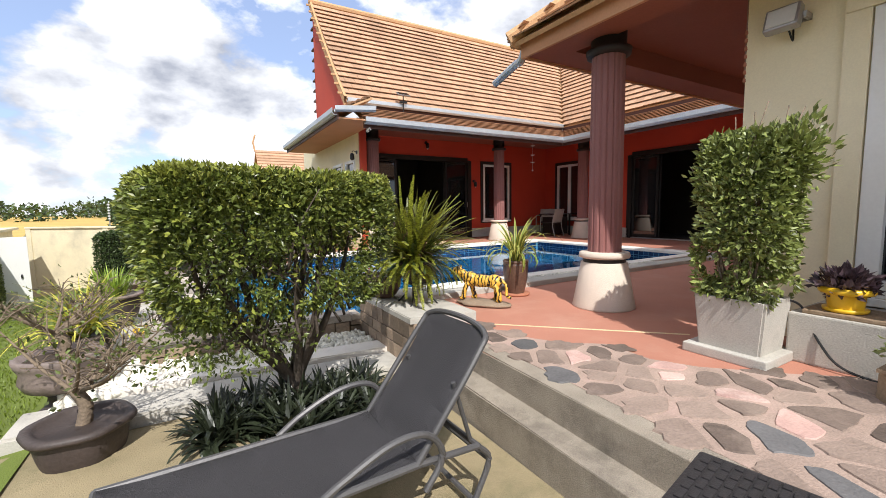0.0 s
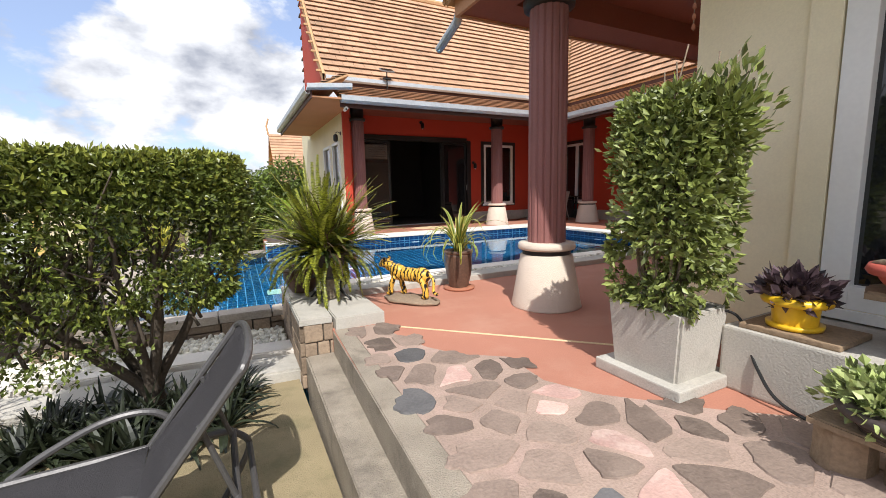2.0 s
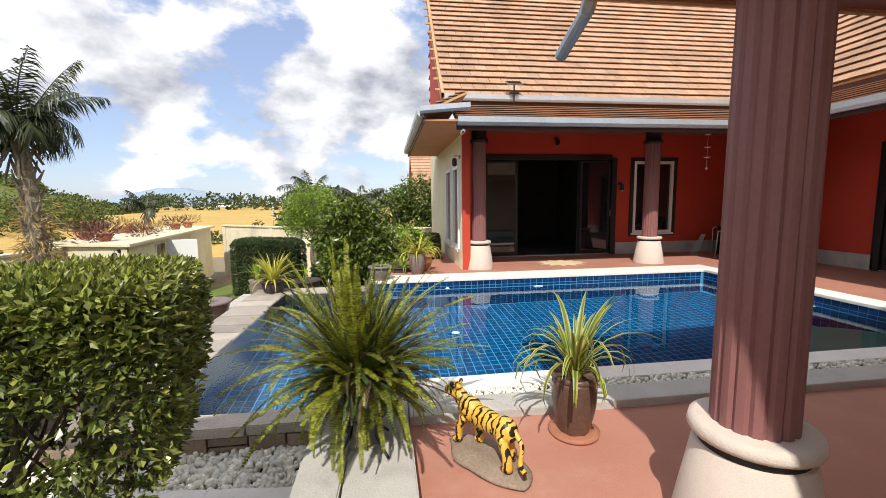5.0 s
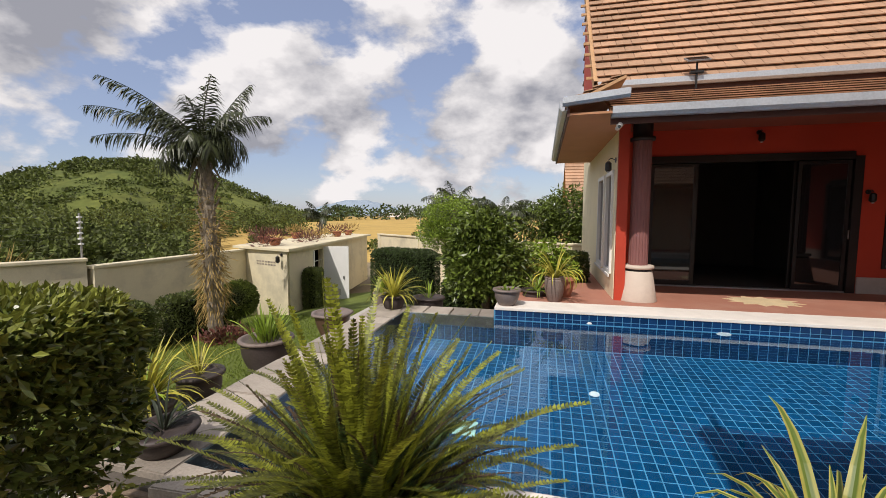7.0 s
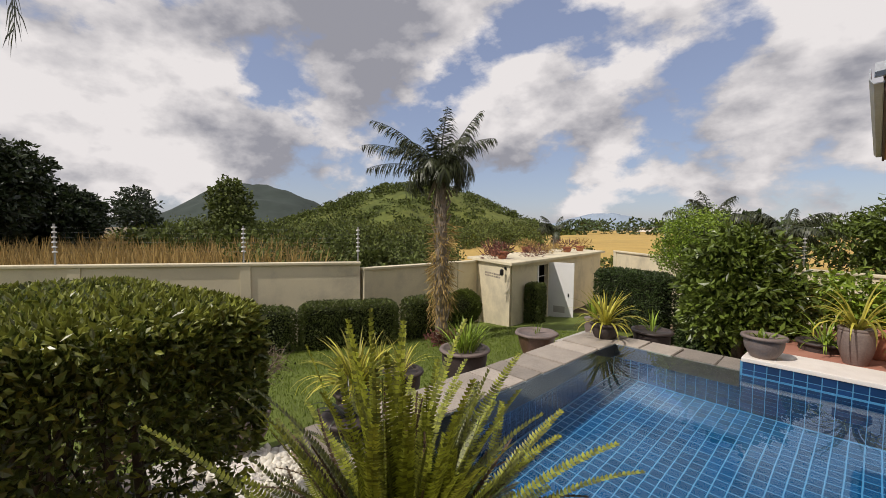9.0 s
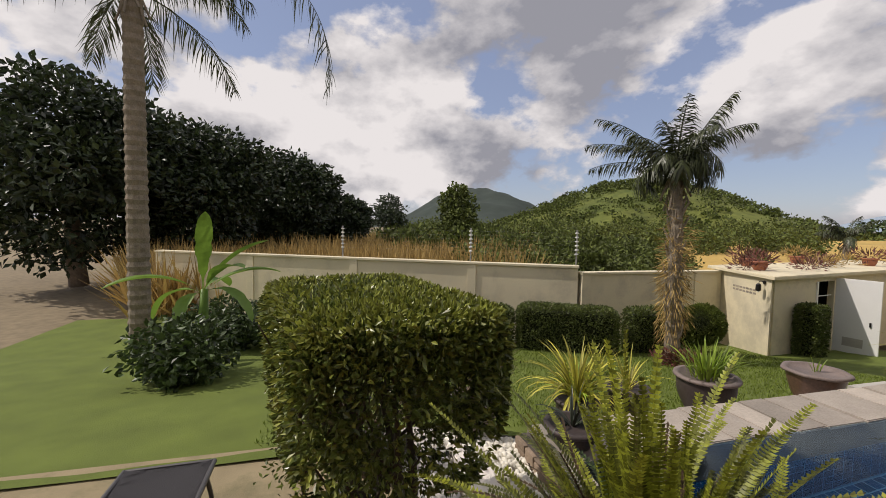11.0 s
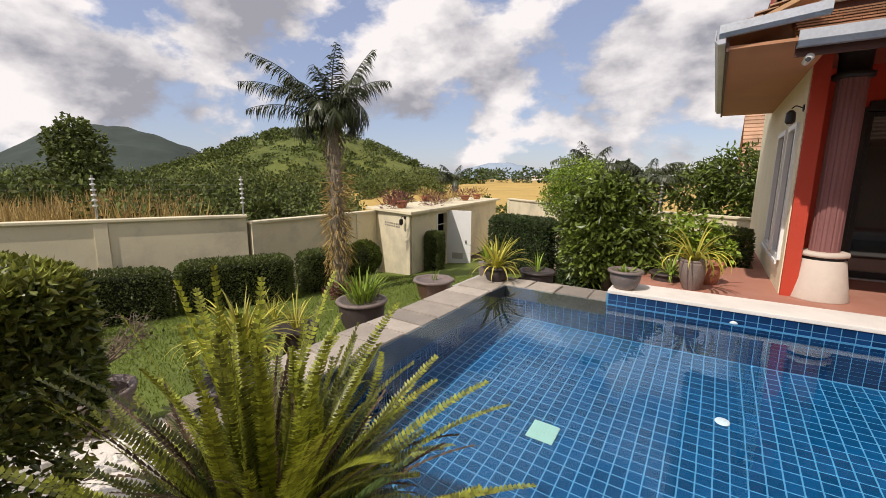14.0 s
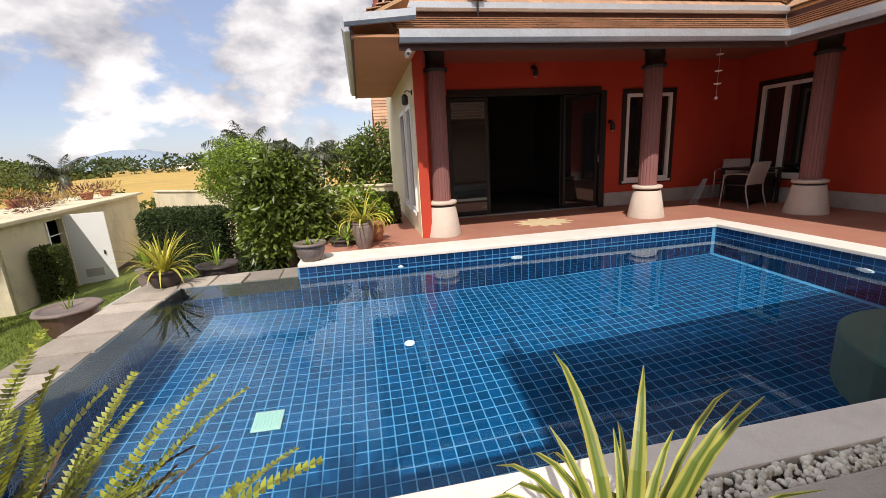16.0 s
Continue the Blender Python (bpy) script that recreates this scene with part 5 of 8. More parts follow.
def fern_mesh(name, n, length, mat, seed, width=0.032, pairs=34, rise=1.25, droop=1.5, low=0.1):
    """Arching fronds set with narrow leaflets on both sides of the rib."""
    rng = random.Random(seed)
    verts, faces = [], []
    for i in range(n):
        a = rng.uniform(0, 2 * math.pi)
        L = length * rng.uniform(0.55, 1.15)
        tilt = low + (1 - low) * rng.random() ** 0.8
        out = Vector((math.cos(a), math.sin(a), 0))
        side = Vector((-math.sin(a), math.cos(a), 0))
        ang = math.pi / 2 - tilt * rise
        p = out * 0.11 * rng.random() + Vector((0, 0, rng.uniform(-0.06, 0.08)))
        wander = rng.uniform(-0.9, 0.9)
        step = L / pairs
        dr = droop * tilt * rng.uniform(0.6, 1.2)
        tw = rng.uniform(-0.25, 0.25)
        for k in range(pairs):
            t = k / pairs
            a += wander / pairs
            out = Vector((math.cos(a), math.sin(a), 0))
            side = Vector((-math.sin(a), math.cos(a), 0))
            fwd = out * math.cos(ang) + Vector((0, 0, 1)) * math.sin(ang)
            nrm = side.cross(fwd).normalized()
            w = width * (0.25 + 0.75 * math.sin(math.pi * min(1.0, 0.15 + 0.8 * t)) ** 0.7) * rng.uniform(0.85, 1.1)
            sd = (side * math.cos(tw) + nrm * math.sin(tw))
            for sg in (-1, 1):
                b = len(verts)
                tip = p + sd * sg * w + fwd * step * 0.7 - nrm * w * 0.15
                verts += [p - fwd * step * 0.10, p + sd * sg * w * 0.55 - fwd * step * 0.12, tip, p + sd * sg * w * 0.5 + fwd * step * 0.72, p + fwd * step * 0.62]
                faces += [(b, b + 1, b + 3, b + 4), (b + 1, b + 2, b + 3)]
            b = len(verts)
            verts += [p - sd * 0.0018, p + sd * 0.0018, p + fwd * step + sd * 0.0018, p + fwd * step - sd * 0.0018]
            faces.append((b, b + 1, b + 2, b + 3))
            p = p + fwd * step
            ang -= dr / pairs * (0.4 + 1.2 * t)
    return mesh_from(name, verts, faces, mat)


fern = empty("fern", Matrix.Translation((1.84, 3.50, 0.47)), "large bushy sword fern with arching olive fronds", "fern")
data_part("fronds", fern_mesh("fronds", 150, 0.66, "leaf_fern", 7, width=0.024, pairs=58, rise=1.4, droop=1.3, low=0.0), fern)
data_part("inner_fronds", fern_mesh("inner_fronds", 110, 0.60, "leaf_fern_inner", 8, width=0.020, pairs=52, rise=1.0, droop=1.1, low=0.0), fern)
data_part("drooping_fronds", fern_mesh("drooping_fronds", 110, 0.48, "leaf_fern", 10, width=0.023, pairs=46, rise=2.1, droop=1.7, low=0.6), fern)
# darkest fronds at the heart paint the clump's inner shade
data_part("inner_shade_fronds", fern_mesh("inner_shade_fronds", 150, 0.38, "leaf_dark", 12, width=0.020, pairs=28, rise=1.8, droop=0.9), fern)
data_part("dry_fronds", fern_mesh("dry_fronds", 120, 0.52, "drystem", 9, width=0.009, pairs=30, rise=1.4, droop=1.3), fern, label="dry brown fronds")


# ---- tiger statue ----
def tiger():
    bm = bmesh.new()

    def ell(c, r, m=None):
        mm = Matrix.Translation(c) @ (m or Matrix.Identity(4)) @ Matrix.Diagonal((*r, 1))
        bmesh.ops.create_icosphere(bm, subdivisions=3, radius=1.0, matrix=mm)

    ell((0.0, 0, 0.235), (0.20, 0.062, 0.066))
    ell((0.13, 0, 0.25), (0.085, 0.068, 0.078))
    ell((-0.14, 0, 0.235), (0.085, 0.066, 0.075))
    ell((0.215, 0, 0.295), (0.07, 0.045, 0.05), Matrix.Rotation(radians(-30), 4, 'Y'))
    ell((0.275, 0, 0.325), (0.055, 0.05, 0.048))
    ell((0.325, 0, 0.308), (0.03, 0.03, 0.026))
    for sy in (-1, 1):
        ell((0.258, sy * 0.038, 0.37), (0.012, 0.016, 0.018))
        lean = 0.03 * sy
        tube(smooth_path([(0.14, sy * 0.045, 0.22), (0.15 + lean, sy * 0.048, 0.12), (0.14 + lean * 1.6, sy * 0.048, 0.05)], 4), 0.025, 10, bm, None)
        ell((0.155 + lean * 1.6, sy * 0.048, 0.05), (0.035, 0.024, 0.018))
        tube(smooth_path([(-0.15, sy * 0.045, 0.22), (-0.17 - lean, sy * 0.05, 0.13), (-0.18 - lean, sy * 0.048, 0.05)], 4), 0.028, 10, bm, None)
        ell((-0.165 - lean, sy * 0.048, 0.05), (0.035, 0.024, 0.018))
    tube(smooth_path([(-0.21, 0, 0.26), (-0.27, 0.01, 0.20), (-0.28, 0.03, 0.11), (-0.33, 0.05, 0.09)], 6), 0.014, 8, bm, None)
    ob = part("tiger_statue", bm, "tiger", smooth=True)
    ob.matrix_basis = pose(2.52, 3.34, 0.015, 0, 0, 122) @ Matrix.Diagonal((0.95, 0.95, 0.95, 1))
    tagged(ob, "yellow glazed tiger statue with black stripes", "statue")
    rk = bmesh.new()
    bmesh.ops.create_icosphere(rk, subdivisions=3, radius=1.0, matrix=Matrix.Diagonal((0.30, 0.15, 0.035, 1)))
    for v in rk.verts:
        v.co += Vector((v.co.x, v.co.y, 0)) * 0.25 * noise.noise(v.co * 6)
        v.co.z = max(v.co.z, -0.02) + 0.01 * noise.noise(v.co * 14)
    r = part("statue_base", rk, "rubble", smooth=True)
    r.matrix_basis = pose(2.52, 3.34, 0.02, 0, 0, 122)
    tagged(r, "flat grey brown rock slab under the statue", "rock")


tiger()

# ---- planter by the near wall ----
pb = empty("planter_box", Matrix.Translation((3.06, 1.31, 0.0)), "square pale concrete planter box on a plinth", "planter")
part("plinth", boxes(((-0.21, -0.23, 0.0), (0.21, 0.24, 0.06)), bev=0.008), "conc_light", pb)
bx = bmesh.new()
lo, hi = 0.178, 0.205
ring = []
for (s, z) in ((lo, 0.06), (hi, 0.40), (hi - 0.03, 0.40), (hi - 0.035, 0.30)):
    ring.append([bx.verts.new((sx * s * 0.87, sy * s * 0.97, z * 0.95 + 0.003)) for sx, sy in ((-1, -1), (1, -1), (1, 1), (-1, 1))])
for a, b in zip(ring, ring[1:]):
    for k in range(4):
        bx.faces.new((a[k], a[(k + 1) % 4], b[(k + 1) % 4], b[k]))
bmesh.ops.bevel(bx, geom=[ed for ed in bx.edges if abs((ed.verts[0].co - ed.verts[1].co).z) > 0.2], offset=0.012, segments=2, affect='EDGES')
part("box", bx, "conc_light", pb)
part("soil", boxes(((-0.15, -0.166, 0.28), (0.15, 0.166, 0.325)), bev=0.01), "soil", pb, "dark soil")


def stems(pts_list, mat, name, parent, radii):
    bm = bmesh.new()
    for pts, (r0, r1) in zip(pts_list, radii):
        sp = smooth_path(pts, 5)
        n = len(sp)
        tube(sp, r0, 7, bm, [r0 + (r1 - r0) * k / (n - 1) for k in range(n)])
    return part(name, bm, mat, parent, smooth=True)


def box_crown(parent, lo, hi, n, mat, seed, depth=0.15, length=0.045, width=0.016, name="crown", lump=0.05, hole=0.0, hole_freq=5.0, taper=0.0):
    rng = np.random.default_rng(seed)
    p, d = box_pts(rng, n, lo, hi, depth, lump, True, hole, hole_freq)
    mid = (np.asarray(lo) + np.asarray(hi)) / 2
    low = np.clip((1.25 - p[:, 2]) / 0.6, 0, 1) ** 1.5
    p[:, :2] = mid[:2] + (p[:, :2] - mid[:2]) * (1 - taper * low)[:, None]
    return data_part(name, leaf_mesh(name, p, d, mat, length, width, seed=seed, jitter=1.1), parent)


sh = empty("planter_shrub", Matrix.Translation((3.06, 1.31, 0.325)), "clipped upright shrub with variegated green leaves", "shrub")
rs = random.Random(8)
tw, rd = [], []
for k in range(16):
    a = rs.uniform(0, 6.28)
    tw.append([(0.04 * math.cos(a), 0.04 * math.sin(a), -0.02), (0.1 * math.cos(a), 0.14 * math.sin(a), 0.4), (rs.uniform(-0.2, 0.2), rs.uniform(-0.3, 0.3), rs.uniform(0.8, 1.2))])
    rd.append((0.009, 0.003))
stems(tw, "bark", "twig", sh, rd)
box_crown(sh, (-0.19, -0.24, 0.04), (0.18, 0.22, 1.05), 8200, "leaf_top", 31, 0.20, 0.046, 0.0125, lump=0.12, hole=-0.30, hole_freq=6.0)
rng = np.random.default_rng(33)
pp, dd = blob_pts(rng, 700, (-0.02, -0.24, 0.90), (0.13, 0.13, 0.2), 0.1, 0.4)
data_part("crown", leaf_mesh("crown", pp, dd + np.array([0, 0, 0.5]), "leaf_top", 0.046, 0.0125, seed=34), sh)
pp, dd = blob_pts(rng, 1500, (0.0, 0.02, 0.65), (0.2, 0.23, 0.36), 0.3, 0.3)
data_part("crown", leaf_mesh("crown", pp, dd + np.array([0, 0, 0.6]), "leaf_var", 0.044, 0.012, seed=35), sh)
hose = part("cable", tube(smooth_path([(3.17, 1.14, 0.38), (3.25, 1.07, 0.33), (3.19, 0.96, 0.15), (3.16, 0.82, 0.03), (3.15, 0.5, 0.012), (3.16, 0.0, 0.012)], 8), 0.007, 6), "rubber")
tagged(hose, "thin black cable trailing from planter to ledge", "cable")

# plants on and before the ledge
pk = part("plank", boxes(((3.22, 0.70, 0.30), (3.51, 1.06, 0.325)), bev=0.006), "wood")
tagged(pk, "weathered wooden plank lying on the ledge", "plank")
yp = pot(3.34, 0.90, 0.326, 0.09, 0.13, "yellow", "yellow glazed pot with a saucer on the plank", name="yellow_pot", foot=0.85, bulge=0.0)
part("saucer", lathe([(0.085, 0.0), (0.10, 0.004), (0.103, 0.022), (0.085, 0.023)], 24), "yellow", yp, smooth=True)
rng = np.random.default_rng(41)
pp, dd = blob_pts(rng, 380, (0, 0, 0.0), (0.12, 0.12, 0.07), 0.0, 0.2)
ob = new("succulent", leaf_mesh("succulent", pp, dd + np.array([0, 0, 0.6]), "leaf_purple", 0.06, 0.018, seed=42))
ob.matrix_basis = Matrix.Translation((3.34, 0.90, 0.49))
adopt(tagged(ob, "purple grey succulent in the yellow pot", "plant"), 3.34, 0.9)
tb = empty("log_table", Matrix.Translation((3.36, 0.50, 0.30)), "small rustic log table on the ledge", "table")
part("post", lathe([(0.055, 0.0), (0.05, 0.02), (0.047, 0.20), (0.05, 0.22)], 14, wob=0.006), "wood", tb)
part("tabletop", prism([(-0.13, -0.19), (0.12, -0.21), (0.13, 0.17), (0.02, 0.20), (-0.12, 0.16)], 0.22, 0.25, bev=0.008), "wood", tb)
pot(3.35, 0.50, 0.551, 0.155, 0.085, "red_clay", "wide red clay bowl on the log table", name="clay_bowl", foot=0.7, bulge=0.15)
sbm = bmesh.new()
tube(smooth_path([(0, 0.0, 0), (-0.03, 0.07, 0.06), (0.02, 0.0, 0.12), (0.0, -0.10, 0.20)], 6), 0.018, 8, sbm, None)
tube(smooth_path([(0, 0.1, 0), (-0.02, 0.14, 0.03), (-0.05, 0.08, 0.05)], 6), 0.015, 8, sbm, None)
sb = part("bonsai_stem", sbm, "bark", smooth=True)
sb.matrix_basis = Matrix.Translation((3.33, 0.52, 0.61))
adopt(sb, 3.35, 0.50)
sb.name = "stem"
sb["label"] = "twisted bare bonsai stem"
pp, dd = blob_pts(np.random.default_rng(43), 300, (0, -0.06, 0.06), (0.13, 0.14, 0.12), 0.0, 0.3)
ob = new("succulent", leaf_mesh("succulent", pp, dd + np.array([0, 0, 0.5]), "leaf_red", 0.035, 0.012, seed=44))
ob.matrix_basis = Matrix.Translation((3.33, 0.48, 0.63))
adopt(tagged(ob, "reddish small leaved succulent in the bowl", "plant"), 3.35, 0.50)
lb = empty("log_bench", Matrix.Translation((2.95, 0.44, 0.0)), "low bench of a plank on split logs", "bench")
part("board", prism([(-0.11, -0.22), (0.10, -0.24), (0.12, 0.20), (-0.09, 0.21)], 0.151, 0.175, bev=0.006), "wood", lb)
for yy, r in ((0.14, 0.085), (-0.02, 0.06), (-0.16, 0.095)):
    part("log", lathe([(r, 0.0), (r * 0.97, 0.03), (r * 0.9, 0.13), (r * 0.88, 0.15)], 12, wob=0.02, m=Matrix.Translation((0, yy, 0))), "wood", lb)
pot(2.95, 0.44, 0.176, 0.13, 0.075, "dark_clay", "shallow dark pot on the log bench", name="shallow_pot", foot=0.8, bulge=0.05)
pp, dd = blob_pts(np.random.default_rng(45), 1700, (0, 0, 0.025), (0.14, 0.18, 0.085), 0.0, 0.3)
ob = new("trailing_plant", leaf_mesh("trailing_plant", pp, dd + np.array([0, 0, 0.4]), "leaf_var", 0.036, 0.013, seed=46))
ob.matrix_basis = Matrix.Translation((2.95, 0.44, 0.25))
adopt(tagged(ob, "cream and green variegated trailing plant", "plant"), 2.95, 0.44)
pot(3.42, 0.10, 0.302, 0.10, 0.15, "bluegrey", "blue grey tapered pot on the window ledge", foot=0.7, bulge=0.02)
pp, dd = blob_pts(np.random.default_rng(47), 110, (0, 0, 0.07), (0.14, 0.17, 0.10), 0.0, 0.25)
ob = new("succulent", leaf_mesh("succulent", pp, dd + np.array([0, 0, 0.8]), "leaf_bright", 0.085, 0.026, seed=48))
ob.matrix_basis = Matrix.Translation((3.42, 0.10, 0.44))
adopt(tagged(ob, "broad leaved green plant on the window ledge", "plant"), 3.42, 0.10)


# ---- sun lounger and wicker table ----
def lounger(m):
    l = empty("sun_lounger", m, "grey sling sun lounger with a raised backrest", "sun lounger")
    zs, w, L = 0.33, 0.255, 1.05
    bm = bmesh.new()
    nseg = 14
    rows = []
    for k in range(nseg + 1):
        t = k / nseg
        x = -L * t
        z = zs - 0.018 * math.sin(math.pi * t) + 0.0
        rows.append([bm.verts.new((x, s * (w - 0.008), z + (0.012 if abs(s) == 1 else 0))) for s in (-1, -0.5, 0, 0.5, 1)])
    for a, b in zip(rows, rows[1:]):
        for k in range(4):
            bm.faces.new((a[k], a[k + 1], b[k + 1], b[k]))
    r = bmesh.ops.solidify(bm, geom=list(bm.faces), thickness=0.006)
    part("seat_sling", bm, "sling", l, "dark grey woven sling", True)
    bdir = Vector((math.cos(radians(52)), 0, math.sin(radians(52))))
    bm = bmesh.new()
    rows = []
    for k in range(13):
        t = k / 12
        ww = w - 0.008 if t < 0.86 else (w - 0.008) * math.sqrt(max(0.05, 1 - ((t - 0.86) / 0.15) ** 2 * 0.35))
        p = bdir * (0.60 * t) + Vector((0.02 * math.sin(math.pi * t), 0, zs))
        rows.append([bm.verts.new(p + Vector((0, s * ww, 0))) for s in (-1, -0.5, 0, 0.5, 1)])
    for a, b in zip(rows, rows[1:]):
        for k in range(4):
            bm.faces.new((a[k], a[k + 1], b[k + 1], b[k]))
    bmesh.ops.solidify(bm, geom=list(bm.faces), thickness=0.008)
    part("back_sling", bm, "sling", l, "dark grey woven sling", True)
    bf = smooth_path([(0, -w, zs), tuple(bdir * 0.48 + Vector((0, -w, zs))), tuple(bdir * 0.59 + Vector((0, -w * 0.86, zs))), tuple(bdir * 0.62 + Vector((0, 0, zs))), tuple(bdir * 0.59 + Vector((0, w * 0.86, zs))), tuple(bdir * 0.48 + Vector((0, w, zs))), (0, w, zs)], 6)
    part("back_frame", tube(bf, 0.014, 8), "tube", l)
    for s in (-1, 1):
        part("side_rail", tube([(0.30, s * w, zs - 0.02), (0.0, s * w, zs), (-L, s * w, zs)], 0.015, 8), "tube", l)
        part("arm", tube(smooth_path([(-0.42, s * (w + 0.02), zs), (-0.30, s * (w + 0.03), zs + 0.07), (-0.12, s * (w + 0.03), zs + 0.14), (0.03, s * (w + 0.03), zs + 0.13), (0.10, s * (w + 0.03), zs + 0.02), (0.02, s * (w + 0.03), zs - 0.10)], 6), 0.014, 8), "tube", l)
        part("leg", tube(smooth_path([(0.30, s * w, zs - 0.02), (0.36, s * w, zs - 0.10), (0.30, s * w, 0.10), (0.24, s * w, 0.0)], 5), 0.014, 8), "tube", l)
        part("leg", tube(smooth_path([(-0.85, s * w, zs), (-0.95, s * w, 0.15), (-0.98, s * w, 0.0)], 5), 0.014, 8), "tube", l)
        part("back_strut", tube([tuple(bdir * 0.34 + Vector((0, s * w * 0.8, zs))), (0.30, s * w * 0.8, zs - 0.03)], 0.010, 8), "tube", l)
    for x, z in ((0.30, zs - 0.02), (0.36, zs - 0.10), (-L, zs), (0.28, 0.06)):
        part("crossbar", tube([(x, -w, z), (x, w, z)], 0.013, 8), "tube", l)
    return l


lounger(pose(0.82, 1.70, -0.38, 0, 0, 2))
wt = empty("wicker_table", pose(1.11, 0.39, -0.38, 0, 0, 11), "dark woven resin side table beside the steps", "side table")
part("tabletop", boxes(((-0.20, -0.20, 0.64), (0.20, 0.20, 0.68)), bev=0.012), "wicker", wt)
wb = bmesh.new()
for i in range(16):
    for j in range(16):
        x0, y0 = -0.184 + i * 0.023, -0.184 + j * 0.023
        h = 0.684 if (i + j) % 2 else 0.6815
        add_box(wb, (x0 + 0.001, y0 + 0.003, 0.678), (x0 + 0.022, y0 + 0.020, h))
part("weave", wb, "wicker", wt, "plaited dark strands")
for sx in (-1, 1):
    for sy in (-1, 1):
        part("leg", boxes(((sx * 0.17 - 0.02, sy * 0.17 - 0.02, 0.0), (sx * 0.17 + 0.02, sy * 0.17 + 0.02, 0.64)), bev=0.004), "wicker", wt)
part("apron", boxes(((-0.18, -0.18, 0.50), (0.18, 0.18, 0.64)), bev=0.01), "wicker", wt)

# ---- box-clipped tree by the pool ----
TT = pose(0.68, 2.98, -0.38, 0, 0, 14)
tt = empty("topiary_tree", TT, "box-clipped small tree with several twisted stems", "tree")
rs = random.Random(5)
tw, rd = [], []
for k in range(7):
    a = 2 * math.pi * k / 7 + rs.uniform(-0.3, 0.3)
    tw.append([(0.02 * math.cos(a), 0.02 * math.sin(a), 0.0), (0.05 * math.cos(a) - 0.03, 0.05 * math.sin(a), 0.22), (0.28 * math.cos(a) - 0.08, 0.15 * math.sin(a) - 0.05, 0.55), (0.45 * math.cos(a) - 0.14, 0.19 * math.sin(a) - 0.12, 0.9), (0.50 * math.cos(a) - 0.14, 0.20 * math.sin(a) - 0.15, 1.15)])
    rd.append((0.042, 0.008))
stems(tw, "darkbark", "trunk", tt, rd)
tw, rd = [], []
for k in range(60):
    a = rs.uniform(0, 6.28)
    r = rs.uniform(0.1, 0.5)
    b = (r * math.cos(a) - 0.14, r * 0.6 * math.sin(a) - 0.14, rs.uniform(0.5, 1.0))
    c = (b[0] + rs.uniform(-0.3, 0.3), b[1] + rs.uniform(-0.2, 0.2), b[2] + rs.uniform(0.2, 0.5))
    tw.append([b, tuple((np.array(b) + np.array(c)) / 2 + np.array([rs.uniform(-.05, .05), rs.uniform(-.05, .05), 0])), c])
    rd.append((0.010, 0.003))
stems(tw, "darkbark", "twig", tt, rd)
box_crown(tt, (-0.87, -0.54, 0.72), (0.52, 0.38, 1.54), 46000, "leaf_clip", 51, 0.26, 0.038, 0.0100, lump=0.12, hole=-0.06, hole_freq=5.0, taper=0.2)
# lighter leaf layer paints the sunlit top over the darker sides
box_crown(tt, (-0.85, -0.52, 1.36), (0.50, 0.36, 1.56), 11000, "leaf_tip_lit", 52, 0.09, 0.034, 0.0085, lump=0.07)
box_crown(tt, (-0.88, -0.55, 0.72), (0.53, 0.39, 1.56), 3000, "leaf_tip_lit", 56, 0.05, 0.040, 0.009, lump=0.14, taper=0.22)
pp, dd = blob_pts(np.random.default_rng(53), 1500, (-0.44, -0.15, 0.62), (0.5, 0.4, 0.22), 0.2, 0.3)
data_part("crown", leaf_mesh("crown", pp, dd, "leaf_clip", 0.034, 0.009, seed=54, jitter=1.1), tt)

# dark strap-leaved ground cover
rg = random.Random(12)
cover = strap_mesh("ground_cover_clump", 26, "leaf_olive", 0.24, 0.017, 1.2, 1.0, 61)
for k in range(38):
    x = rg.uniform(0.12, 1.15)
    y = rg.uniform(2.5, 3.05)
    ob = new("ground_cover_clump", cover)
    ob.matrix_basis = pose(x, y, -0.385, 0, 0, rg.uniform(0, 360)) @ Matrix.Diagonal((*[rg.uniform(0.8, 1.25)] * 3, 1))
    tagged(ob, "dark green strap leaved ground cover clump", "plant", "ground cover clumps")

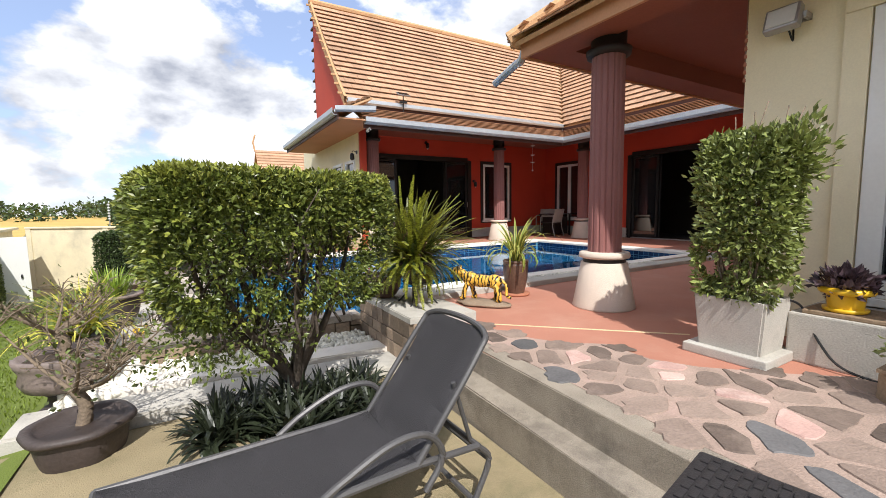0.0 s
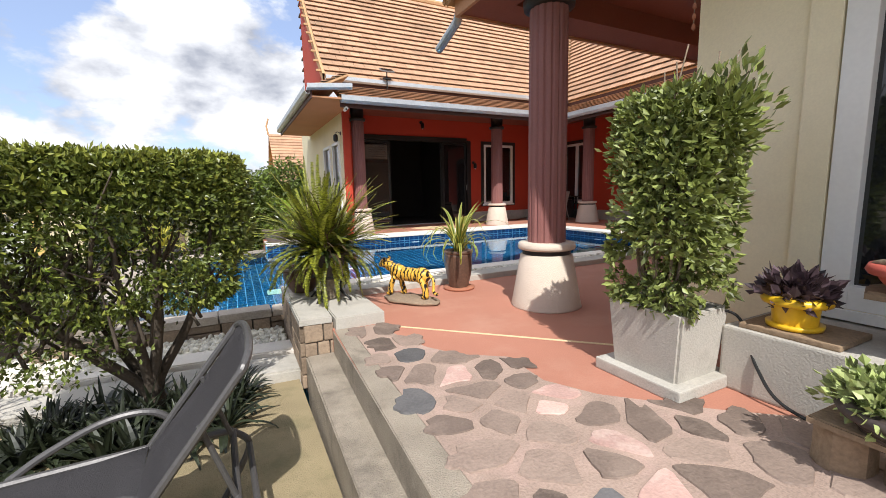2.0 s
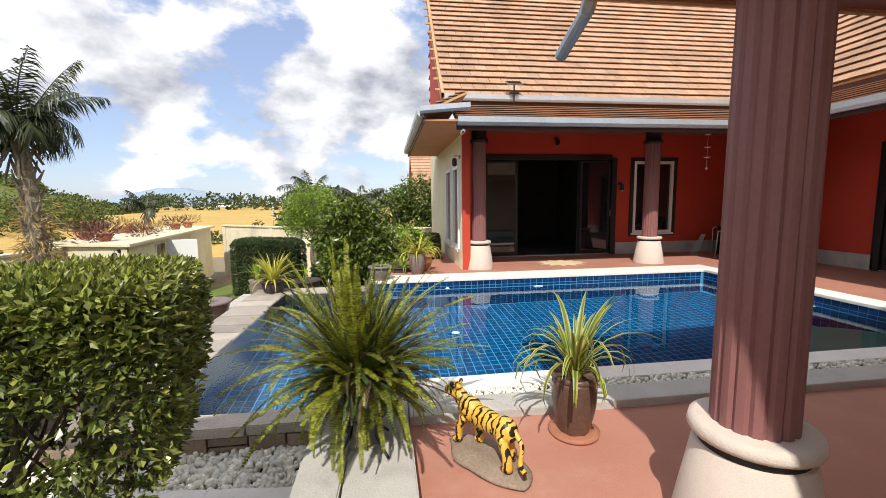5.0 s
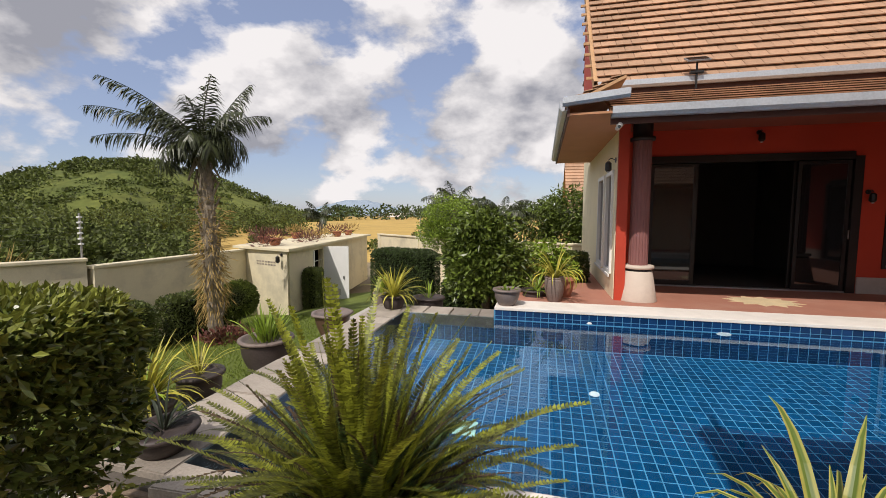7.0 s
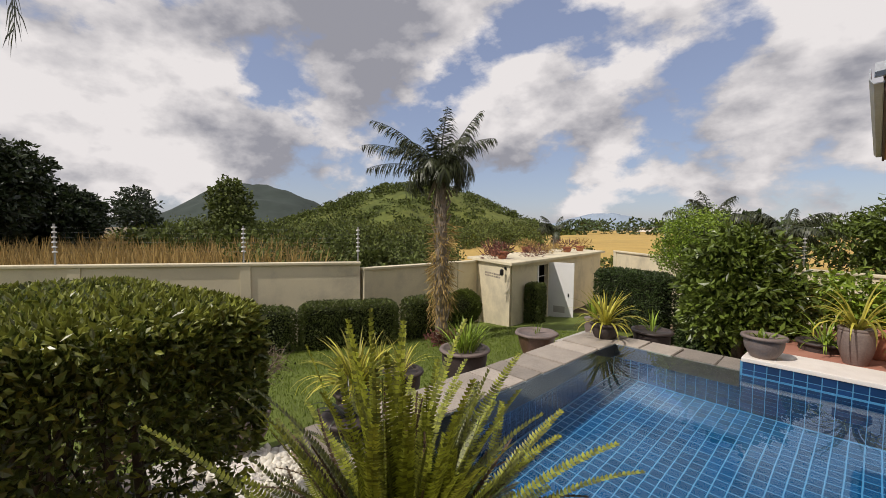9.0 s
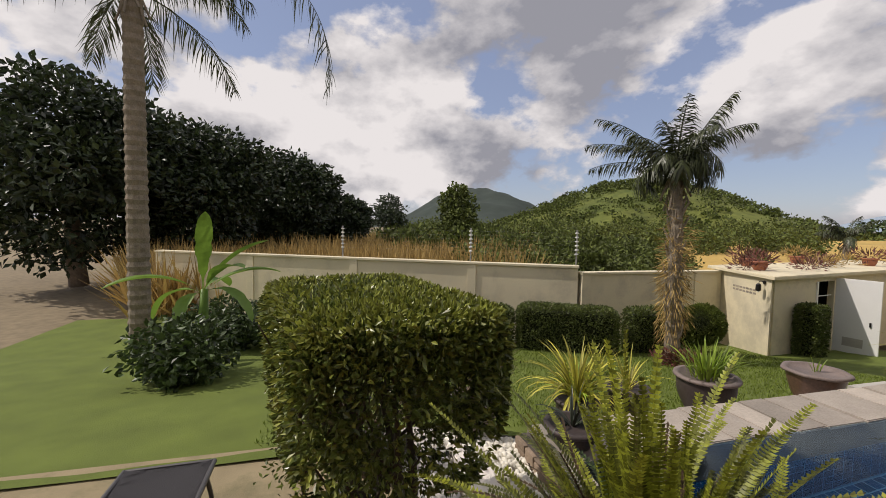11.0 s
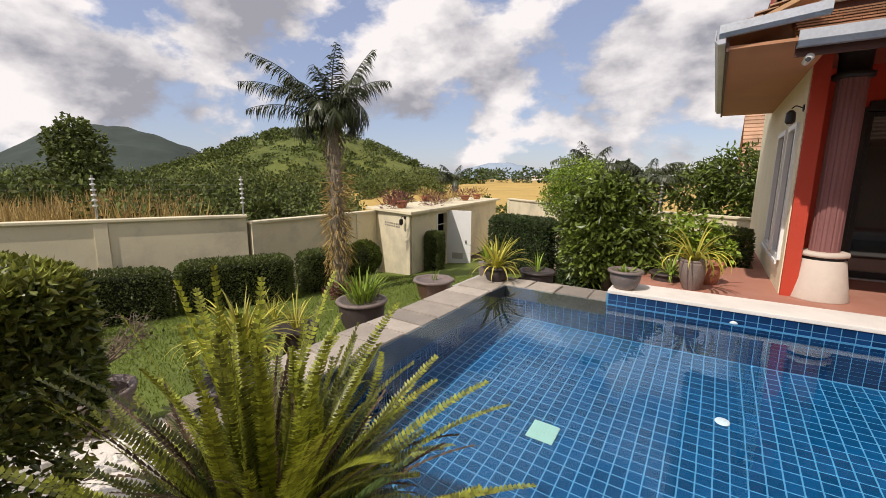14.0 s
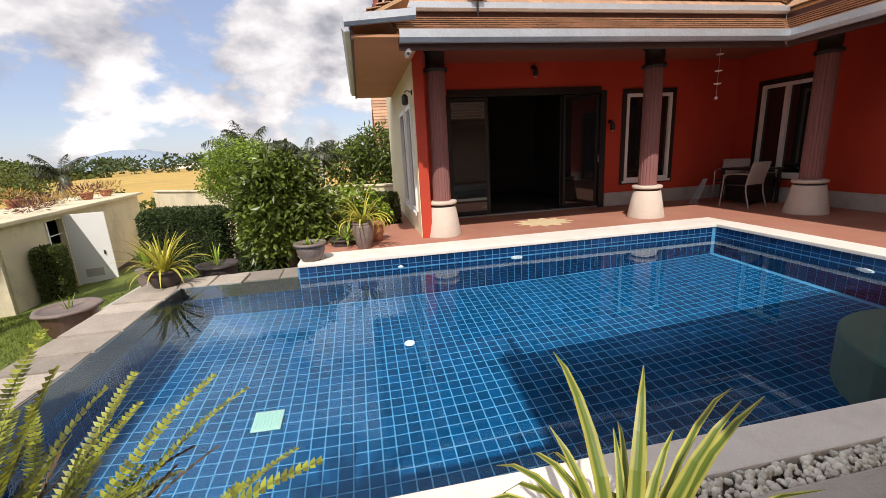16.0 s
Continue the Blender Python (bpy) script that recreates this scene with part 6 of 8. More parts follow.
# ---- pots along the pool rim ----
def bare_bonsai(x, y, z, h, spread, seed, label, mat="bark", leaves=300, leafm="leaf_hedge", lsize=0.03):
    b = empty("bonsai_tree", Matrix.Translation((x, y, z)), label, "bonsai", "bonsai trees")
    r = random.Random(seed)
    tw, rd, tips = [], [], []
    tw.append([(0, 0, -0.02), (0.03, 0.0, h * 0.2), (-0.02, 0.02, h * 0.38)])
    rd.append((0.04, 0.03))
    for k in range(9):
        a = r.uniform(0, 6.28)
        e = Vector((spread * math.cos(a), spread * math.sin(a), h * r.uniform(0.6, 1.0)))
        m = e * 0.5 + Vector((0, 0, h * 0.12))
        tw.append([(-0.02, 0.02, h * 0.34), tuple(m), tuple(e)])
        rd.append((0.014, 0.003))
        for q in range(18):
            t = r.uniform(0.3, 1.0)
            s = Vector((-0.02, 0.02, h * 0.34)).lerp(e, t)
            e2 = s + Vector((r.uniform(-1, 1), r.uniform(-1, 1), r.uniform(-0.3, 0.9))) * spread * 0.38
            tw.append([tuple(s), tuple((s + e2) / 2 + Vector((0, 0, 0.02))), tuple(e2)])
            rd.append((0.0035, 0.0012))
            tips.append(e2)
    stems(tw, mat, "trunk", b, rd)
    if leaves:
        rng = np.random.default_rng(seed)
        base = np.array([tuple(tips[i % len(tips)]) for i in range(leaves)]) + rng.normal(0, spread * 0.08, (leaves, 3))
        data_part("leaves", leaf_mesh("leaves", base, rng.normal(0, 1, (leaves, 3)) + np.array([0, 0, 0.6]), leafm, lsize, lsize * 0.35, seed=seed), b)


p = pot(-0.49, 3.0, -0.46, 0.215, 0.26, "dark_clay", "wide dark clay bonsai pot with a wavy rim", wavy=6, foot=0.72, bulge=0.08)
part("saucer", lathe([(0.20, 0.0), (0.235, 0.005), (0.24, 0.03), (0.2, 0.03)], 28), "dark_clay", p, smooth=True)
bare_bonsai(-0.49, 3.0, -0.24, 0.62, 0.46, 71, "nearly bare bonsai tree with fine twigs", leaves=260)
u = empty("stone_urn", Matrix.Translation((-0.74, 3.85, -0.46)), "ornate weathered stone urn on a foot", "urn")
part("foot", lathe([(0.20, 0.0), (0.20, 0.03), (0.15, 0.06), (0.10, 0.10), (0.09, 0.16), (0.12, 0.19)], 28), "dark_clay", u, smooth=True)
part("bowl", lathe([(0.12, 0.19), (0.20, 0.23), (0.235, 0.30), (0.22, 0.36), (0.24, 0.40), (0.255, 0.45), (0.23, 0.46), (0.2, 0.42)], 28, lobes=12, lobe_amp=0.015), "grey_clay", u, smooth=True)
part("soil", lathe([(0.2, 0.40), (0.21, 0.42), (0.0, 0.43)], 20), "soil", u)
bare_bonsai(-0.74, 3.85, -0.04, 0.5, 0.34, 72, "sparse bonsai tree growing in the stone urn", leaves=200)
pot(-0.28, 4.75, -0.46, 0.17, 0.2, "grey_clay", "low grey clay pot by the pebbles", foot=0.75)
bp_ = pot(-0.0, 4.42, -0.10, 0.18, 0.14, "dark_clay", "shallow dark bowl on the spill rim corner", name="bowl_pot", foot=0.75)
strap_plant(0.0, 4.42, 0.03, 30, 0.3, 0.012, "leaf_olive", "dark grassy plant in the rim bowl", seed=73)
pot(-0.84, 5.0, -0.47, 0.2, 0.3, "dark_clay", "dark clay pot with a bright strap plant", foot=0.7)
strap_plant(-0.84, 5.0, -0.18, 120, 0.62, 0.015, "leaf_spider", "bushy bright yellow green strap plant", seed=74, rise=1.0, droop=1.4)
strap_plant(-0.84, 5.0, -0.18, 60, 0.42, 0.012, "leaf_bright", "bright green inner strap leaves", seed=75, rise=0.8, droop=1.0)
pot(-0.93, 5.66, -0.47, 0.2, 0.32, "dark_clay", "dark clay pot with a thin spiky plant", foot=0.7)
strap_plant(-0.93, 5.66, -0.16, 26, 0.42, 0.010, "leaf_spider", "thin spiky yellowish strap plant", seed=76, rise=0.9, droop=0.8)
pot(-0.40, 5.55, -0.47, 0.11, 0.16, "yellow", "small yellow painted pot beside the rim", name="yellow_pot", foot=0.8)
pot(-0.845, 6.58, -0.48, 0.285, 0.42, "dark_clay", "large dark glazed pot with a pale rim", foot=0.6, bulge=0.14, rim_mat="grey_clay")
strap_plant(-0.845, 6.58, -0.10, 110, 0.40, 0.014, "leaf_bright", "dense green leafy plant in the large pot", seed=77, rise=0.7, droop=0.6, base_r=0.18)
pot(-0.84, 8.17, -0.48, 0.29, 0.36, "brown_glaze", "flared brown pot with a scalloped rim", wavy=7, foot=0.6, bulge=0.05, rim_mat="grey_clay")
strap_plant(-0.84, 8.17, -0.14, 8, 0.18, 0.010, "leaf_bright", "few green shoots in the flared pot", seed=78, rise=0.5, droop=0.4)
pot(-0.0, 8.68, -0.105, 0.18, 0.2, "dark_clay", "dark pot on the rim corner", foot=0.8)
strap_plant(-0.0, 8.68, 0.07, 90, 0.58, 0.020, "leaf_spider", "large bright yellow green strap plant", seed=79, rise=1.2, droop=1.2)
pot(0.42, 9.34, -0.40, 0.26, 0.36, "dark_clay", "low wide dark bowl behind the rim", wavy=6, foot=0.7)
strap_plant(0.42, 9.34, -0.06, 18, 0.34, 0.010, "leaf_bright", "thin upright green plant in the bowl", seed=80, rise=0.7, droop=0.6)
uu = empty("stone_urn", Matrix.Translation((-0.40, 9.15, -0.46)), "slender clay urn behind the pool corner", "urn")
part("body", lathe([(0.10, 0.0), (0.11, 0.04), (0.07, 0.10), (0.12, 0.22), (0.15, 0.36), (0.13, 0.44), (0.16, 0.50), (0.12, 0.50)], 24), "grey_clay", uu, smooth=True)
strap_plant(-0.40, 9.15, 0.02, 12, 0.38, 0.035, "leaf_bright", "broad upright green leaves in the urn", seed=81, rise=0.4, droop=0.4)
pot(1.86, 8.64, 0.051, 0.185, 0.24, "grey_clay", "round grey brown pot standing on the coping", foot=0.62, bulge=0.16)
strap_plant(1.86, 8.64, 0.26, 24, 0.12, 0.02, "leaf_bright", "low green seedlings in the round pot", seed=82, rise=1.2, droop=0.5, base_r=0.1)
pot(2.58, 9.34, 0.0, 0.16, 0.40, "grey_clay", "tall grey brown vase on the red deck", name="vase", foot=0.62, bulge=0.16, lip=0.0)
strap_plant(2.58, 9.34, 0.38, 40, 0.62, 0.018, "leaf_spider", "pale yellow striped strap leaves drooping from vase", seed=83, rise=1.0, droop=2.2)
pot(2.25, 9.75, -0.40, 0.2, 0.5, "dark_clay", "dark pot behind the coping end", foot=0.7)
pot(2.75, 9.85, -0.0, 0.17, 0.3, "terra", "brown terracotta pot at the deck edge", foot=0.7)
strap_plant(2.3, 9.75, 0.08, 40, 0.4, 0.014, "leaf_bright", "green leafy plant in the dark pot", seed=84)
rkm = part("planter_kerb", boxes(((0.75, 9.0, -0.6), (1.65, 9.12, -0.14)), bev=0.03), "rimstone")
tagged(rkm, "mossy stone kerb of the tree bed", "kerb", kind="structure")

# ---- hedges, trees and shrubs of the garden ----
def hedge(x0, y0, x1, y1, th, h, n, mat, label, seed, length=0.05, width=0.0135):
    d = Vector((x1 - x0, y1 - y0, 0))
    L = d.length
    zb = min(lawn_z(x0, y0), lawn_z(x1, y1)) - 0.05
    ang = math.degrees(math.atan2(d.y, d.x))
    hd = empty("hedge", pose(x0, y0, zb, 0, 0, ang), label, "hedge", "clipped hedges")
    part("core", boxes(((0.1, -th / 2 + 0.12, 0.0), (L - 0.1, th / 2 - 0.12, h - 0.12)), bev=0.05), "hedge_core", hd, "near-black core painting the shade between leaves")
    rng = np.random.default_rng(seed)
    p, dd = box_pts(rng, int(n * 1.7), (0, -th / 2, 0.02), (L, th / 2, h), 0.12, 0.06)
    data_part("foliage", leaf_mesh("foliage", p, dd, mat, length, width, seed=seed, jitter=1.2), hd)


hedge(-7.3, 3.2, -5.5, 6.4, 0.6, 1.05, 11400, "leaf_hedge", "low clipped hedge along the garden wall", 91)
hedge(-5.5, 6.5, -4.55, 8.3, 0.6, 1.05, 9500, "leaf_hedge", "low clipped hedge along the garden wall", 92)
hedge(-4.75, 8.7, -4.55, 10.2, 0.55, 1.05, 6650, "leaf_hedge", "low clipped hedge beside the palm", 93)
hedge(-3.85, 12.45, -3.95, 12.95, 0.45, 1.2, 4560, "leaf_hedge", "narrow clipped shrub against the shed", 94)
hedge(-1.9, 12.6, -0.2, 12.0, 0.7, 1.55, 12350, "leaf_dark", "tall dark clipped hedge block", 95)
hedge(2.75, 12.3, 3.3, 12.0, 0.6, 1.4, 5700, "leaf_hedge", "clipped hedge beside the house end", 96)


def ball_shrub(x, y, z, r, n, mat, label, seed, name="ball_shrub", stemh=0.4):
    b = empty(name, Matrix.Translation((x, y, z)), label, "shrub")
    stems([[(0, 0, -0.02), (0.02, 0, stemh * 0.5), (0, 0, stemh + r * 0.5)]], "bark", "trunk", b, [(0.03, 0.02)])
    rng = np.random.default_rng(seed)
    cb = bmesh.new()
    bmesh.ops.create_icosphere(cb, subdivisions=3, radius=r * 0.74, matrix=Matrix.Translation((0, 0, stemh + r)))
    part("core", cb, "hedge_core", b, "near-black core painting the shade between leaves")
    p, d = blob_pts(rng, n, (0, 0, stemh + r), (r, r, r), 0.62, 0.05, 3)
    data_part("crown", leaf_mesh("crown", p, d, mat, 0.045, 0.014, seed=seed, jitter=1.0), b)


ball_shrub(-4.3, 10.2, lawn_z(-4.3, 10.2) + 0.03, 0.42, 9000, "leaf_clip", "round clipped ball shrub on a short stem", 97, stemh=0.22)


def leafy_tree(x, y, z, h, blobs, mat, label, seed, n=4000, ls=0.14, lw=0.045, trunk=0.07, name="tree", cat="tree", group="", bark="bark", jit=0.95):
    """Trunk with limbs to each clump of a ragged crown."""
    t = empty(name, Matrix.Translation((x, y, z)), label, cat, group)
    r = random.Random(seed)
    tw, rd = [[(0, 0, -0.05), (r.uniform(-.05, .05) * h, 0, h * 0.25), (0, r.uniform(-.04, .04) * h, h * 0.5)]], [(trunk, trunk * 0.6)]
    for c, rr_ in blobs:
        tw.append([(0, 0, h * r.uniform(0.3, 0.48)), (c[0] * 0.5, c[1] * 0.5, h * 0.4 + (c[2] - h * 0.4) * 0.6), tuple(c)])
        rd.append((trunk * 0.5, trunk * 0.12))
    stems(tw, bark, "trunk", t, rd)
    rng = np.random.default_rng(seed)
    tot = sum(b[1][0] * b[1][2] for b in blobs)
    for c, rr_ in blobs:
        k = max(60, int(n * rr_[0] * rr_[2] / tot))
        p, d = blob_pts(rng, k, c, rr_, 0.25, 0.22, 2.2)
        data_part("crown", leaf_mesh("crown", p, d * np.array([1, 1, 0.4]) + np.array([0, 0, -0.15]), mat, ls, lw, seed=seed + k, jitter=jit), t)
    return t


leafy_tree(1.30, 10.35, -0.42, 1.9, [((0, 0, 1.25), (0.62, 0.6, 0.55)), ((-0.42, 0.1, 1.0), (0.48, 0.45, 0.42)), ((0.40, 0.05, 0.95), (0.5, 0.45, 0.45)), ((0.05, -0.2, 0.85), (0.6, 0.4, 0.4)), ((0.0, 0.1, 1.65), (0.45, 0.4, 0.35)), ((-0.1, 0.05, 1.4), (0.6, 0.5, 0.4)), ((-0.25, -0.2, 0.55), (0.5, 0.35, 0.35)), ((0.3, -0.15, 0.55), (0.5, 0.35, 0.33))], "leaf_mango", "dense broad leaved garden tree by the pool", 101, n=12500, ls=0.125, lw=0.030, trunk=0.09)
# dark leaf colour here stands for the shade under the tree
hedge(0.25, 11.45, 2.1, 11.1, 0.6, 0.75, 5200, "leaf_dark", "low shrubs with the tree shade put into their leaves", 98, 0.08, 0.022)
leafy_tree(0.0, 13.0, -0.65, 2.6, [((0, 0, 2.0), (0.75, 0.7, 0.65)), ((-0.4, 0, 1.6), (0.5, 0.5, 0.5)), ((0.45, 0.1, 1.7), (0.5, 0.5, 0.5))], "leaf_bright", "bright green rounded tree behind the hedge", 102, n=11000, ls=0.06, lw=0.015)
leafy_tree(2.45, 11.5, -0.5, 1.5, [((0, 0, 1.0), (0.45, 0.45, 0.4)), ((-0.3, 0.1, 0.8), (0.4, 0.4, 0.35)), ((0.3, 0, 0.75), (0.4, 0.4, 0.35))], "leaf_bright", "small bright leaved shrub near the house", 103, n=2200, ls=0.10, lw=0.03, name="shrub", cat="shrub")
leafy_tree(3.3, 19.0, -1.4, 3.9, [((0, 0, 3.0), (1.2, 1.1, 0.9)), ((-1.1, 0.2, 2.6), (1.0, 1.0, 0.8)), ((1.0, -0.1, 2.5), (1.1, 1.0, 0.9)), ((0.2, 0, 2.0), (1.3, 1.0, 0.8))], "leaf_mango", "dark mango tree beyond the garden wall", 104, n=8000, ls=0.20, lw=0.036)
leafy_tree(-1.0, 20.5, -1.4, 3.4, [((0, 0, 2.7), (1.2, 1.1, 0.8)), ((1.2, 0.2, 2.3), (1.0, 1.0, 0.7)), ((-0.9, 0, 2.1), (0.9, 0.9, 0.7))], "leaf_dark", "mango tree in the neighbouring garden", 105, n=3000, ls=0.24, lw=0.05)


# palms
def frond(L, seed, droop, rise, pinna=0.42, pw=0.018, n=46, mat="leaf_palm", name="frond"):
    """One feather frond leaving the crown along +x."""
    r = random.Random(seed)
    verts, faces = [], []
    p = Vector((0, 0, 0))
    ang = rise
    st = L / n
    for k in range(n):
        t = k / n
        fwd = Vector((math.cos(ang), 0, math.sin(ang)))
        nrm = Vector((-math.sin(ang), 0, math.cos(ang)))
        w = 0.022 * (1 - t * 0.8)
        b = len(verts)
        q = p + fwd * st
        verts += [p + Vector((0, -w, 0)), p + Vector((0, w, 0)), q + Vector((0, w * 0.95, 0)), q + Vector((0, -w * 0.95, 0)), p - nrm * w, q - nrm * w]
        faces += [(b, b + 1, b + 2, b + 3), (b, b + 4, b + 5, b + 3), (b + 1, b + 2, b + 5, b + 4)]
        if t > 0.12:
            ln = pinna * math.sin(math.pi * (0.15 + 0.8 * t)) ** 0.6
            for sg in (-1, 1):
                d = (fwd * r.uniform(0.35, 1.2) + Vector((0, sg, 0)) * r.uniform(0.5, 1.0) - nrm * r.uniform(-0.2, 0.7) + Vector((0, 0, -0.55))).normalized()
                s = d.cross(nrm).normalized() * pw
                l2 = ln * r.uniform(0.75, 1.1)
                b = len(verts)
                m_ = p + d * l2 * 0.55
                e_ = p + d * l2 * 0.9 + Vector((0, 0, -0.32 * l2))
                verts += [p - s * 0.5, p + s * 0.5, m_ + s, m_ - s, e_]
                faces += [(b, b + 1, b + 2, b + 3), (b + 3, b + 2, b + 4)]
        p = q
        ang -= droop / n * (0.5 + t)
    return mesh_from(name, verts, faces, mat)


def feather_palm(x, y, z, th, r0, r1, spec, label, bend=(0, 0), seed=1, L=1.8, shag=0):
    pm = empty("palm_tree", Matrix.Translation((x, y, z)), label, "palm", "palm trees")
    n = int(th / 0.09)
    bm = bmesh.new()
    pts, rad = [], []
    rr_ = random.Random(seed)
    for k in range(n + 1):
        t = k / n
        pts.append((bend[0] * t * t, bend[1] * t * t, th * t))
        rad.append((r0 + (r1 - r0) * t) * (1.07 if k % 2 else 0.96) * rr_.uniform(0.97, 1.03))
    tube(pts, r0, 12, bm, rad)
    part("trunk", bm, "palmbark", pm, "ringed grey brown trunk")
    for k, (yaw, rise, droop, ln) in enumerate(spec):
        me = frond(L * ln, seed + k, droop, radians(rise), pinna=0.40 * L / 1.8 + 0.05, pw=0.012, n=60)
        data_part("frond", me, pm, pose(bend[0], bend[1], th, 0, 0, yaw))
    for k in range(10):
        a = k * 36 + rr_.uniform(-10, 10)
        bm = tube(smooth_path([(0.02, 0, 0.02), (0.12, 0, 0.12), (0.26, 0, -0.05 - 0.25 * rr_.random())], 5), 0.02, 6)
        ob = part("dry_sheath", bm, "palmbark", pm, "dry brown leaf base")
        ob.matrix_basis = pose(bend[0], bend[1], th - 0.25 - 0.1 * (k % 3), 0, 0, a)
    for k in range(shag):
        t = 0.12 + 0.84 * k / max(1, shag)
        a = k * 137.5 + rr_.uniform(-20, 20)
        r_ = r0 + (r1 - r0) * t
        bm = tube(smooth_path([(r_ * 0.8, 0, 0), (r_ + 0.035, 0, 0.09), (r_ + 0.06 + 0.05 * rr_.random(), 0, 0.20 + 0.1 * rr_.random())], 3), 0.03, 5, None, [0.04 - 0.005 * q for q in range(7)])
        ob = part("leaf_base", bm, "palmbark", pm, "broken dry leaf base")
        ob.matrix_basis = pose(bend[0] * t * t, bend[1] * t * t, th * t, 0, 0, a)
    return pm


rp = random.Random(31)
spec = [(k * 40 + rp.uniform(-15, 15), rp.uniform(55, 86), rp.uniform(0.9, 2.2), rp.uniform(0.7, 1.0)) for k in range(9)]
spec += [(k * 30 + rp.uniform(-12, 12), rp.uniform(30, 75), rp.uniform(2.6, 4.6), rp.uniform(0.45, 0.85)) for k in range(13)]
spec += [(228, 56, 0.8, 1.2), (232, 40, 0.9, 1.15), (40, 66, 0.35, 1.0), (214, 24, 0.8, 1.1)]
feather_palm(-3.68, 8.85, -0.95, 3.55, 0.135, 0.10, spec, "young coconut palm with drooping feather fronds", (-0.2, 0.1), 3, 1.6, 54)
spec = [(rp.uniform(120, 330), rp.uniform(5, 70), rp.uniform(1.0, 2.2), rp.uniform(0.8, 1.1)) for _ in range(11)] + [(60, 22, 2.2, 1.85)]
feather_palm(-6.4, -1.0, -0.9, 6.6, 0.19, 0.16, spec, "tall smooth trunked palm at the lawn edge", (0.2, 0.1), 17, 3.0)
for k, (x, y, h, s) in enumerate(((-0.6, 16.4, 3.0, 1.4), (1.0, 16.9, 2.7, 1.3), (-9.0, 22.0, 2.6, 1.3))):
    spec = [(rp.uniform(0, 360), rp.uniform(20, 80), rp.uniform(1.0, 2.0), rp.uniform(0.8, 1.1)) for _ in range(13)]
    feather_palm(x, y, -1.4, h, 0.12, 0.1, spec, "bushy palm beyond the garden wall", (0, 0), 40 + k, s)

# dry skirt and climbing plant on the palm trunk
pp, dd = blob_pts(np.random.default_rng(111), 1300, (-3.72, 8.86, 0.45), (0.25, 0.25, 1.4), 0.2, 0.35)
ob = new("climbing_plant", leaf_mesh("climbing_plant", pp, dd + np.array([0, 0, -0.8]), "drygrass", 0.20, 0.008, seed=112))
tagged(ob, "dry straggling leaves round the palm trunk", "plant")
pp, dd = blob_pts(np.random.default_rng(113), 700, (-3.3, 8.75, -0.85), (0.5, 0.5, 0.16), 0.1, 0.3)
ob = new("flower_bed", leaf_mesh("flower_bed", pp, dd + np.array([0, 0, 0.6]), "leaf_red", 0.08, 0.02, seed=114))
tagged(ob, "reddish foliage bed at the palm foot", "plant", kind="stuff")
strap_plant(-2.9, 6.7, lawn_z(-2.9, 6.7) + 0.02, 40, 0.5, 0.012, "leaf_spider", "spiky yellowish plant on the lawn", seed=115, rise=0.9, droop=0.6)


# banana plant and bushes by the wall
def banana(x, y, z):
    b = empty("banana_plant", Matrix.Translation((x, y, z)) @ Matrix.Diagonal((1.3, 1.3, 1.3, 1)), "young banana plant with broad torn leaves", "banana plant")
    part("stem", tube([(0, 0, 0), (0.02, 0, 0.5), (0.0, 0.02, 1.0)], 0.07, 10, None, [0.08, 0.07, 0.045]), "leaf_banana", b, smooth=True)
    r = random.Random(3)
    for k, (yaw, rise, droop, L) in enumerate(((20, 75, 0.5, 1.25), (75, 60, 0.8, 1.2), (40, 48, 1.0, 1.2), (-60, 40, 1.2, 1.15), (110, 42, 1.1, 1.1), (-100, 20, 1.9, 0.9), (60, 25, 1.8, 1.0), (170, 35, 1.4, 0.9), (-20, 10, 2.0, 0.8))):
        verts, faces = [], []
        n = 16
        ang = radians(rise)
        p = Vector((0, 0, 0))
        for i in range(n + 1):
            t = i / n
            fwd = Vector((math.cos(ang), 0, math.sin(ang)))
            w = 0.10 * (max(0.0, math.sin(math.pi * max(0.0, (t - 0.18) / 0.82))) ** 0.5 if t > 0.18 else 0.04) + 0.004
            j = 0.82 if r.random() < 0.25 else 1.0
            verts += [p + Vector((0, -w * j, 0.35 * w)), p, p + Vector((0, w * j, 0.35 * w))]
            p = p + fwd * (L / n)
            ang -= droop / n
        for i in range(n):
            q = 3 * i
            faces += [(q, q + 1, q + 4, q + 3), (q + 1, q + 2, q + 5, q + 4)]
        data_part("leaf", mesh_from("leaf", verts, faces, "leaf_banana", True), b, pose(0, 0, 0.95, 0, 0, yaw))


banana(-5.35, 0.40, lawn_z(-5.35, 0.40))
for k, (x, y, r, mat) in enumerate(((-3.9, 0.5, 0.7, "leaf_dark"), (-5.4, 2.6, 0.6, "leaf_dark"), (-6.4, 1.5, 0.7, "leaf_dark"), (-5.6, 3.8, 0.45, "leaf_dark"), (-6.8, 0.4, 0.8, "leaf_dark"))):
    z = lawn_z(x, y)
    leafy_tree(x, y, z, r * 1.3, [((0, 0, r * 0.7), (r, r, r * 0.6)), ((r * 0.5, 0.2, r * 0.5), (r * 0.6, r * 0.6, r * 0.5)), ((-r * 0.5, -0.2, r * 0.5), (r * 0.6, r * 0.6, r * 0.5))], mat, "leafy garden bush beside the lawn", 120 + k, n=2600, ls=0.11, lw=0.035, trunk=0.03, name="bush", cat="bush", group="garden bushes")


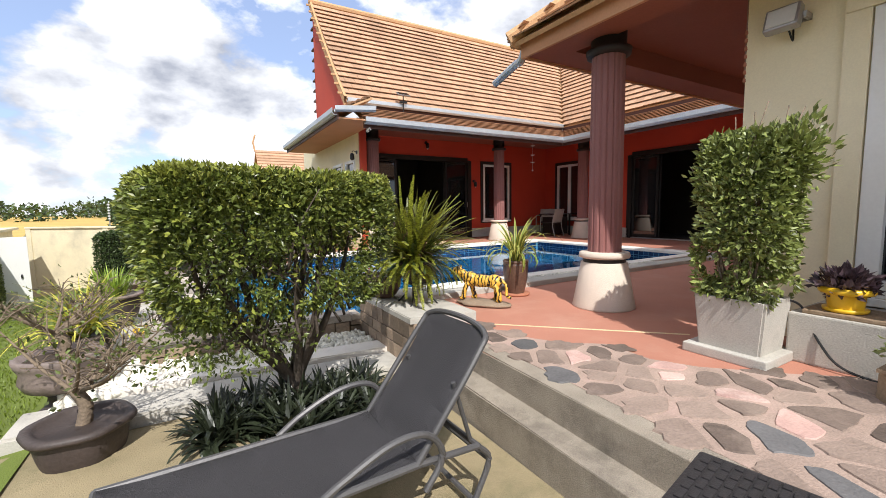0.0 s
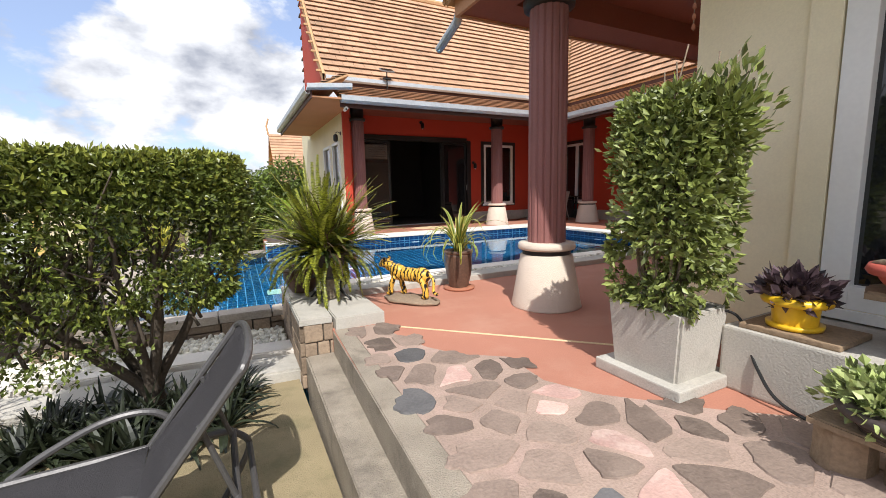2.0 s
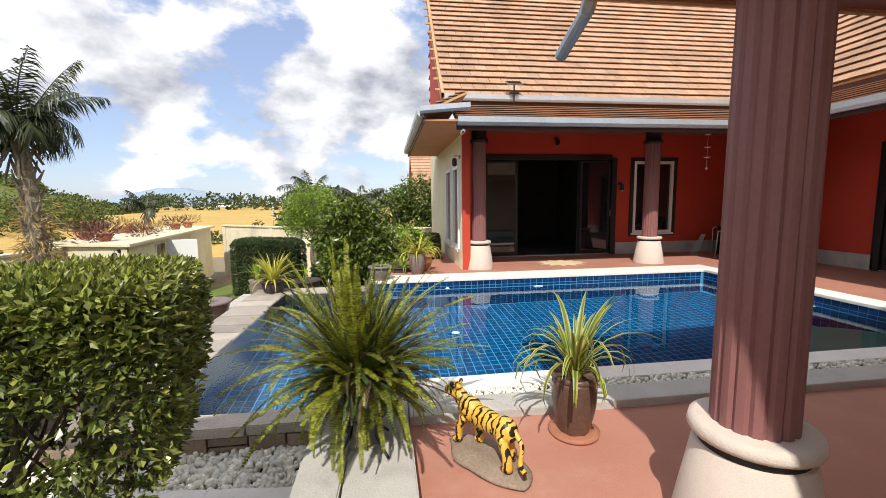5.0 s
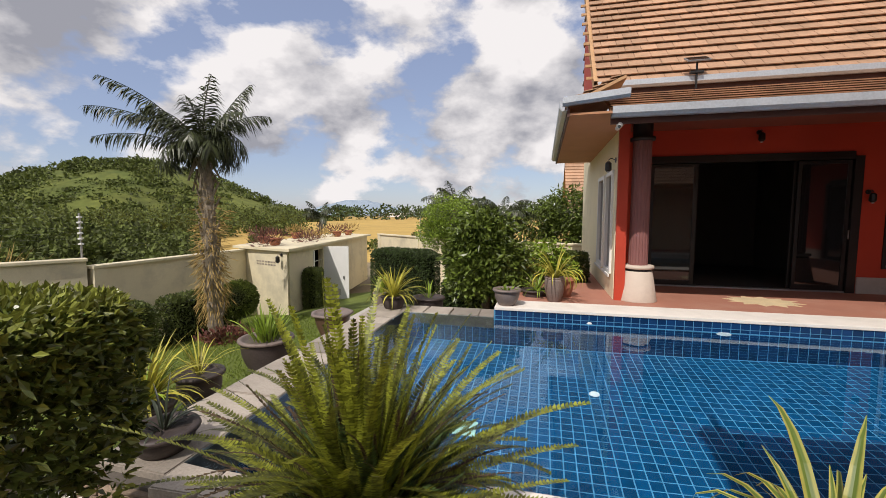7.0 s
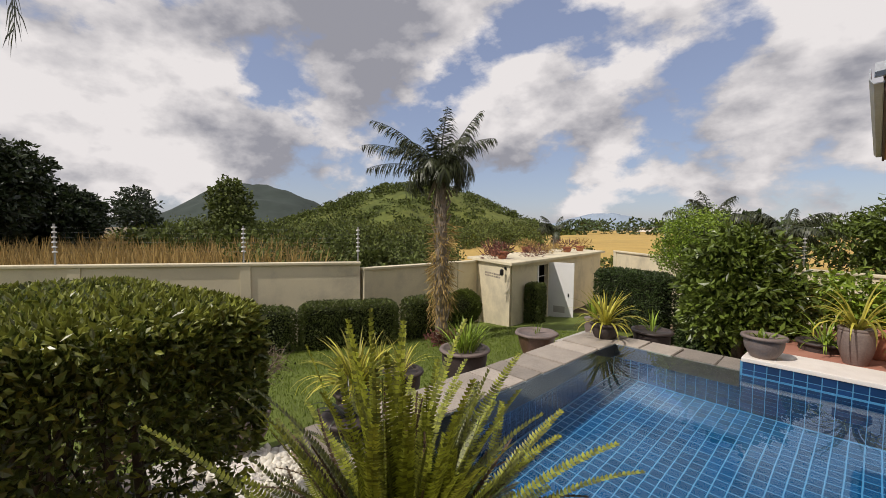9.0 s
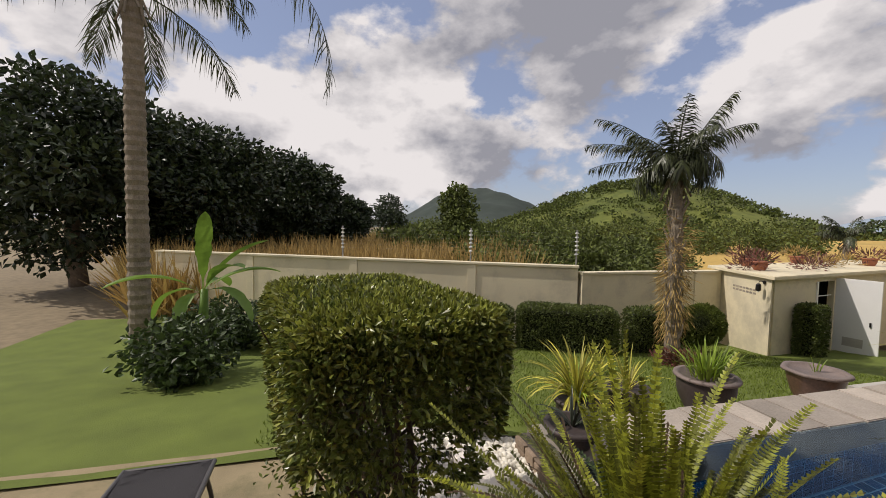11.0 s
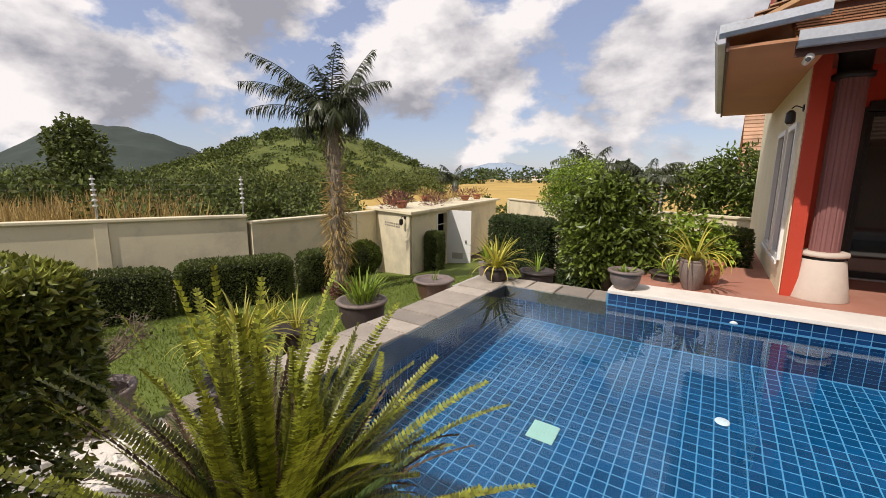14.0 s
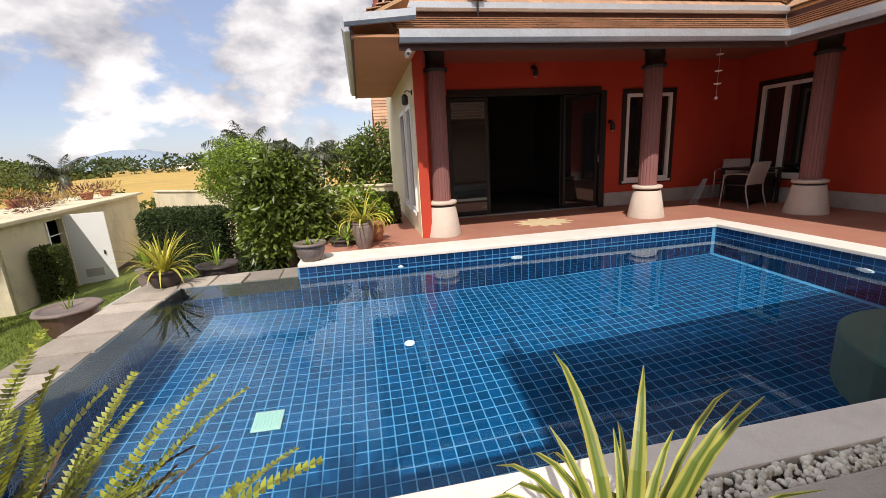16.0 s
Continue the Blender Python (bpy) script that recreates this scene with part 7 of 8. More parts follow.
# ---- boundary wall and shed ----
def wall_run(name, x0, y0, x1, y1, zb, zt, label, piers=3.2, th=0.16):
    d = Vector((x1 - x0, y1 - y0, 0))
    L = d.length
    m = pose(x0, y0, 0, 0, 0, math.degrees(math.atan2(d.y, d.x)))
    w = part(name, boxes(((0, -th / 2, zb), (L, th / 2, zt))), "cream_old")
    w.matrix_basis = m
    tagged(w, label, "wall", kind="structure")
    part("wall_cap", boxes(((-0.02, -th / 2 - 0.05, zt), (L + 0.02, th / 2 + 0.05, zt + 0.06)), bev=0.012), "cream_old", w)
    k = 0.0
    while k < L:
        part("pier", boxes(((k, -th / 2 - 0.03, zb), (k + 0.22, th / 2 + 0.03, zt - 0.002)), bev=0.006), "cream_old", w)
        k += piers
    return w


wall_run("wall_garden_a", -11.65, -2.6, -5.93, 8.22, -1.9, 0.55, "weathered cream garden wall with a coping")
wall_run("wall_garden_c", -5.90, 8.26, -5.85, 12.3, -1.9, 0.40, "lower stepped cream garden wall")
wall_run("wall_garden_d", -5.3, 21.0, -1.84, 18.3, -1.9, 0.46, "cream garden wall behind the trees")
wall_run("wall_garden_e", -1.82, 18.28, 6.0, 14.9, -1.9, 0.46, "cream garden wall behind the trees")

shed = empty("garden_shed", Matrix.Translation((-4.0, 11.64, 0)), "low cream rendered pump shed with an open white door", "shed", kind="structure")
SB, ST = -1.5, 0.48
A0, A1, A2, A3 = Vector((0, 0)), Vector((-2.1, 0.8)), Vector((-3.2, 8.6)), Vector((-1.35, 8.0))


def wall_poly(p, q, zb, zt, th=0.12):
    d = (q - p).normalized()
    nn = Vector((-d.y, d.x)) * th
    return [(p.x, p.y), (q.x, q.y), (q.x + nn.x, q.y + nn.y), (p.x + nn.x, p.y + nn.y)]


part("wall", prism([(p.x, p.y) for p in (A0, A1)] + [(A1.x + 0.05, A1.y + 0.12), (A0.x - 0.05, A0.y + 0.12)], SB, ST), "cream_old", shed)
dd_ = (A3 - A0).normalized()
D0, D1 = A0 + dd_ * 1.75, A0 + dd_ * 2.55
part("wall", prism([tuple(A0 + dd_ * 0.12), tuple(D0), (D0.x - 0.12, D0.y), (A0.x - 0.12, A0.y + 0.13)], SB, ST - 0.001), "cream_old", shed)
part("wall", prism([tuple(D1), tuple(A3), (A3.x - 0.12, A3.y), (D1.x - 0.12, D1.y)], SB, ST - 0.001), "cream_old", shed)
part("lintel", prism([tuple(D0), tuple(D1), (D1.x - 0.12, D1.y), (D0.x - 0.12, D0.y)], 0.35, ST - 0.002), "cream_old", shed)
part("wall", prism([tuple(A1), tuple(A2), (A2.x + 0.12, A2.y), (A1.x + 0.12, A1.y + 0.1)], SB, ST - 0.003), "cream_old", shed)
part("roof", prism([(0.14, -0.12), (-2.25, 0.72), (-3.4, 8.7), (-1.2, 8.1)], ST, ST + 0.07, bev=0.012), "cream_old", shed, "flat concrete roof slab")
vb = bmesh.new()
vd = (A1 - A0).normalized()
for i in range(7):
    for j in range(2):
        c = A0 + vd * (0.55 + i * 0.13)
        add_box(vb, (-0.045, -0.006, -0.022), (0.045, 0.0, 0.022), 0.0, pose(c.x, c.y, 0.16 - j * 0.075, 0, 0, math.degrees(math.atan2(-vd.y, -vd.x))))
part("vent_block", vb, "conc", shed, "row of small vent holes")
for i in range(5):
    c = A0 + dd_ * (3.4 + i * 0.16)
    part("vent_block", add_box(bmesh.new(), (-0.06, -0.006, -0.03), (0.06, 0.0, 0.03), 0.0, pose(c.x + 0.002, c.y, 0.12, 0, 0, math.degrees(math.atan2(dd_.y, dd_.x)))), "conc", shed)
part("door_frame", prism([tuple(D0), tuple(D0 + dd_ * 0.05), (D0.x + dd_.x * 0.05 + 0.03, D0.y + dd_.y * 0.05), (D0.x + 0.03, D0.y)], SB, 0.35), "white", shed)
# added black sheet behind the doorway gives the unlit shed inside
part("black_backing", prism([(-1.0, 1.4), (-1.0, 3.2), (-1.1, 3.2), (-1.1, 1.4)], SB, ST - 0.004), "rubber", shed)
for k in range(3):
    z = -0.9 + 0.45 * k
    part("shelf_bar", tube([(D0.x - 0.05, D0.y + 0.03, z), (D1.x - 0.05, D1.y - 0.03, z)], 0.012, 6), "white", shed)
dl = part("door", add_box(bmesh.new(), (0.0, -0.02, SB + 0.20), (0.80, 0.02, 0.42), 0.006, pose(D1.x + 0.03, D1.y, 0, 0, 0, 12)), "white", shed, "white plastic door standing open")
part("grille", add_box(bmesh.new(), (0.18, -0.026, SB + 0.36), (0.54, -0.021, SB + 0.56), 0.0, pose(D1.x + 0.03, D1.y, 0, 0, 0, 12)), "conc_light", dl, "grey louvred grille")
part("handle", add_box(bmesh.new(), (0.63, -0.05, -0.62), (0.66, -0.022, -0.52), 0.004, pose(D1.x + 0.03, D1.y, 0, 0, 0, 12)), "black", dl)
wall_lamp(pose(-4.2, 11.70, 0.38, 0, 0, -20), "small lamp on the shed wall")

# terracotta pots and dry plants on the shed roof
rq = random.Random(9)
for k in range(11):
    t = rq.random()
    x = -4.0 - 0.4 - 1.5 * rq.random() - 0.17 * t * 8
    y = 12.3 + 7.0 * t
    if k % 2:
        pot(x, y, ST + 0.071, 0.16, 0.2, "terra", "terracotta pot on the shed roof", group="shed roof pots", foot=0.7)
    zz = ST + (0.25 if k % 2 else 0.07)
    pp, ddv = blob_pts(np.random.default_rng(200 + k), 160, (0, 0, 0.10), (0.4, 0.4, 0.16), 0.0, 0.3)
    ob = new("dry_plant", leaf_mesh("dry_plant", pp, ddv + np.array([0, 0, 0.6]), "leaf_red" if k % 3 else "drygrass", 0.16, 0.014, seed=210 + k))
    ob.matrix_basis = Matrix.Translation((x, y, zz))
    tagged(ob, "dry brown reddish plant on the shed roof", "plant", "roof plants", kind="stuff")


# electric fence posts along the wall
def fence_post(x, y, z):
    f = empty("fence_post", Matrix.Translation((x, y, z)), "thin steel fence post with white insulators", "fence post", "electric fence posts")
    part("post", tube([(0, 0, 0), (0, 0, 0.85)], 0.018, 8), "chrome", f)
    for k in range(6):
        part("insulator", lathe([(0.0, 0.25 + k * 0.1), (0.045, 0.26 + k * 0.1), (0.045, 0.285 + k * 0.1), (0.0, 0.295 + k * 0.1)], 10), "white", f)


for x, y in ((-8.78, 2.84), (-7.14, 5.94), (-5.95, 8.18), (-2.6, 18.9), (1.4, 16.9)):
    fence_post(x, y, 0.60 if y < 10 else 0.51)
fw = bmesh.new()
for k in range(6):
    tube([(-8.78, 2.84, 0.87 + 0.1 * k), (-7.14, 5.94, 0.87 + 0.1 * k), (-5.95, 8.18, 0.87 + 0.1 * k)], 0.0005, 3, fw, None)
tagged(part("fence_wire", fw, "chrome"), "thin electric fence wires above the wall", "wire")

# ---- distance ----
def hill(name, cx, cy, rx, ry, h, mat, label, seed, z0=-2.0):
    bm = bmesh.new()
    bmesh.ops.create_grid(bm, x_segments=48, y_segments=48, size=1.0)
    for v in bm.verts:
        r = min(1.0, v.co.length)
        k = (0.5 + 0.5 * math.cos(math.pi * r))
        w = Vector((cx + v.co.x * rx, cy + v.co.y * ry, 0))
        v.co = Vector((w.x, w.y, z0 + h * k * (1 + 0.12 * noise.noise(w * 0.03)) + h * 0.10 * noise.noise(w * 0.05 + Vector((seed, 0, 0))) * k ** 0.5))
    ob = part(name, bm, mat, smooth=True)
    return tagged(ob, label, "hill", kind="structure")


hill("backdrop_hill_green", -145, 125, 80, 78, 22, "hill", "low green wooded hill beyond the field", 1)
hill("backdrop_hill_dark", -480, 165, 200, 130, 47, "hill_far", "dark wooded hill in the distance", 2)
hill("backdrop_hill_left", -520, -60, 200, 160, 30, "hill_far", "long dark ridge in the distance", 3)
hill("backdrop_range", -900, 1900, 420, 200, 75, "hill_blue", "faint mountain range with blue haze in its colour", 4)
hill("backdrop_range_b", -1900, 1300, 500, 300, 60, "hill_blue", "faint mountain range with blue haze in its colour", 5)


def clump_cloud(name, spots, mat, label, cat, seed, n_each, ls, kind="stuff"):
    rng = np.random.default_rng(seed)
    P, D = [], []
    for (x, y, z, rx, rz) in spots:
        p, d = blob_pts(rng, n_each, (x, y, z), (rx, rx, rz), 0.2, 0.28, 2.0)
        P.append(p)
        D.append(d)
    ob = new(name, leaf_mesh(name, np.concatenate(P), np.concatenate(D), mat, ls, ls * 0.4, seed=seed, jitter=0.7))
    return tagged(ob, label, cat, kind=kind)


def polar(yaw, dist):
    a = radians(yaw)
    return 2.5 - math.sin(a) * dist, 3.0 + math.cos(a) * dist


rw = random.Random(77)
spots = []
for k in range(120):
    yw = rw.uniform(33, 84)
    d = rw.uniform(26, 95)
    if yw < 47 and d < 60:
        continue
    x, y = polar(yw, d)
    r = rw.uniform(1.0, 2.0) * (0.6 + d / 60)
    h = rw.uniform(0.0, 0.8) * (0.7 + d / 110)
    spots.append((x, y, -1.4 + r * 0.3 + h, r, r * 0.65))
clump_cloud("woodland", spots, "leaf_far", "mixed green scrub and trees beyond the wall", "woodland", 301, 700, 0.34)
spots = []
for k in range(560):
    a, rr_ = rw.uniform(0, 6.28), rw.random() ** 0.5
    x, y = -145 + 72 * rr_ * math.cos(a), 125 + 72 * rr_ * math.sin(a)
    z = -2.0 + 22 * (0.5 + 0.5 * math.cos(math.pi * min(1, rr_ * 72 / 78)))
    spots.append((x, y, z + 0.4, rw.uniform(2.0, 4.0), rw.uniform(1.2, 2.2)))
clump_cloud("hill_scrub", spots, "leaf_far", "scrubby trees covering the green hill", "woodland", 302, 120, 0.9)
spots = []
for k in range(70):
    x, y = polar(rw.uniform(-5, 50), rw.uniform(170, 330))
    spots.append((x, y, rw.uniform(1.0, 3.5), rw.uniform(3, 7), rw.uniform(2.0, 4.0)))
clump_cloud("far_treeline", spots, "leaf_dark", "dark distant tree line behind the field", "woodland", 303, 110, 1.4)
spots = []
for k in range(26):
    x, y = polar(rw.uniform(8, 44), rw.uniform(22, 60))
    spots.append((x, y, -1.3, rw.uniform(0.5, 1.1), rw.uniform(0.4, 0.7)))
clump_cloud("field_scrub", spots, "leaf_hedge", "scattered low scrub in the dry field", "scrub", 304, 160, 0.28)
# tall dry grass behind the wall
rng = np.random.default_rng(305)
n = 30000
yw = rng.uniform(64, 114, n)
ds = 14 + 46 * rng.random(n) ** 1.3
gx, gy = 2.5 - np.sin(np.radians(yw)) * ds, 3.0 + np.cos(np.radians(yw)) * ds
tuft = np.array([noise.noise(Vector((x * 0.35, y * 0.35, 0.0))) for x, y in zip(gx, gy)])
keep = tuft > -0.28
gx, gy, tuft = gx[keep], gy[keep], tuft[keep]
n = len(gx)
ob = new("tall_grass", leaf_mesh("tall_grass", np.stack([gx, gy, -1.45 + 0.5 * tuft], 1), np.tile([0.0, 0.0, 1.0], (n, 1)), "drygrass", length=1.85, width=0.04, seed=306, jitter=0.42))
tagged(ob, "tall dry grass standing behind the garden wall", "grass", kind="stuff")

spots = []
for k in range(60):
    yw_ = rw.uniform(44, 72) if k < 52 else rw.uniform(72, 110)
    d = rw.uniform(14, 32) if k < 52 else rw.uniform(20, 50)
    x, y = polar(yw_, d)
    r = rw.uniform(0.7, 1.3)
    spots.append((x, y, -1.1 + rw.uniform(0.1, 1.25) * (d / 26) * (1.0 if k < 52 else 0.4), r, r * 0.8))
clump_cloud("wall_scrub", spots, "leaf_far", "green bushes growing behind the garden wall", "scrub", 307, 520, 0.20)
leafy_tree(*polar(74.0, 42), -1.6, 7.4, [((0, 0, 5.2), (1.9, 1.9, 1.5)), ((-1.1, 0, 3.8), (1.7, 1.6, 1.3)), ((1.2, 0, 3.6), (1.7, 1.6, 1.3)), ((0, 0.3, 2.6), (2.0, 1.8, 1.2)), ((0.1, 0, 6.4), (1.1, 1.1, 0.9))], "leaf_far", "single rounded green tree beyond the wall", 401, n=5200, ls=0.34, lw=0.12, trunk=0.25)
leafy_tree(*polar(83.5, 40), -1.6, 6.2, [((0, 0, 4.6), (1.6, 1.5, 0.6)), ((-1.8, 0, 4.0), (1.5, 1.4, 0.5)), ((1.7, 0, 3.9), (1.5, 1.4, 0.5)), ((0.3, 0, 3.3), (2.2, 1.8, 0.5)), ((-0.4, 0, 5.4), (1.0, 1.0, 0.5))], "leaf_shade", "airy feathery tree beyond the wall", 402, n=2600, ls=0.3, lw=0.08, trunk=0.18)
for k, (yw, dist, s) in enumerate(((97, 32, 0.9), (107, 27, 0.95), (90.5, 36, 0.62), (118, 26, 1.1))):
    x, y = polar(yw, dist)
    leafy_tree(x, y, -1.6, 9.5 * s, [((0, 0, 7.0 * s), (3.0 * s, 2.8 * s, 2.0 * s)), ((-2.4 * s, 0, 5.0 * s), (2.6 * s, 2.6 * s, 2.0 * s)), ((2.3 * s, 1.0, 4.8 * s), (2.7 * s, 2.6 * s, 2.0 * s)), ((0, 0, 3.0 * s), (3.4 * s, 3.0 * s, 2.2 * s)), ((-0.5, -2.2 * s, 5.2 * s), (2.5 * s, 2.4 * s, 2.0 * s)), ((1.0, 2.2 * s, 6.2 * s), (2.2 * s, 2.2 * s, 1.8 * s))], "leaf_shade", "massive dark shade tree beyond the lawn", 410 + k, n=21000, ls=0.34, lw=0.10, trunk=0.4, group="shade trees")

# neighbouring house beyond the end wall
nh = empty("neighbour_house", Matrix.Translation((6.5, 27.5, -1.5)), "neighbouring cream house with an orange tiled roof", "house")
part("wall", boxes(((-2.2, 0.6, 0.0), (6.0, 6.0, 3.4))), "cream", nh)
nr = bmesh.new()
for z0, y0, z1, y1 in ((3.3, 0.0, 6.6, 3.3), (3.3, 6.6, 6.6, 3.3)):
    q = [nr.verts.new(p) for p in ((-2.8, y0, z0), (6.6, y0, z0), (6.6, y1, z1), (-2.8, y1, z1))]
    nr.faces.new(q)
bmesh.ops.solidify(nr, geom=list(nr.faces), thickness=0.08)
part("roof", nr, "ridge", nh)
cv, cf = [], []
for c in range(16):
    t0, t1 = c / 16, (c + 1) / 16
    o = len(cv)
    cv += [(-2.82, 3.3 * t0 - 0.08, 3.3 + 3.3 * t0 + 0.05), (6.62, 3.3 * t0 - 0.08, 3.3 + 3.3 * t0 + 0.05), (6.62, 3.3 * t1 - 0.06, 3.3 + 3.3 * t1 + 0.0), (-2.82, 3.3 * t1 - 0.06, 3.3 + 3.3 * t1 + 0.0), (-2.82, 3.3 * t0 - 0.06, 3.3 + 3.3 * t0), (6.62, 3.3 * t0 - 0.06, 3.3 + 3.3 * t0)]
    cf += [(o, o + 1, o + 2, o + 3), (o, o + 4, o + 5, o + 1)]
tagged(data_part("roof_course", mesh_from("roof_course", cv, cf, "roof"), nh), "orange roof tile courses", kind="stuff")
part("finial", tube([(-2.8, 3.3, 6.5), (-2.9, 3.3, 7.1), (-2.75, 3.3, 7.6)], 0.06, 6), "ridge", nh)
fb = empty("farm_building", Matrix.Translation((*polar(20, 250), 0.0)), "long low pale roofed farm building far off", "house")
part("wall", boxes(((-8, 0, 0), (8, 5, 2.0))), "white", fb)
part("roof", boxes(((-9, -0.6, 2.0), (9, 5.6, 2.4))), "white", fb)

# ---- pool fittings ----
dr = empty("pool_drain", Matrix.Translation((1.645, 6.285, PZ)), "pale square drain grille on the pool floor", "drain grille")
part("frame", boxes(((-0.12, -0.12, 0.0), (0.12, 0.12, 0.012)), bev=0.003), "drain", dr)
for k in range(7):
    part("slat", boxes(((-0.10 + k * 0.03, -0.10, 0.012), (-0.085 + k * 0.03, 0.10, 0.018))), "drain", dr)
sc = part("suction_cover", lathe([(0.06, 0.0), (0.055, 0.012), (0.0, 0.018)], 20), "white")
sc.matrix_basis = Matrix.Translation((2.99, 7.22, PZ))
tagged(sc, "round white suction cover on the pool floor", "pool fitting")
for k, (x, y, yaw) in enumerate(((4.75, PY1, 0), (PX1, 6.4, -90), (3.05, PY1, 0))):
    lt = empty("pool_light", pose(x, y, -0.27 if k < 2 else -0.14, 0, 0, yaw), "round white underwater pool light", "pool light", "pool lights")
    rr_ = 0.09 if k < 2 else 0.04
    part("ring", lathe([(rr_ * 0.7, 0.012), (rr_, 0.012), (rr_ * 0.95, 0.03), (rr_ * 0.7, 0.035)], 24, m=Matrix.Rotation(radians(90), 4, 'X')), "white", lt)
    part("lens", lathe([(0.0, 0.01), (rr_ * 0.72, 0.012), (rr_ * 0.5, 0.026), (0.0, 0.03)], 20, m=Matrix.Rotation(radians(90), 4, 'X')), "lamp_glass", lt)
rb = part("round_bench", lathe([(0.95, PZ), (0.95, -0.50), (0.93, -0.47), (0.0, -0.46)], 48), "greentarp")
rb.matrix_basis = Matrix.Translation((7.10, 4.75, 0))
tagged(rb, "round greenish submerged bench in the pool", "pool bench", kind="structure")


# ---- pieces: pebbles and flagstones ----
def pebble_mesh(seed, r):
    bm = bmesh.new()
    bmesh.ops.create_icosphere(bm, subdivisions=1, radius=r)
    for v in bm.verts:
        v.co = Vector((v.co.x * 1.25, v.co.y, v.co.z * 0.7)) * (1 + 0.25 * noise.noise(v.co * 40 + Vector((seed, 0, 0))))
    me = bpy.data.meshes.new("pebble")
    bm.to_mesh(me)
    bm.free()
    me.materials.append(M["pebble"])
    me.polygons.foreach_set("use_smooth", [True] * len(me.polygons))
    return me


def pebble_field(name, n, fn, label, r, seed):
    rp_ = random.Random(seed)
    base = pebble_mesh(seed, 1.0)
    bv = np.array([v.co for v in base.vertices])
    bf_ = [tuple(p.vertices) for p in base.polygons]
    verts, faces = [], []
    for k in range(n):
        x, y, z = fn(rp_)
        s = r * rp_.uniform(0.6, 1.4)
        rot = np.array(Euler((rp_.uniform(0, 6), rp_.uniform(0, 6), rp_.uniform(0, 6))).to_matrix())
        o = len(verts)
        verts += (bv @ rot.T * s + np.array([x, y, z])).tolist()
        faces += [tuple(i + o for i in f) for f in bf_]
    ob = new(name, mesh_from(name, verts, faces, "pebble", True))
    return tagged(ob, label, "pebbles", kind="stuff")


pebble_field("pebbles", 1100, lambda r: (r.uniform(2.14, 6.5), r.uniform(4.0, 4.11), 0.02 + r.uniform(0, 0.03)), "small white pebbles in the pool drain", 0.016, 501)
pebble_field("pebbles", 1500, lambda r: (r.uniform(-0.3, 1.5), r.uniform(3.68, 4.15), -0.32 + r.uniform(0, 0.04)), "white pebbles in the channel below the pool", 0.024, 502)


def heap(r):
    t = r.random()
    x = -0.62 + 0.5 * t + r.uniform(-0.16, 0.12)
    y = 3.62 + 0.75 * t + r.uniform(-0.2, 0.2)
    return x, y, -0.45 + 0.14 * max(0, 1 - abs(r.uniform(-1, 1))) + 0.02


pebble_field("pebbles", 900, heap, "heap of white pebbles beside the stone corner", 0.036, 503)

# irregular flagstones: relaxed points, each cell cut back for the joint
fr = random.Random(23)


def inside(px, py, poly):
    c = False
    for (x0, y0), (x1, y1) in zip(poly, poly[1:] + poly[:1]):
        if (y0 > py) != (y1 > py) and px < (x1 - x0) * (py - y0) / (y1 - y0) + x0:
            c = not c
    return c


seeds = []
tries = 0
while len(seeds) < 150 and tries < 6000:
    tries += 1
    px, py = fr.uniform(1.74, 3.22), fr.uniform(-2.4, 2.8)
    rmin = fr.choice((0.13, 0.18, 0.24, 0.31))
    if inside(px, py, FLAG_POLY) and all((px - a) ** 2 + (py - b) ** 2 > rmin ** 2 for a, b in seeds):
        seeds.append((px, py))


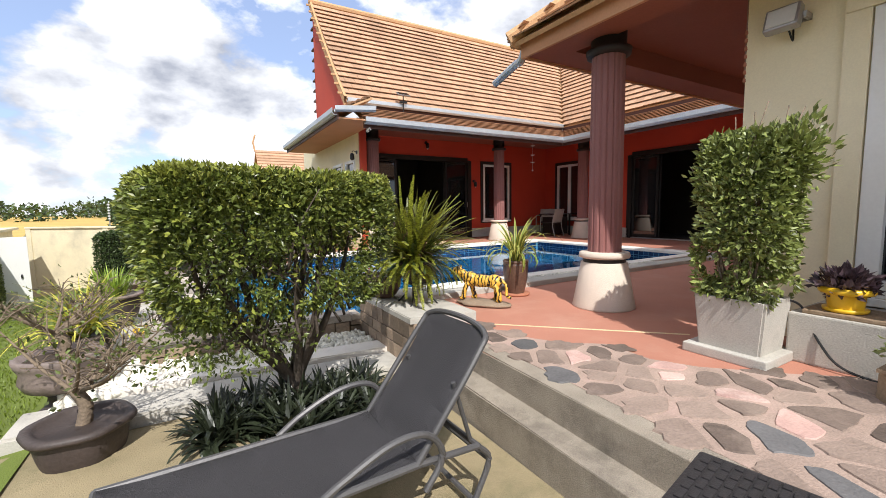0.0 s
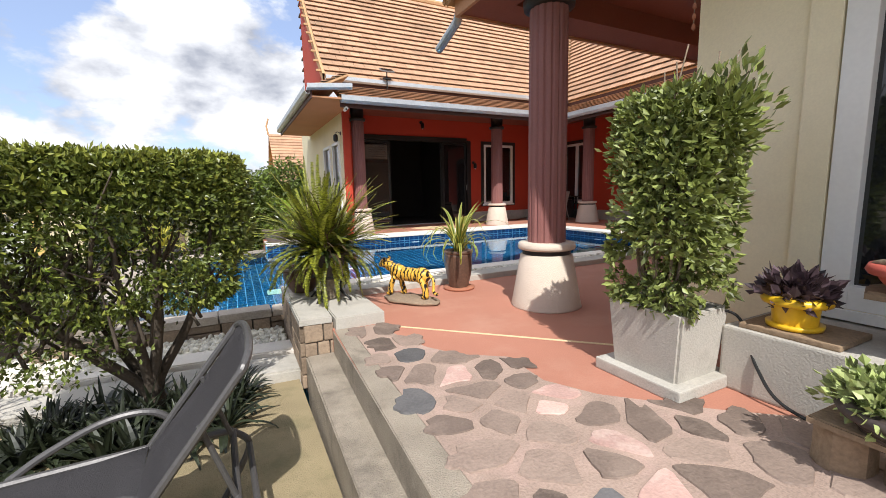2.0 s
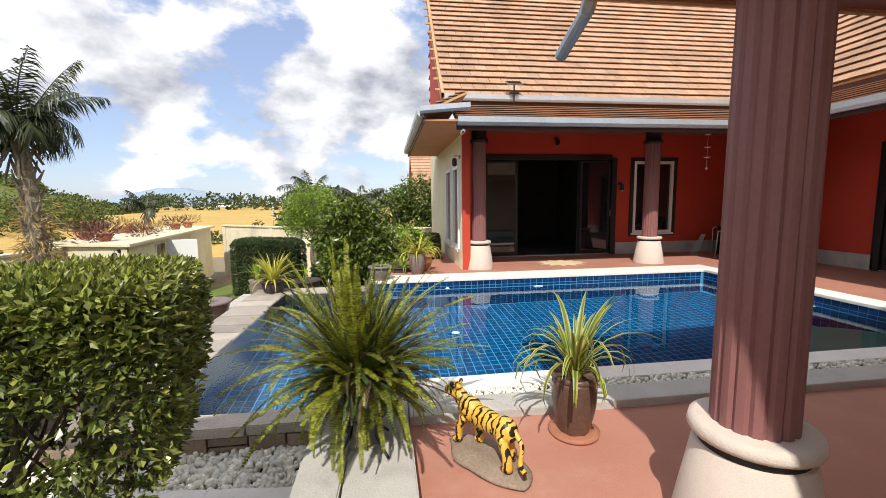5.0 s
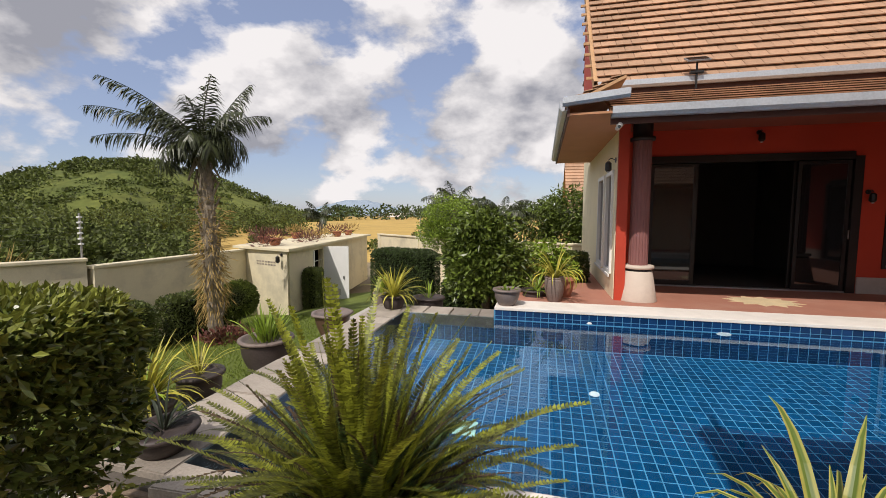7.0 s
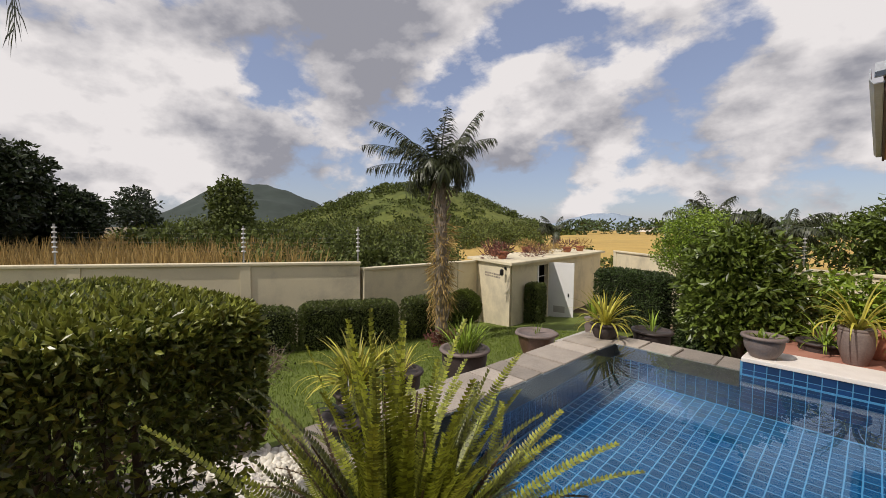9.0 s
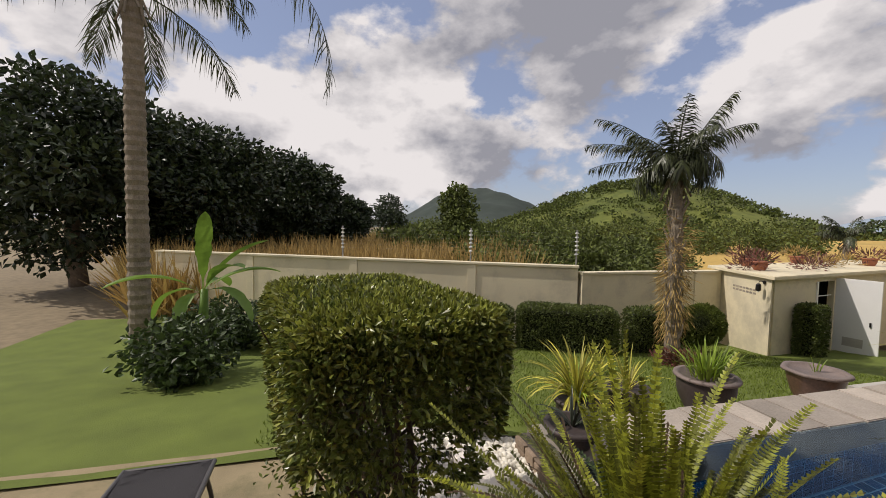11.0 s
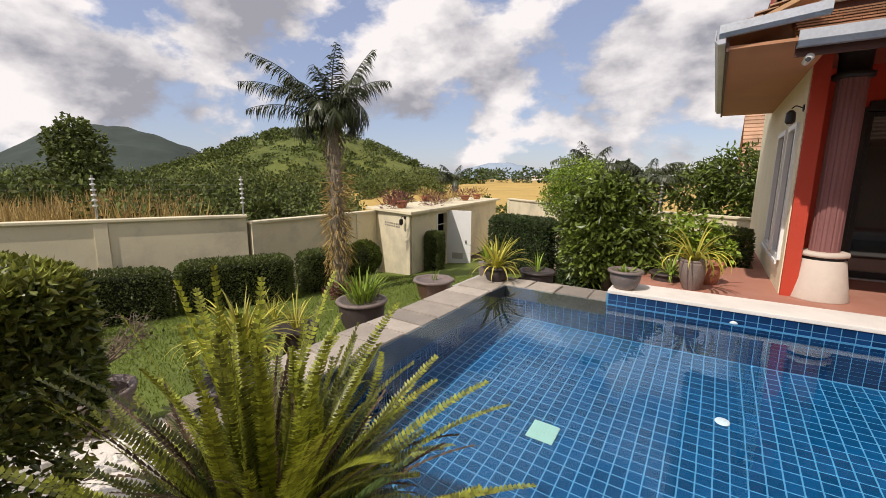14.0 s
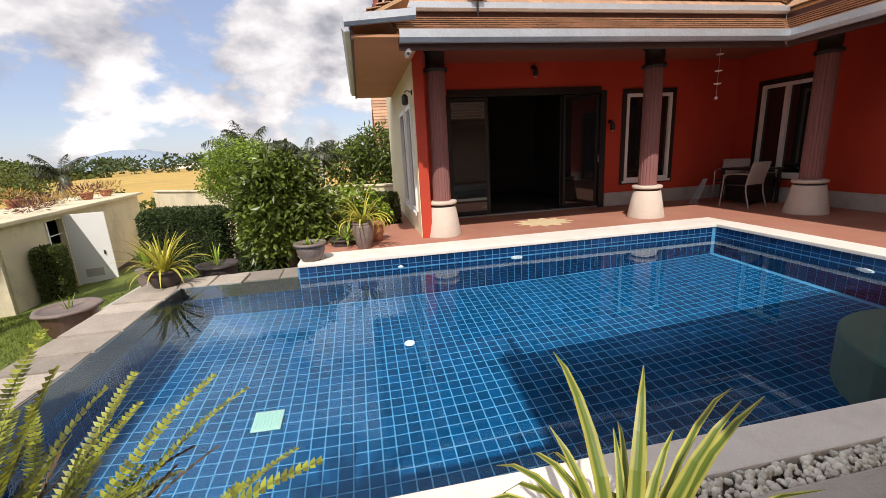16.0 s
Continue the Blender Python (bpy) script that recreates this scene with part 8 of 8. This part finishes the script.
def clip_half(poly, mx, my, nx_, ny_):
    out = []
    for (x0, y0), (x1, y1) in zip(poly, poly[1:] + poly[:1]):
        d0, d1 = (x0 - mx) * nx_ + (y0 - my) * ny_, (x1 - mx) * nx_ + (y1 - my) * ny_
        if d0 <= 0:
            out.append((x0, y0))
        if d0 * d1 < 0:
            t = d0 / (d0 - d1)
            out.append((x0 + (x1 - x0) * t, y0 + (y1 - y0) * t))
    return out


for i, (px, py) in enumerate(seeds):
    sz = fr.uniform(0.14, 0.24)
    poly = [(px + sz * math.cos(q * 0.7854), py + sz * math.sin(q * 0.7854)) for q in range(8)]
    for j, (qx, qy) in enumerate(seeds):
        if j == i or abs(qx - px) > 0.45 or abs(qy - py) > 0.45:
            continue
        dx, dy = qx - px, qy - py
        L = math.hypot(dx, dy)
        g = 0.5 - fr.uniform(0.008, 0.028) / L
        poly = clip_half(poly, px + dx * g, py + dy * g, dx / L, dy / L)
        if len(poly) < 3:
            break
    if len(poly) < 3:
        continue
    # worn, wandering outline
    ring = []
    for (x0, y0), (x1, y1) in zip(poly, poly[1:] + poly[:1]):
        for t in (0.15, 0.5, 0.85):
            x, y = x0 + (x1 - x0) * t, y0 + (y1 - y0) * t
            k = 1 - 0.05 - 0.34 * noise.noise(Vector((x * 8, y * 8, i))) - 0.10 * noise.noise(Vector((x * 24, y * 24, i)))
            x, y = px + (x - px) * k, py + (y - py) * k
            if not inside(x, y, FLAG_POLY):
                x, y = px + (x - px) * 0.6, py + (y - py) * 0.6
            ring.append((x, y))
    c = fr.random()
    mat = "flag" if c < 0.68 else ("flag_grey" if c < 0.82 else "flag_pink")
    bm = bmesh.new()
    zt = 0.0125 + fr.uniform(0, 0.003)
    lo_ = [bm.verts.new((x, y, 0.006)) for x, y in ring]
    hi_ = [bm.verts.new((px + (x - px) * 0.96, py + (y - py) * 0.96, zt)) for x, y in ring]
    bm.faces.new(hi_)
    for k in range(len(ring)):
        bm.faces.new((lo_[k], lo_[(k + 1) % len(ring)], hi_[(k + 1) % len(ring)], hi_[k]))
    part("flagstone", bm, mat, fp)
